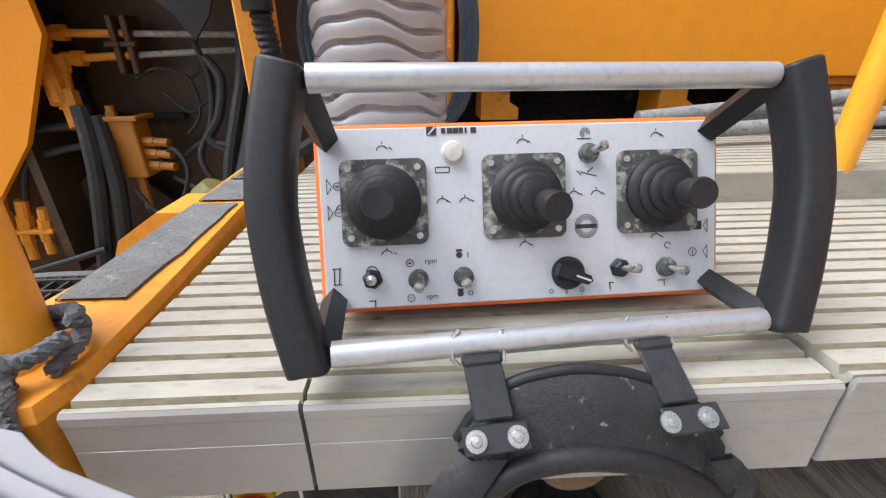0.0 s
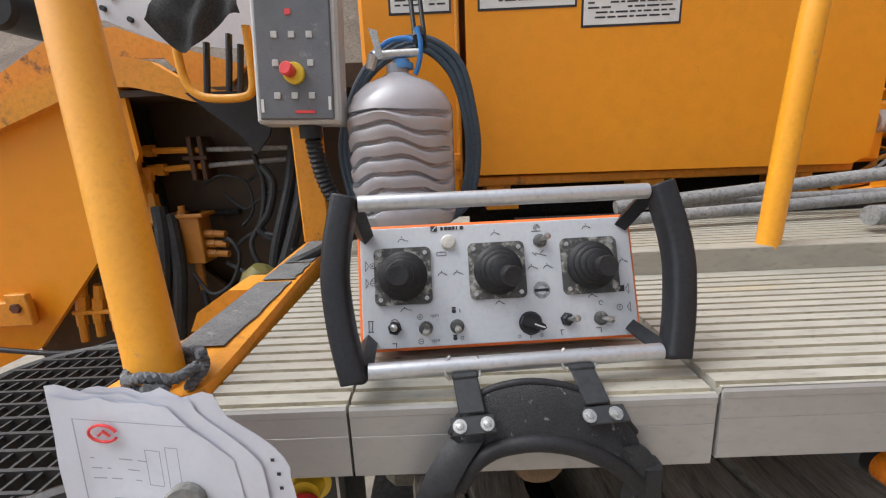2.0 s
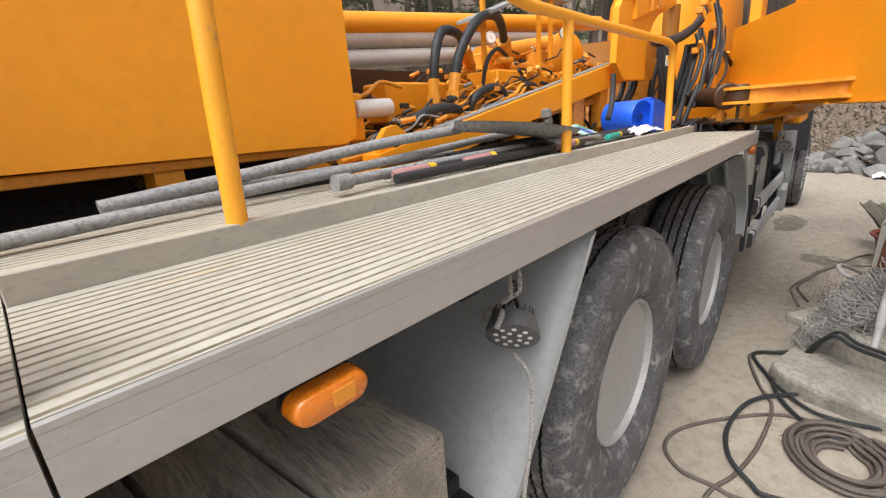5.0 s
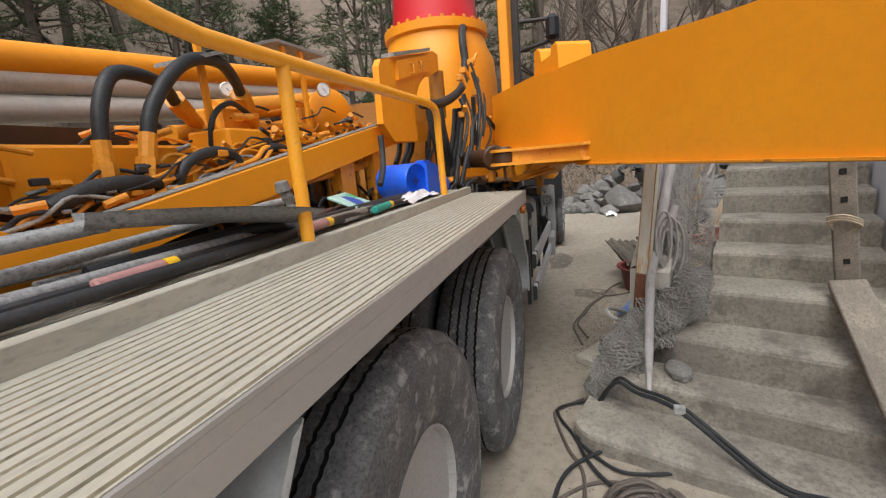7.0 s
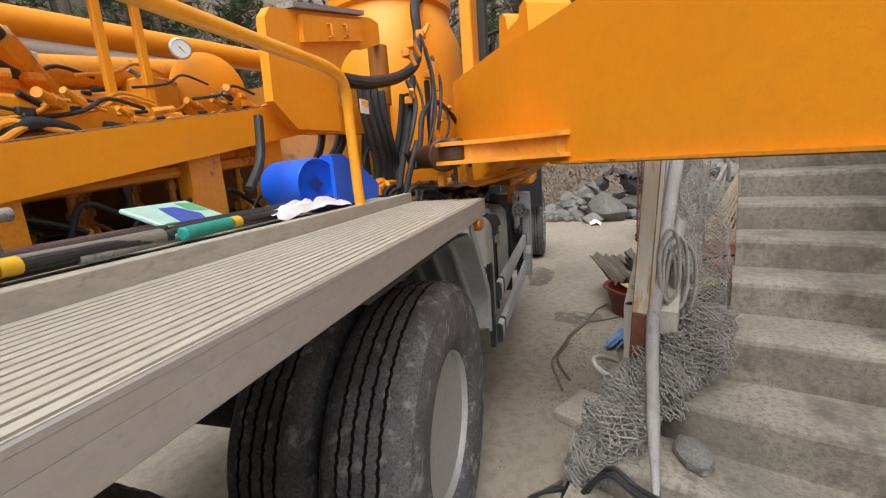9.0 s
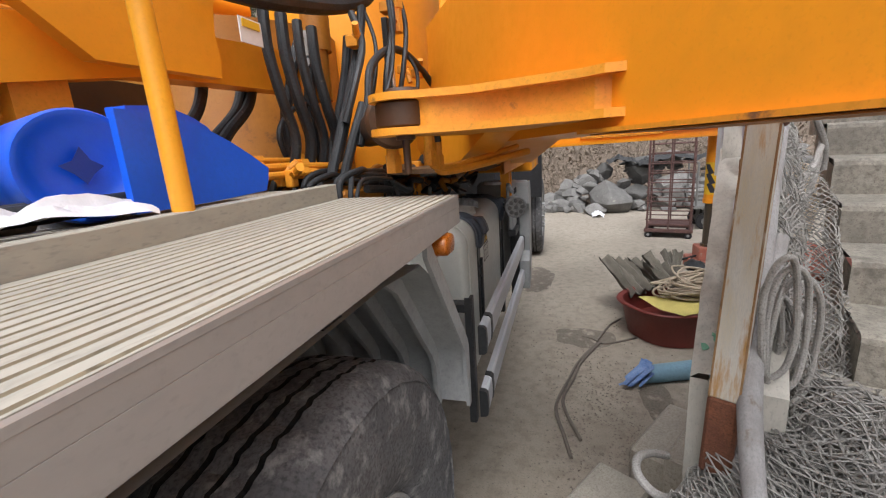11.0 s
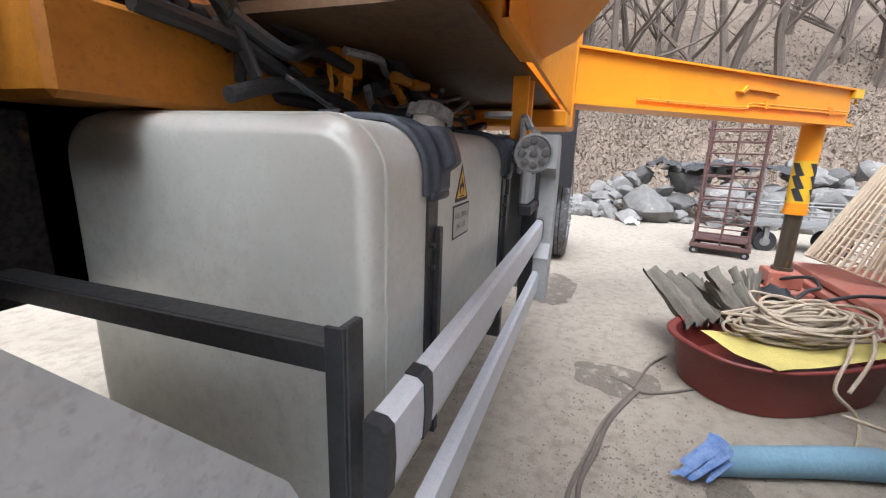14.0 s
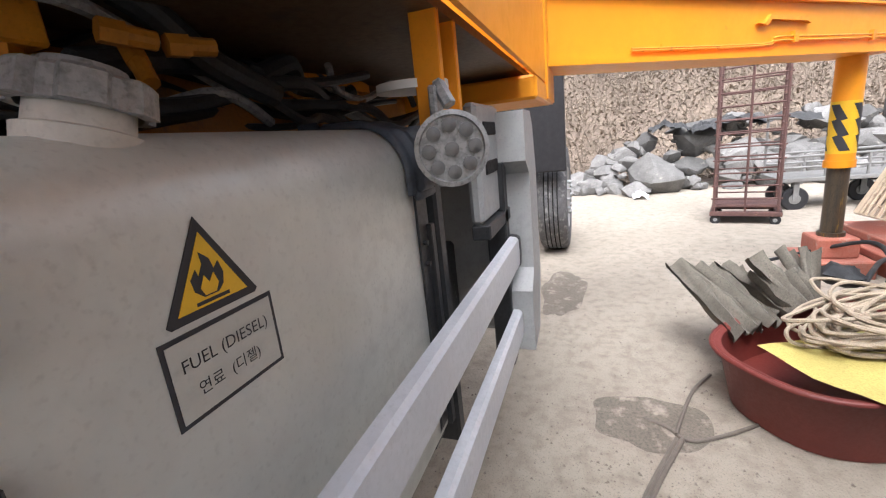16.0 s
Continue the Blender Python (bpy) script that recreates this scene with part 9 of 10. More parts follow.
pole("steel_pipe", [(0.30, 0.58, 1.512), (1.2, 0.66, 1.540), (1.9, 0.70, 1.575), (2.35, 0.70, 1.60)], 0.0145, STEELP, "long grey steel pipe lying on the upper deck", "pipe", "deck pipes")
pole("steel_pipe", [(1.0, 0.50, 1.527), (1.55, 0.53, 1.532), (2.2, 0.55, 1.535)], 0.0145, STEELP, "grey steel pipe lying on the upper deck", "pipe", "deck pipes")
pole("steel_pipe", [(0.7, 0.74, 1.528), (1.3, 0.78, 1.53), (1.75, 0.78, 1.53)], 0.014, STEELP, "short dull steel pipe under the cabinet", "pipe", "deck pipes")
m = M()
m.tube([(0.985, 0.49, 1.528), (1.03, 0.493, 1.528)], 0.021, 14)
single("pipe_coupling", m, STEELP, "grey pipe coupling on the pipe end", "coupling")
pole("suction_hose", [(1.55, 0.62, 1.525), (1.8, 0.58, 1.54), (1.98, 0.53, 1.548), (2.06, 0.48, 1.535), (2.05, 0.45, 1.522)], 0.02, HOSE, "curved dark grey rubber hose", "hose")
pole("black_bar", [(1.15, 0.45, 1.517), (1.7, 0.455, 1.52), (2.5, 0.47, 1.52)], 0.014, BLACKST, "black steel bar lying along the kerb", "bar", "loose bars")
pole("black_bar", [(2.0, 0.56, 1.517), (2.6, 0.58, 1.524), (3.1, 0.52, 1.532)], 0.014, BLACKST, "black pole lying on the deck", "bar", "loose bars")
for i, (x, y, a, ln) in enumerate(((1.2, 0.56, 0.05, 0.9), (1.5, 0.70, -0.04, 0.8), (1.9, 0.64, 0.09, 0.9), (2.3, 0.46, 0.03, 0.7), (2.5, 0.62, -0.06, 0.8), (2.2, 0.50, 0.02, 0.9), (1.75, 0.49, 0.04, 0.7))):
    pole("loose_rod", [(x, y, 1.513), (x + ln * 0.5, y + a * 0.5, 1.516), (x + ln, y + a, 1.515)], 0.010 + 0.003 * (i % 3), STEELP if i % 2 else RUSTP, "thin cement-caked rod among the deck tools", "rod", "loose rods")
for x0, x1, y, mt, lab in ((1.47, 1.62, 0.478, PINK, "tool with a dull pink rubber grip"), (2.02, 2.18, 0.44, PINK, "tool with a faded pink rubber grip"), (2.50, 2.66, 0.435, TEAL, "tool with a teal plastic grip"), (1.16, 1.30, 0.468, PINK, "worn tool with a pink grip")):
    t = thing("hand_tool", (x0, y, 1.503), lab, "hand tool", "hand tools")
    m = M()
    m.cyl((x0, y, 1.524), (x1, y + 0.012, 1.526), 0.016, 0.016, 12, 0.004)
    part("grip", m, mt, t)
    m = M()
    m.cyl((x1, y + 0.012, 1.526), (x1 + 0.03, y + 0.014, 1.526), 0.0155, 0.0155, 12)
    part("band", m, STRIPE_Y, t)
    m = M()
    m.cyl((x1 + 0.03, y + 0.014, 1.526), (x1 + 0.5, y + 0.05, 1.523), 0.011, 0.011, 10)
    part("shaft", m, BLACKST, t)
shovel = thing("shovel", (1.9, 0.66, 1.51), "cement-caked shovel with a pale bent blade", "shovel")
m = M()
rows_ = []
for i in range(7):
    t = i / 6
    x = lerp(1.55, 2.02, t)
    w = 0.02 + 0.11 * min(1, t * 1.8) * (1.0 if t < 0.85 else 0.9)
    rows_.append([(x, 0.60 - 0.14 * t + w * s, 1.585 + 0.035 * (1 - t) + 0.035 * s * s - 0.03 * t * t) for s in np.linspace(-1, 1, 7)])
m.sheet(rows_)
m.sheet([[(p[0], p[1], p[2] - 0.003) for p in r] for r in rows_])
part("blade", m, STEELP, shovel, "bent grey steel blade", 60)
m = M()
m.tube(spline([(1.60, 0.60, 1.625), (1.3, 0.68, 1.60), (0.9, 0.72, 1.56), (0.55, 0.72, 1.53)], 5), 0.017, 12)
part("shaft", m, STEELP, shovel)
m = M()
m.tube(spline([(2.13, 0.53, 1.500), (2.128, 0.532, 1.55), (2.12, 0.535, 1.60), (2.108, 0.54, 1.655)], 5), [0.016 + 0.004 * math.sin(1.7 * i) for i in range(16)], 9)
m.cyl((2.106, 0.54, 1.64), (2.100, 0.543, 1.675), 0.024, 0.020, 10, 0.004)
single("cement_brush", m, SILT, "small cement-caked brush standing on the deck", "brush")
m = M()
for k in range(4):
    x = 2.20 + 0.026 * k
    m.tube(spline([(x, 0.62 + 0.004 * k, 1.502), (x - 0.006, 0.625, 1.54), (x - 0.012 + 0.004 * (k % 2), 0.635, 1.582 - 0.008 * (k % 2))], 5), 0.0125, 8)
single("cement_float", m, SILT, "cement-caked fluted scraper standing on the deck", "scraper")
m = M()
m.box(1.36, 1.52, 0.55, 0.72, 1.505, 1.515, 0.003)
single("steel_plate", m, STEELP, "small grey steel plate lying on the deck", "plate")
m = M()
m.cyl((1.42, 0.97, 1.80 - 0.08), (1.60, 0.97, 1.80 - 0.075), 0.035, 0.035, 16, 0.006)
single("grey_canister", m, PIPE_W, "pale grey canister wedged beside the pump tray", "canister")
# colourful packet
pk = thing("picture_packet", (2.70, 0.64, 1.51), "flat colourful plastic packet with a blue and green print", "packet")
pm = Matrix.Translation((2.70, 0.64, 1.545)) @ Matrix.Rotation(radians(14), 4, "Z") @ Matrix.Rotation(radians(24), 4, "X")
m = M()
m.box(-0.13, 0.13, -0.085, 0.085, -0.006, 0.006, 0.003, pm)
part("packet", m, mat("pale_green_film", (0.42, 0.68, 0.60), 0.35, fine=0.05, scale=20), pk)
m = M()
m.prism([(-0.07, -0.04), (0.02, -0.06), (0.06, -0.01), (0.03, 0.05), (-0.03, 0.055), (-0.05, 0.01)], pm @ Vector((0, 0, 0.0065)), pm.to_3x3() @ Vector((1, 0, 0)), pm.to_3x3() @ Vector((0, 1, 0)), pm.to_3x3() @ Vector((0, 0, 1)), 0.0006)
part("blue_print", m, mat("blue_print", (0.04, 0.10, 0.45), 0.4, fine=0.04, bump=0), pk)
m = M()
m.prism([(0.05, 0.02), (0.12, 0.0), (0.12, 0.06), (0.06, 0.07)], pm @ Vector((0, 0, 0.0065)), pm.to_3x3() @ Vector((1, 0, 0)), pm.to_3x3() @ Vector((0, 1, 0)), pm.to_3x3() @ Vector((0, 0, 1)), 0.0006)
m.prism([(-0.12, -0.07), (-0.06, -0.075), (-0.08, -0.03), (-0.12, -0.03)], pm @ Vector((0, 0, 0.0065)), pm.to_3x3() @ Vector((1, 0, 0)), pm.to_3x3() @ Vector((0, 1, 0)), pm.to_3x3() @ Vector((0, 0, 1)), 0.0006)
pieces("green_print", m, mat("green_print", (0.10, 0.42, 0.20), 0.4, fine=0.04, bump=0), pk)
# blue flat hose roll
br = thing("blue_hose_roll", (3.15, 0.58, 1.505), "bright blue flat plastic hose roll with a folded end", "hose roll")
c = Vector((3.22, 0.58, 1.595))
ax = Vector((-0.30, -0.95, 0)).normalized()
m = M()
m.lathe(c, ax, [(-0.16, 0.085), (-0.155, 0.098), (0.06, 0.10), (0.07, 0.096), (0.068, 0.088), (0.055, 0.080), (0.045, 0.05), (0.04, 0.0)], 36)
part("roll", m, BLUE, br, smooth=50)
m = M()
u = Vector((ax.y, -ax.x, 0))
m.prism([(-0.03, 0.0), (-0.012, 0.012), (0.0, 0.035), (0.014, 0.012), (0.035, 0.004), (0.014, -0.012), (0.0, -0.03), (-0.014, -0.012)], c + ax * 0.058, u, Vector((0, 0, 1)), ax, 0.002)
part("roll_core", m, mat("dark_blue_hollow", (0.006, 0.03, 0.22), 0.5, fine=0.05, scale=20), br)
m = M()
out = [(0.02, 0.094), (0.10, 0.092), (0.16, 0.082), (0.22, 0.062), (0.28, 0.036), (0.34, 0.004), (0.395, -0.030), (0.388, -0.060), (0.375, -0.086), (0.20, -0.092), (0.02, -0.092)]
m.prism(out, (3.21, 0.462, 1.597), (1, -0.02, 0), (0, 0, 1), (0, 1, 0), 0.016)
m.prism([(0.06, 0.112), (0.12, 0.117), (0.18, 0.114), (0.23, 0.100), (0.27, 0.082), (0.30, 0.055), (0.25, -0.05), (0.06, -0.09)], (3.22, 0.49, 1.59), (1, 0.1, 0), (0, 0, 1), (0, 1, 0), 0.05)
part("flat_end", m, BLUE, br)


def crumple(o, sx, sy, h, seed, n=16):
    """A thin sheet lying crumpled in folds."""
    m = M()
    rows_ = []
    for i in range(n + 1):
        row = []
        for j in range(n + 1):
            s, t = i / n * 2 - 1, j / n * 2 - 1
            k = max(0.0, 1 - (s * s + t * t) * 0.5)
            z = h * k ** 0.7 * (0.65 + 0.7 * noise.noise(Vector((s * 2.6, t * 2.6, seed))) + 0.25 * abs(noise.noise(Vector((s * 7, t * 7, seed)))))
            w = 1 + 0.22 * noise.noise(Vector((s * 2, t * 2, seed + 9)))
            row.append((o[0] + s * sx * w, o[1] + t * sy * w, o[2] + max(z, 0.001)))
        rows_.append(row)
    return m.sheet(rows_)


single("plastic_bag", crumple((3.02, 0.455, 1.505), 0.20, 0.06, 0.05, 2), BAG, "crumpled thin white plastic bag on the deck", "plastic bag", "plastic bags", smooth=25)
single("plastic_bag", crumple((3.42, 0.52, 1.503), 0.14, 0.05, 0.03, 6), BAG, "flat white plastic bag beside the blue roll", "plastic bag", "plastic bags", smooth=25)
single("plastic_bag", crumple((12.03, -0.99, 0.005), 0.15, 0.12, 0.13, 4), BAG, "small white plastic bag lying on the yard", "plastic bag", "plastic bags", smooth=25)
pole("tool_rod", [(2.55, 0.53, 1.52), (2.8, 0.50, 1.525), (3.25, 0.50, 1.53)], 0.016, HOSE, "black rod lying beside the plastic bag", "rod")
pole("wooden_stick", [(2.10, 0.49, 1.52), (2.3, 0.48, 1.522), (2.48, 0.47, 1.524)], 0.018, WOOD_G, "short grey wooden stick on the deck", "stick")

# ---- beside the stairs ----
def board_post(name, a, b, w, d, mt, label, cat, u=(0.9, -0.44, 0), c=0.006):
    a, b = Vector(a), Vector(b)
    ax = (b - a).normalized()
    u = Vector(u)
    u = (u - ax * ax.dot(u)).normalized()
    v = ax.cross(u)
    m = M()
    mm = Matrix.Translation(a) @ Matrix((u, v, ax)).transposed().to_4x4()
    m.box(-w / 2, w / 2, -d / 2, d / 2, 0, (b - a).length, c, mm)
    return m, mm


# rendered parapet beside the stairs, its top sloping up with them
PU, PN = Vector((0.951, -0.309, 0)), Vector((-0.309, -0.951, 0))
PO = Vector((3.894, -0.644, 0))


def par(s, n, z):
    p = PO + PU * s + PN * n
    return (p.x, p.y, z)


pw = thing("stair_parapet", (4.2, -0.85, 0.0), "grey rendered parapet wall with a sloping top", "parapet", kind="structure")
m = M()
lo, hi, k = [], [], 14
for i in range(k + 1):
    t = i / k
    w = 0.006 * noise.noise(Vector((t * 9, 0, 2)))
    lo.append((par(0.20 * t - 0.012, 0.07 * t, -0.02), par(lerp(0.0, 0.50, t), 0.04 * t + w, lerp(0.45, 0.80, t)), par(lerp(0.0, 0.86, t), w + 0.012 * t, lerp(0.90, 1.515, t))))
    hi.append((par(lerp(0.0, 0.86, t), w + 0.012 * t, lerp(0.90, 1.515, t)), par(lerp(0.004, 0.864, t), w + 0.02 + 0.012 * t, lerp(0.915, 1.53, t)), par(lerp(0.004, 0.864, t), 0.10, lerp(0.918, 1.533, t)), par(lerp(0.004, 0.864, t), 0.15, lerp(0.90, 1.515, t)), par(lerp(0.004, 0.6, t), 0.15, -0.02)))
m.sheet(lo).sheet(hi)
m.sheet([[lo[0][0], lo[0][1], lo[0][2]], [par(0, 0.15, -0.02), par(0, 0.15, 0.45), par(0, 0.15, 0.90)]])
m.prism([(0.76, 1.36), (0.98, 1.40), (1.0, 2.2), (0.95, 1.9), (0.80, 1.50)], par(0, 0.02, 0), PU, (0, 0, 1), PN, 0.13)
m.prism([(0.02, -0.02), (0.24, -0.02), (0.98, 1.40), (0.80, 1.45), (0.02, 0.88)], par(0, 0.13, 0), PU, (0, 0, 1), PN, 0.10)
part("parapet", m, PLASTER, pw, "", 40)
m = M()
m.prism([(0.94, 1.40), (1.02, 1.40), (1.02, 3.0), (0.94, 3.0)], par(0, -0.004, 0), PU, (0, 0, 1), PN, 0.036)
part("white_return", m, WHITEWALL, pw, "bluish white wall edge")
m = M()
rg = random.Random(8)
for i in range(7):
    s, n = rg.uniform(0.02, 0.12), rg.uniform(0.025, 0.085)
    z = 0.9175 + s * 0.715 / 1.0
    r = rg.uniform(0.006, 0.016)
    m.prism([(r * math.cos(a) * rg.uniform(0.5, 1.2), r * math.sin(a) * rg.uniform(0.5, 1.2)) for a in np.linspace(0, 5.6, 8)], par(s, n, z), Vector((PU.x, PU.y, 0.715)).normalized(), PN, Vector((-0.54, 0.18, 0.82)), 0.0012)
part("paint_smear", m, GREENP, pw, "green paint smears")

sr = thing("stair_railing", (4.1, -0.75, 1.0), "lilac painted steel stair railing with rusty joints", "railing")
m = M()
m.prism([(0.10, 1.055), (1.6, 1.84), (1.6, 1.865), (0.10, 1.08)], par(0, 0.072, 0), PU, (0, 0, 1), PN, 0.05)
part("base_rail", m, LILAC, sr, "lilac painted base rail")
for i in range(9):
    s = 0.18 + 0.132 * i
    z = 1.10 + s * 0.523
    c0 = Vector(par(s, 0.098, 0))
    mm = Matrix.Translation(c0) @ Matrix((PU, PN, Vector((0, 0, 1)))).transposed().to_4x4()
    m = M()
    m.box(-0.021, 0.021, -0.016, 0.016, z + 0.012, z + 0.66, 0.003, mm)
    bl = part("baluster", m, LILAC, sr)
    m = M()
    m.box(-0.023, 0.023, -0.018, 0.018, z - 0.03, z + 0.012, 0.004, mm)
    part("rusted_base", m, RUST, bl, "rusted baluster foot")
m = M()
m.prism([(0.03, 1.66), (1.7, 2.53), (1.7, 2.60), (0.03, 1.73)], par(0, 0.065, 0), PU, (0, 0, 1), PN, 0.07)
part("handrail", m, LILAC, sr, "lilac painted box handrail")
rp = thing("box_post", (3.815, -0.704, 0.66), "cream painted steel box post with rust streaks and a rusted foot", "post")
m, mm = board_post("", (3.836, -0.718, 0.88), (3.924, -0.776, 1.60), 0.072, 0.072, PALE, "", "", c=0.004)
part("shaft", m, PALE, rp)
m = M()
for dx in (-0.0368, 0.0318):
    for dy in (-0.0368, 0.0318):
        m.box(dx, dx + 0.005, dy, dy + 0.005, 0.0, 0.72, 0.0, mm)
pieces("rust_streak", m, STREAK, rp, "yellowish rust streak along the corner")
m, mm = board_post("", (3.815, -0.704, 0.66), (3.836, -0.718, 0.882), 0.075, 0.076, RUST, "", "", c=0.008)
part("rusted_foot", m, RUST, rp, "flaking rusted foot")
m, mm = board_post("", (3.924, -0.776, 1.598), (3.945, -0.79, 1.72), 0.088, 0.092, RUST, "", "")
part("cap", m, RUST, rp)


def rough_pole(pts, r, mt, label, seed):
    ln = spline(pts, 8)
    m = M()
    m.tube(ln, [r * min(1.0, 0.3 + 0.14 * i) * (0.72 + 0.55 * min(1.0, 1.6 * i / len(ln)) + 0.14 * noise.noise(Vector((i * 0.35, seed, 0)))) for i in range(len(ln))], 12)
    return single("wooden_pole", m, mt, label, "pole", "leaning poles")


rough_pole([(3.20, -0.675, 0.37), (3.50, -0.71, 0.60), (3.80, -0.76, 0.90), (4.08, -0.86, 1.25), (4.3, -0.95, 1.6)], 0.026, DRIFT, "bleached wooden pole leaning on the post", 1)
rough_pole([(3.68, -0.70, 0.50), (3.86, -0.76, 0.75), (4.05, -0.86, 1.0), (4.2, -0.95, 1.25)], 0.024, DRIFT, "thin bleached wooden pole leaning on the post", 2)
rough_pole([(4.80, -1.09, 1.10), (4.82, -1.11, 1.45), (4.84, -1.13, 2.19)], 0.034, WOOD_G, "brown wooden stake tied with rope", 3)

# rope lashed round the poles
m = M()
for k in range(6):
    o = Vector((3.87 + 0.024 * k, -0.835 - 0.030 * (k % 3), 0))
    top, low, w = 1.27 - 0.035 * k, 0.92 - 0.05 * (k % 4), 0.045 + 0.012 * (k % 3)
    m.tube(spline([(o.x + 0.3 * w * math.cos(a) + 0.01 * math.sin(3 * a + k), o.y - w * math.cos(a), lerp(low, top, 0.5 + 0.5 * math.sin(a))) for a in np.linspace(-1.5, 4.6, 11)], 5), 0.0085, 9)
single("lashing_rope", m, ROPE_W, "grey-white rope lashed round the poles", "rope", "white ropes")
m = M()
m.tube(spline([(4.62, -1.11, 1.35), (4.69, -1.20, 1.37), (4.76, -1.28, 1.42), (4.86, -1.35, 1.53)], 8), 0.0125, 10)
m.tube(spline([(4.86, -1.35, 1.50), (4.81, -1.30, 1.30), (4.72, -1.21, 1.18), (4.64, -1.12, 1.16), (4.60, -1.08, 1.22)], 8), 0.0125, 10)
m.tube(spline([(4.70, -1.12, 1.70), (4.74, -1.16, 1.62), (4.70, -1.14, 1.52), (4.66, -1.12, 1.44)], 8), 0.0125, 10)
m.tube(spline([(4.79, -1.28, 1.62), (4.84, -1.35, 1.50), (4.87, -1.37, 1.40)], 8), 0.0125, 10)
single("stake_rope", m, ROPE_W, "grey-white rope hanging in loops from the stake", "rope", "white ropes")
m = M()
m.tube(spline([(3.98, -0.62, 0.56), (3.93, -0.56, 0.60), (3.86, -0.51, 0.63), (3.79, -0.50, 0.63), (3.76, -0.54, 0.60), (3.80, -0.60, 0.56), (3.90, -0.66, 0.53)], 8), 0.0125, 10)
m.tube(spline([(3.90, -0.66, 0.53), (3.96, -0.71, 0.55), (4.02, -0.77, 0.58)], 8), 0.0125, 10)
single("rope_loop", m, ROPE_W, "loop of grey-white rope on the ground", "rope", "white ropes")


# fishing net heaped over the step ends
def net_sheet(m, grid, r, seed):
    """Knotted mesh strands over a surface given as a function of (s, t)."""
    n1, n2, fn = grid
    rg = random.Random(seed)
    for fam in (1, -1):
        for i in range(-n2, n1 + n2):
            pts = []
            for j in range(n2 * 2 + 1):
                s = (i + fam * j * 0.5) / n1
                t = j / (2 * n2)
                if -0.001 <= s <= 1.001:
                    p = Vector(fn(min(max(s, 0), 1), t))
                    q = noise.noise_vector(p * 13 + Vector((seed, 0, fam))) * 0.017 + noise.noise_vector(p * 45 + Vector((0, seed, fam * 3))) * 0.006 + Vector((rg.gauss(0, 0.0012), rg.gauss(0, 0.0012), rg.gauss(0, 0.0012)))
                    pts.append(p + q)
                else:
                    if len(pts) > 1:
                        m.tube(pts, r, 3, cap=False)
                    pts = []
            if len(pts) > 1:
                m.tube(pts, r, 4, cap=False)


def hang(s, t):
    a = lerp(4.98, 4.26, t) + 0.05 * s
    b = lerp(lerp(-0.43, -0.36, t), lerp(-0.32, -0.09, t ** 0.8), s)
    z = lerp(1.62, 0.74, t)
    k = 0.05 * noise.noise(Vector((s * 4, t * 5, 3)))
    return st(a + k, b + 0.020 * math.sin(s * 11 + t * 9), z + 0.03 * noise.noise(Vector((s * 4, t * 3, 8))))


LINE = spline([(3.98, -1.04, 0.82), (3.80, -0.93, 0.70), (3.74, -0.80, 0.60), (3.68, -0.66, 0.50), (3.58, -0.56, 0.39), (3.57, -0.47, 0.25), (3.56, -0.42, 0.14)], 8)


def mound(radius, seed):
    def fn(s, t):
        i = s * (len(LINE) - 1)
        j = min(int(i), len(LINE) - 2)
        c = Vector(LINE[j]).lerp(Vector(LINE[j + 1]), i - j)
        d = (Vector(LINE[j + 1]) - Vector(LINE[j])).normalized()
        u = d.cross(Vector((0, 0, 1))).normalized()
        v = u.cross(d)
        a = 2 * math.pi * t
        w = radius * (0.80 + 0.7 * noise.noise(Vector((s * 7, math.cos(a), math.sin(a) + seed))) + 0.35 * noise.noise(Vector((s * 22, 2 * math.cos(a), 2 * math.sin(a) + seed))))
        w *= 0.45 + 0.75 * math.sin(math.pi * min(1.0, 0.12 + s * 0.85)) ** 0.6
        p = c + u * (math.cos(a) * w * 1.1) + v * (math.sin(a) * w * 0.8)
        return (p.x, p.y, p.z + 0.02)
    return fn


m = M()
net_sheet(m, (14, 46, hang), 0.0023, 1)
net_sheet(m, (12, 36, lambda s, t: tuple(Vector(hang(s, 0.25 + 0.75 * t)) + Vector((0.03, 0.02, -0.02)))), 0.0023, 7)


def drape(s, t):
    u = lerp(0.12, 0.95, t)
    return par(u, lerp(0.13, 0.28, s), 0.94 + 0.70 * u - 0.10 * s * s + 0.03 * noise.noise(Vector((s * 5, t * 9, 2))))


net_sheet(m, (11, 44, drape), 0.0024, 13)
net_sheet(m, (10, 38, lambda s, t: tuple(Vector(drape(s, t)) + Vector((0.0, 0.0, 0.022)))), 0.0024, 17)
for layer, rad in enumerate((0.120, 0.116, 0.110, 0.104, 0.096, 0.086)):
    net_sheet(m, (50 - 3 * layer, 16, mound(rad, 2 + 3 * layer)), 0.0027, 2 + layer)
single("fishing_net", m, NET, "grey fishing net heaped and hung beside the stairs", "net", kind="stuff", smooth=0)

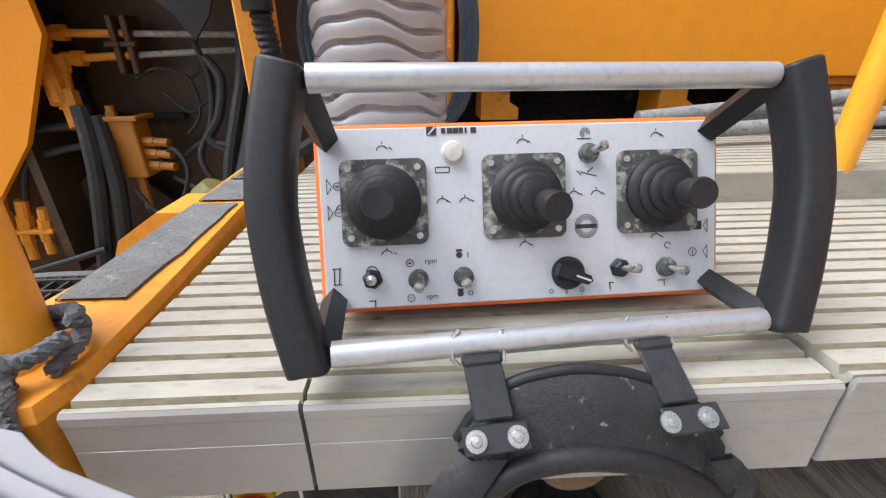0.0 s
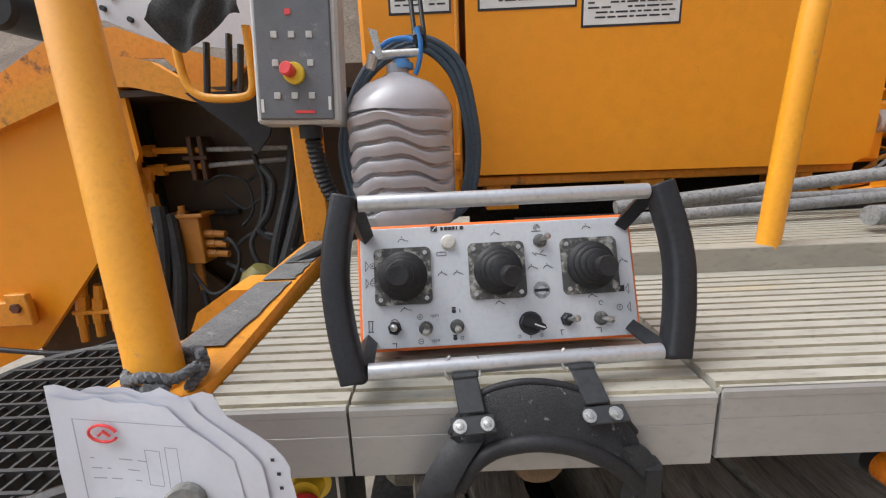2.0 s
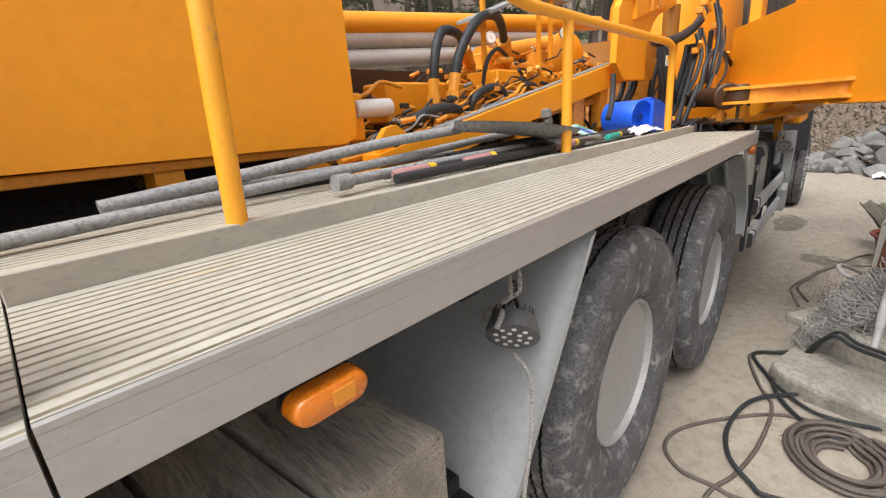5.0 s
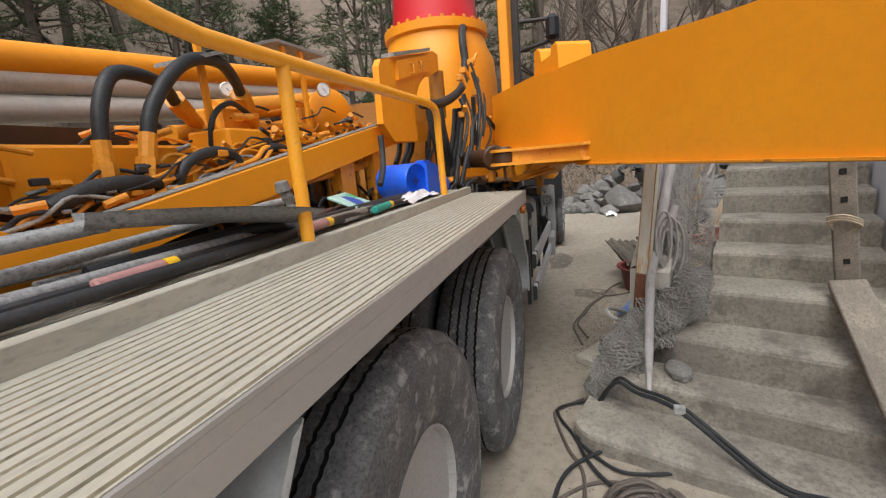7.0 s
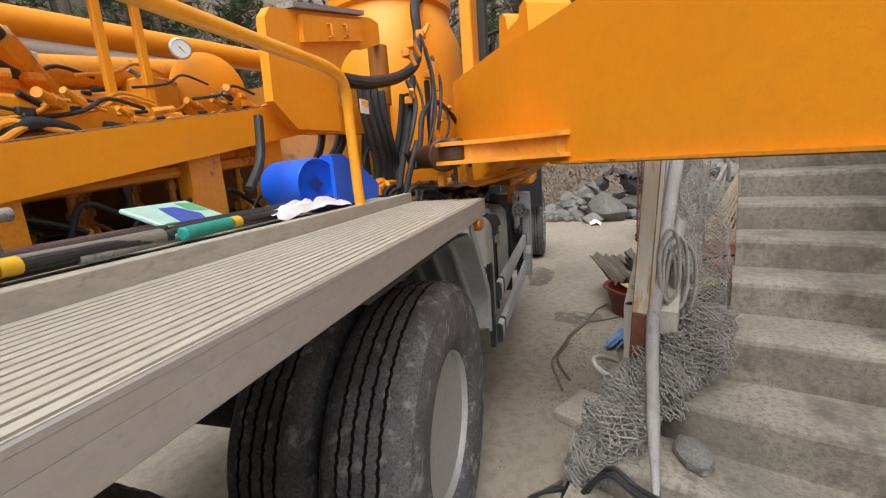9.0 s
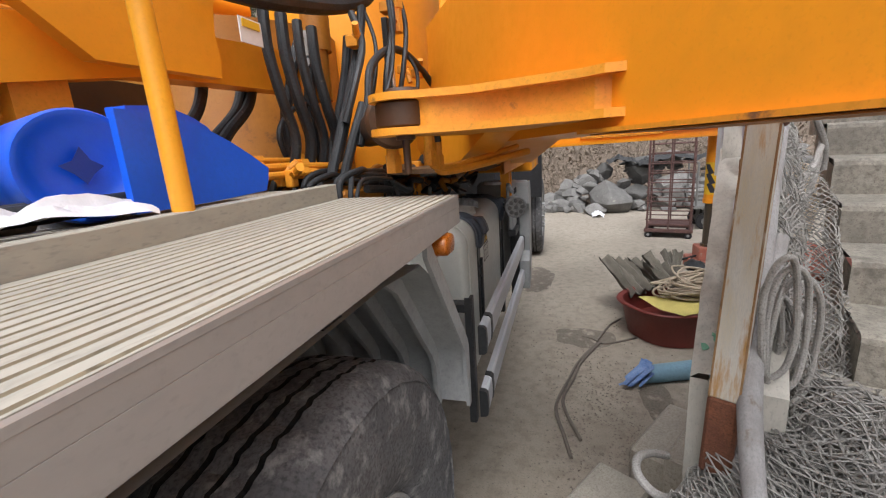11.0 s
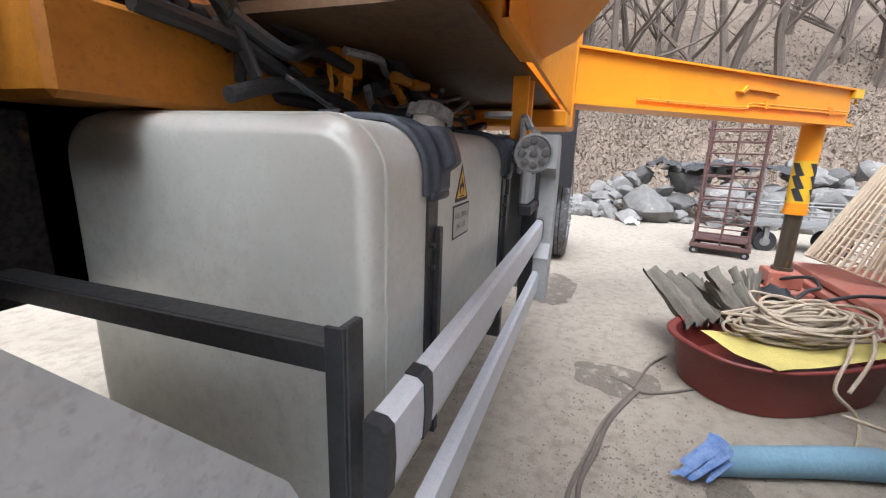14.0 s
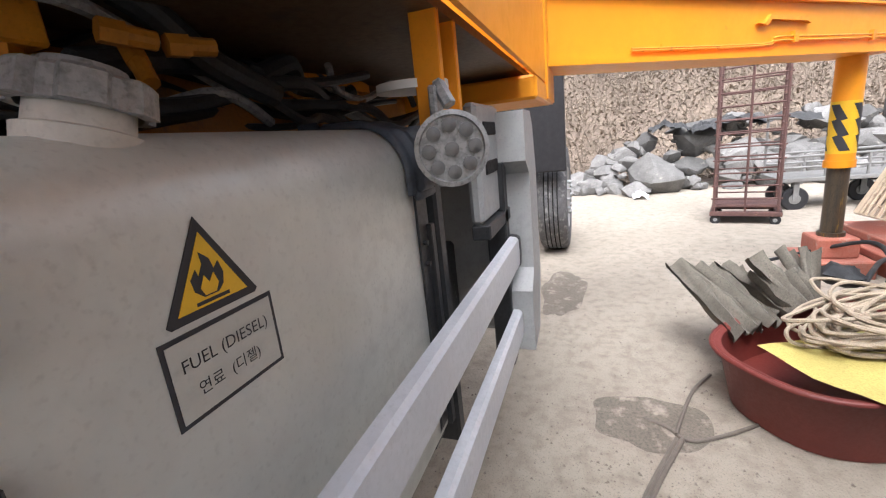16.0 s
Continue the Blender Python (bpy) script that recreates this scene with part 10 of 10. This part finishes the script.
# concrete blocks and a stone at the stair foot
for (a, b, w, d, h, z), lab in (((4.56, -0.80, 0.46, 0.24, 0.20, 0.04), "loose pale concrete block at the foot of the post"), ((4.26, -0.47, 0.34, 0.24, 0.07, 0.05), "flat pale concrete slab at the foot of the net"), ((4.38, -0.86, 0.30, 0.22, 0.26, 0.05), "squared concrete footing under the posts")):
    m = M()
    m.box(-w / 2, w / 2, -d / 2, d / 2, 0, h, 0.012)
    ob = single("concrete_block", m, PALEC, lab, "block", "concrete blocks")
    ob.location, ob.rotation_euler = (a, b, z), (0, 0, radians(-32))
m = M()
m.ball((0, 0, 0), 0.09, 8, (1.3, 0.75, 0.4), 0.25, 9)
ob = single("flat_stone", m, ROCK, "flat grey stone lying on a step", "stone", smooth=30)
ob.location = st(3.62, -0.26, 0.385)
# old planks leaning on the right side of the stairs
bp_ = thing("stair_plank", st(3.9, 0.45, 0.78), "old grey drilled plank leaning on the stairs", "plank", "stair planks")
m, mm = board_post("", st(4.13, 0.49, 0.775), st(3.90, 0.33, 2.0), 0.105, 0.045, WOOD_G, "", "", u=E_RT)
part("board", m, WOOD_G, bp_)
for t in (0.06, 0.16, 0.44, 0.56):
    mk = M()
    mk.box(-0.014, 0.014, -0.026, -0.0215, t * 1.25, t * 1.25 + 0.03, 0.0, mm)
    part("bolt_hole", mk, DARK, bp_)
bp2 = thing("stair_plank", st(3.5, 0.6, 0.4), "warped grey plank lying on the steps", "plank", "stair planks")
m, mm = board_post("", st(3.25, 0.66, 0.36), st(4.06, 0.47, 0.87), 0.16, 0.04, WOOD_G, "", "", u=E_RT)
part("board", m, WOOD_G, bp2)
m = M()
for k in range(3):
    a0 = Vector(st(4.02, 0.36, 1.20 + k * 0.012))
    a1 = Vector(st(4.02, 0.50, 1.18 + k * 0.012))
    m.tube(spline([a0, a0.lerp(a1, 0.5) + Vector((-0.035, 0.02, 0.03)), a1, a0.lerp(a1, 0.5) + Vector((0.03, 0, -0.05)), a0], 5), 0.006, 8)
single("plank_lashing", m, ROPE_T, "thin tan rope tied round the plank", "rope")
m = M()
m.tube(spline([(3.46, -0.42, 0.16), (3.35, -0.52, 0.37), (3.25, -0.62, 0.375), (3.10, -0.80, 0.378), (2.88, -1.12, 0.20), (2.80, -1.3, 0.21), (2.7, -1.6, 0.22)], 8), 0.012, 8)
m.tube(spline([(3.47, -0.43, 0.14), (3.36, -0.53, 0.39), (3.26, -0.63, 0.395), (3.11, -0.81, 0.398), (2.89, -1.13, 0.215), (2.8, -1.31, 0.225), (2.7, -1.62, 0.22)], 8), 0.010, 8)
single("black_cable", m, HOSE, "pair of black cables draped over the bottom step", "cable")
m = M()
m.box(3.08, 3.11, -0.82, -0.77, 0.372, 0.412, 0.003)
single("cable_clip", m, GREY_P, "grey metal clip over the cables", "clip")
m = M()
rows_ = [[(3.60 + 0.05 * s + 0.10 * t, -0.43 + 0.04 * math.sin(3 * s) - 0.02 * t, 0.09 + 0.16 * t + 0.02 * noise.noise(Vector((s * 3, t * 3, 0)))) for s in np.linspace(-1, 1, 8)] for t in np.linspace(0, 1, 6)]
m.sheet(rows_)
single("blue_rag", m, BLUE_T, "torn blue plastic rag at the foot of the net", "rag", smooth=60)

# hose coil on the yard
m = M()
rg = random.Random(14)
c = Vector((2.62, -0.62, 0))
pts = []
for k in range(11):
    r = 0.10 + 0.022 * (k % 6) + rg.uniform(-0.008, 0.008)
    for j in range(12):
        a = 2 * math.pi * j / 12
        pts.append((c.x + r * math.cos(a) * 1.15 + 0.02 * (k % 3), c.y + r * math.sin(a), 0.10 + 0.012 * (k // 3) + rg.uniform(0, 0.008)))
m.tube(spline(pts, 3), 0.0095, 7)
HOSE_Y = mat("brown_grey_hose", (0.085, 0.067, 0.056), 0.6, col2=(0.12, 0.098, 0.082), scale=12, fine=0.1, stain=(0.20, 0.18, 0.155), amount=0.25, stain_scale=20)
single("hose_coil", m, HOSE_Y, "brownish rubber hose coiled on the yard", "hose")
for pts, r, dark in (([(2.83, -0.90), (2.83, -0.76), (2.88, -0.60), (2.85, -0.38), (2.65, -0.17), (2.43, -0.02), (2.27, 0.0), (2.17, -0.09), (2.16, -0.22), (2.15, -0.31), (2.2, -0.5)], 0.0095, 0),
                     ([(3.62, -0.34), (3.50, -0.22), (3.40, -0.17), (3.09, -0.26), (2.90, -0.34), (2.54, -0.33), (2.28, -0.28), (2.13, -0.22), (1.95, -0.2)], 0.0095, 0),
                     ([(3.66, -0.45), (3.57, -0.36), (3.20, -0.31), (2.94, -0.39), (2.79, -0.54), (2.76, -0.76), (2.7, -0.95)], 0.0105, 1),
                     ([(3.23, -0.90), (3.23, -0.77), (3.17, -0.59), (3.06, -0.40), (2.87, -0.25), (2.58, -0.20), (2.37, -0.24), (2.25, -0.34), (2.22, -0.40), (2.3, -0.6)], 0.0105, 1),
                     ([(3.60, -0.42), (3.46, -0.19), (3.22, -0.28), (3.10, -0.35), (2.95, -0.52), (2.98, -0.75)], 0.009, 1)):
    m = M()
    m.tube(spline([(x, y, ground_z(x, y) + r * 0.9 + (0.012 if dark else 0.0)) for x, y in pts], 8), r, 8)
    single("yard_hose", m, HOSE if dark else HOSE_Y, "dark rubber hose trailing over the yard" if dark else "brown rubber hose looped over the yard", "hose", "yard hoses")

# faded red paint spilt on a step
rg = random.Random(27)
for x, y, w in ((4.03, -1.29, 0.07), (3.99, -1.50, 0.045), (3.98, -1.60, 0.03)):
    m = M()
    q = [(x + w * 0.45 * math.sin(a) * rg.uniform(0.6, 1.2), y + w * math.cos(a) * rg.uniform(0.6, 1.25)) for a in np.linspace(0, 6.0, 15)]
    m.add([(a, b, 0.372) for a, b in q], [tuple(range(len(q)))])
    single("paint_stain", m, REDSTAIN, "faded red paint stain on a concrete step", "stain", kind="structure", smooth=60)

# tub of rope and tarpaulin
tub = thing("rubber_tub", (6.35, -1.30, 0.0), "dark red rubber tub full of rope and tarpaulin", "tub")
TC = Vector((6.36, -1.33, 0))
m = M()
TX, TY = Vector((0.55, -0.835, 0)), Vector((0.835, 0.55, 0))
prof = [(0.012, 0.86, 0.84), (0.02, 0.90, 0.89), (0.27, 1.0, 1.0), (0.285, 1.04, 1.05), (0.30, 1.05, 1.06), (0.305, 1.03, 1.03), (0.295, 0.985, 0.98), (0.10, 0.93, 0.92), (0.10, 0.0, 0.0)]
n = 48
vs, fs = [], []
for z, k1, k2 in prof:
    for j in range(n):
        a = 2 * math.pi * j / n
        ca, sa = math.cos(a), math.sin(a)
        p = TC + TX * (0.60 * k1 * math.copysign(abs(ca) ** 0.72, ca)) + TY * (0.36 * k2 * math.copysign(abs(sa) ** 0.72, sa))
        vs.append((p.x, p.y, z))
for i in range(len(prof) - 1):
    for j in range(n):
        fs.append((i * n + j, i * n + (j + 1) % n, (i + 1) * n + (j + 1) % n, (i + 1) * n + j))
m.add(vs, fs)
part("basin", m, TUB, tub, "dark red rubber basin", 50)
m = M()
m.tube([TC + TX * (0.63 * math.copysign(abs(math.cos(a)) ** 0.72, math.cos(a))) + TY * (0.38 * math.copysign(abs(math.sin(a)) ** 0.72, math.sin(a))) + Vector((0, 0, 0.298)) for a in np.linspace(0, 2 * math.pi, 65)[:-1]], 0.011, 8, closed=True)
part("rolled_rim", m, TUB, tub, "rolled rubber rim", 60)
rope = M()
rg = random.Random(21)
for k in range(34):
    cx = rg.gauss(0.05, 0.06)
    cy = rg.gauss(-0.03, 0.04)
    rx, ry = rg.uniform(0.16, 0.44), rg.uniform(0.08, 0.24)
    z0 = 0.31 + 0.0036 * k
    ph = rg.uniform(0, 6)
    pts = []
    for j in range(14):
        a = ph + 2 * math.pi * j / 13 * rg.uniform(0.97, 1.03)
        p = TC + TX * (cx + rx * math.cos(a)) + TY * (cy + ry * math.sin(a))
        pts.append((p.x, p.y, z0 + 0.05 * max(0, 1 - rx / 0.5) + 0.02 * math.sin(a * 2 + k)))
    rope.tube(spline(pts, 4), 0.0085, 6)
end = TC + TY * -0.36
rope.tube(spline([TC + TX * 0.2 + TY * -0.2 + Vector((0, 0, 0.40)), TC + TX * -0.08 + TY * -0.36 + Vector((0, 0, 0.36)), TC + TX * -0.22 + TY * -0.42 + Vector((0, 0, 0.24)), TC + TX * -0.12 + TY * -0.47 + Vector((0, 0, 0.12)), TC + TX * -0.22 + TY * -0.55 + Vector((0, 0, 0.02)), TC + TX * -0.45 + TY * -0.60 + Vector((0, 0, 0.015))], 6), 0.009, 7)
rope.tube(spline([TC + TX * 0.3 + TY * -0.22 + Vector((0, 0, 0.40)), TC + TX * 0.05 + TY * -0.38 + Vector((0, 0, 0.36)), TC + TX * -0.14 + TY * -0.43 + Vector((0, 0, 0.22))], 6), 0.009, 7)
single("coiled_rope", rope, ROPE_T, "heap of tan rope coiled in the tub", "rope")
m = M()
tp = [[TC + TX * s + TY * t + Vector((0, 0, 0.315 + 0.03 * noise.noise(Vector((s * 4, t * 4, 1))))) for s in np.linspace(-0.48, 0.46, 12)] for t in np.linspace(-0.345, 0.1, 7)]
m.sheet(tp)
single("foam_sheet", m, PLYW, "faded yellow foam sheet folded in the tub", "foam sheet", smooth=50)
rg = random.Random(33)
for k in range(11):
    f_ = k / 10
    base = Vector((6.36, -0.88, 0.28)).lerp(Vector((6.74, -1.30, 0.34)), f_) + Vector((rg.uniform(-0.04, 0.04), rg.uniform(-0.04, 0.04), 0))
    tip = base + Vector((0.40 - 0.12 * f_ + rg.uniform(-0.16, 0.10), 0.24 - 0.20 * f_ + rg.uniform(-0.10, 0.10), 0.21 + rg.uniform(-0.10, 0.06)))
    side = (tip - base).cross(Vector((0, 0, 1))).normalized()
    nrm = side.cross(tip - base).normalized()
    m = M()
    w = rg.uniform(0.030, 0.052)
    rows_ = []
    for i in range(9):
        t = i / 8
        c_ = base.lerp(tip, t)
        rows_.append([c_ + side * (w * s_ * (0.7 + 0.5 * t + 0.2 * noise.noise(Vector((t * 3, k, s_))))) + nrm * (0.030 * math.sin(s_ * 3.4 + k) + 0.022 * noise.noise(Vector((s_ * 2, t * 4, k)))) for s_ in np.linspace(-1, 1, 9)])
    m.sheet(rows_)
    m.sheet([[p + nrm * -0.012 for p in r] for r in rows_])
    m.sheet([rows_[-1], [p + nrm * -0.012 for p in rows_[-1]]])
    single("folded_tarpaulin", m, CANVAS, "folded olive grey tarpaulin sticking out of the tub", "tarpaulin", "tarpaulins", smooth=50)
m = M()
m.tube(spline([(6.05, -0.44, 0.015), (6.0, -0.52, 0.02), (5.93, -0.62, 0.02), (6.1, -0.90, 0.02), (6.2, -0.98, 0.02)], 8), 0.008, 7)
m.tube(spline([(5.95, -0.55, 0.025), (6.1, -0.60, 0.02), (6.3, -0.68, 0.02), (6.45, -0.78, 0.02)], 8), 0.008, 7)
m.tube(spline([(5.93, -0.55, 0.02), (5.6, -0.40, 0.02), (5.35, -0.33, 0.02), (5.0, -0.25, 0.03), (4.7, -0.30, 0.04), (4.55, -0.33, 0.04)], 8), 0.010, 7)
m.tube(spline([(5.93, -0.57, 0.02), (5.6, -0.42, 0.02), (5.36, -0.36, 0.02), (5.05, -0.29, 0.03), (4.7, -0.38, 0.04)], 8), 0.010, 7)
single("yard_cable", m, mat("grey_brown_cable", (0.17, 0.145, 0.12), 0.7, fine=0.1, scale=20), "grey-brown cable lying across the yard", "cable")

# faded blue hose end
pb = thing("blue_hose", (5.6, -1.0, 0.02), "faded blue lay-flat hose with a torn end", "hose")
m = M()
ln = spline([(5.40, -0.80, 0.065), (5.47, -1.0, 0.068), (5.56, -1.25, 0.070), (5.62, -1.45, 0.071)], 6)
m.tube(ln, [0.058 + 0.008 * i / len(ln) for i in range(len(ln))], 18)
part("hose", m, PIPE_B, pb, smooth=60)
rg = random.Random(33)
for k in range(11):
    m = M()
    a = Vector((5.41, -0.83, 0.05)) + Vector((rg.uniform(-0.06, 0.06), rg.uniform(-0.02, 0.03), rg.uniform(0.0, 0.06)))
    d = Vector((-0.55 + rg.uniform(-0.35, 0.35), 0.8, 0)).normalized()
    sd = Vector((d.y, -d.x, 0))
    ln_, w = rg.uniform(0.10, 0.26), rg.uniform(0.015, 0.035)
    m.sheet([[a + d * (ln_ * t) + sd * (w * (1 - 0.6 * t) * q) + Vector((0, 0, max(0.0, 0.05 * (1 - t) + 0.02 * noise.noise(Vector((t * 7, q * 3, k)))) - a.z * t * 0.7 + 0.02 * t)) for q in (-1, -0.3, 0.4, 1)] for t in np.linspace(0, 1, 8)])
    part("torn_strip", m, BLUE_T, pb, "ragged blue plastic strip", 60)
m = M()
m.cyl((5.62, -1.45, 0.071), (5.64, -1.52, 0.071), 0.048, 0.048, 14, 0.004)
m.cyl((5.64, -1.52, 0.071), (5.67, -1.62, 0.071), 0.036, 0.036, 10, 0.004)
m.box(5.64, 5.69, -1.66, -1.58, 0.045, 0.10, 0.006)
part("coupling", m, BLACKST, pb, "black hose coupling")
m = M()
m.tube(spline([(5.66, -1.62, 0.08), (5.62, -1.50, 0.2), (5.66, -1.30, 0.24)], 5), 0.009, 6)
single("frayed_rope", m, ROPE_T, "short tan rope end by the hose coupling", "rope")

# rack trolley
rack = thing("rack_trolley", (10.0, -1.85, 0.0), "tall rusty steel tray rack on castors", "rack")
RX = Vector((-0.27, -0.96, 0)).normalized()
RY = Vector((0.96, -0.27, 0)).normalized()
RO = Vector((9.95, -1.58, 0))


def rk(s, t, z):
    p = RO + RX * s + RY * t
    return Vector((p.x, p.y, z))


W, D, H = 0.60, 0.48, 1.78
for s in (0.0, W):
    for t in (0.0, D):
        m = M()
        m.tube([rk(s, t, 0.14), rk(s, t, H)], 0.016, 6)
        part("upright", m, RUSTP, rack)
for t in (0.0, D):
    m = M()
    m.tube([rk(W * 0.5, t, 0.14), rk(W * 0.5, t, H)], 0.012, 6)
    part("upright", m, RUSTP, rack)
for k in range(11):
    z = 0.30 + 0.145 * k
    for t in (0.0, D):
        m = M()
        m.tube([rk(-0.03, t, z), rk(W + 0.03, t, z)], 0.010, 6)
        part("rung", m, RUSTP, rack)
    for s in (0.0, W):
        m = M()
        m.tube([rk(s, 0, z - 0.07), rk(s, D, z - 0.07)], 0.008, 6)
        part("tray_rail", m, RUSTP, rack)
m = M()
mm = Matrix.Translation(RO + Vector((0, 0, 0))) @ Matrix((RX, RY, Vector((0, 0, 1)))).transposed().to_4x4()
m.box(-0.04, W + 0.04, -0.02, 0.06, 0.10, 0.15, 0.004, mm)
m.box(-0.04, W + 0.04, D - 0.06, D + 0.02, 0.10, 0.15, 0.004, mm)
m.box(-0.04, 0.03, 0, D, 0.10, 0.15, 0.004, mm)
m.box(W - 0.03, W + 0.04, 0, D, 0.10, 0.15, 0.004, mm)
m.box(0.0, W, 0.0, D, 0.20, 0.235, 0.004, mm)
part("base_frame", m, RUSTP, rack)
for s in (0.02, W - 0.02):
    for t in (0.02, D - 0.02):
        m = M()
        a = rk(s, t, 0.055)
        m.cyl(a - RY * 0.02, a + RY * 0.02, 0.055, 0.055, 16, 0.006)
        wh = part("castor", m, RUBBER, rack)
        m = M()
        m.cyl(a - RY * 0.024, a + RY * 0.024, 0.022, 0.022, 10)
        part("hub", m, STEELP, wh)

# flat trolley behind the jack
tr = thing("flat_trolley", (10.9, -3.0, 0.0), "dull grey steel platform trolley on black castors", "trolley")
m = M()
m.box(10.50, 11.15, -3.70, -2.38, 0.36, 0.41, 0.005)
part("platform", m, TROLLEY, tr)
for x in (10.54, 11.11):
    for y in (-2.42, -2.85, -3.25, -3.66):
        m = M()
        m.tube([(x, y, 0.40), (x, y, 1.12 if y > -2.5 else 0.66)], 0.017, 8)
        part("post", m, TROLLEY, tr)
    for z in (0.53, 0.66):
        m = M()
        m.tube([(x, -2.42, z), (x, -3.66, z)], 0.015, 8)
        part("rail", m, TROLLEY, tr)
for z in (0.80, 1.12):
    m = M()
    m.tube([(10.54, -2.42, z), (11.11, -2.42, z)], 0.017, 8)
    part("handle", m, TROLLEY, tr)
for y in (-2.58, -3.45):
    for x in (10.58, 11.06):
        m = M()
        m.cyl((x - 0.028, y, 0.145), (x + 0.028, y, 0.145), 0.145, 0.145, 24, 0.014)
        wh = part("wheel", m, RUBBER, tr)
        m = M()
        m.cyl((x - 0.034, y, 0.145), (x + 0.034, y, 0.145), 0.062, 0.062, 14)
        part("hub", m, TROLLEY, wh)
        m = M()
        m.box(x - 0.05, x - 0.036, y - 0.03, y + 0.03, 0.12, 0.37, 0.003)
        m.box(x + 0.036, x + 0.05, y - 0.03, y + 0.03, 0.12, 0.37, 0.003)
        part("fork", m, TROLLEY, tr)


for x, y, z, w, sd in ((13.25, -1.55, 1.02, 0.30, 41), (13.2, -2.6, 1.02, 0.42, 42), (13.3, -3.35, 0.98, 0.45, 43), (13.1, -2.1, 0.95, 0.22, 44)):
    single("dark_sheet", crumple((x, y, z), 0.28, w, 0.22, sd, 14), CLOTH, "dark crumpled sheet thrown over the heap of stones", "sheet", "dark sheets", smooth=40)

# tan mesh basket lying on the red board
bk = thing("mesh_basket", (8.38, -2.66, 0.25), "tan open-weave plastic basket leaning on its side", "basket")
m = M()
o, ax = Vector((8.38, -2.66, 0.56)), Vector((0.05, -0.32, 0.95)).normalized()
u = ax.orthogonal().normalized()
v = ax.cross(u)
for i in range(12):
    h_ = -0.30 + i * 0.085
    r = 0.38 - 0.12 * i / 11
    m.tube([o + ax * h_ + (u * math.cos(a) + v * math.sin(a)) * r for a in np.linspace(0, 2 * math.pi, 33)[:-1]], 0.008, 5, closed=True)
for k in range(44):
    a = 2 * math.pi * k / 44
    d = u * math.cos(a) + v * math.sin(a)
    m.tube([o + ax * -0.30 + d * 0.38, o + ax * 0.635 + d * 0.26], 0.014, 5)
part("weave", m, BASKET, bk)
m = M()
m.box(7.15, 8.75, -3.1, -2.22, 0.20, 0.26, 0.008)
m.box(7.1, 8.7, -3.0, -2.16, 0.12, 0.18, 0.008)
m.box(7.2, 8.7, -3.0, -2.2, 0.0, 0.11, 0.008)
single("red_board", m, ORPAD, "stack of faded red boards behind the tub", "board")
m = M()
m.tube(spline([(6.9, -1.55, 0.34), (7.2, -1.75, 0.36), (7.5, -1.95, 0.32), (7.9, -2.0, 0.30), (8.3, -1.6, 0.05)], 7), 0.014, 8)
m.tube(spline([(7.0, -1.7, 0.32), (7.3, -2.1, 0.34), (7.5, -2.5, 0.30)], 7), 0.014, 8)
m.ball((7.0, -1.5, 0.36), 0.10, 7, (1.2, 0.8, 0.6), 0.5, 8)
single("black_hose_end", m, HOSE, "black hose and crumpled sack over the boards", "hose", smooth=50)
# damp oil patches, lying as thin films on the concrete
for (x, y, rx, ry, sd) in ((6.04, -0.47, 0.19, 0.24, 1), (7.6, 0.0, 0.5, 0.16, 3), (5.15, -0.85, 0.25, 0.10, 4)):
    m = M()
    ringp = []
    for j in range(40):
        a = 2 * math.pi * j / 40
        k = 1 + 0.35 * noise.noise(Vector((math.cos(a) * 1.6, math.sin(a) * 1.6, sd)))
        px, py = x + rx * k * math.cos(a), y + ry * k * math.sin(a)
        ringp.append((px, py, ground_z(px, py) + 0.004))
    cpt = (x, y, ground_z(x, y) + 0.006)
    m.add(ringp + [cpt], [(j, (j + 1) % 40, 40) for j in range(40)])
    single("damp_patch", m, WETC, "dark damp patch on the concrete", "stain", kind="structure", smooth=60)
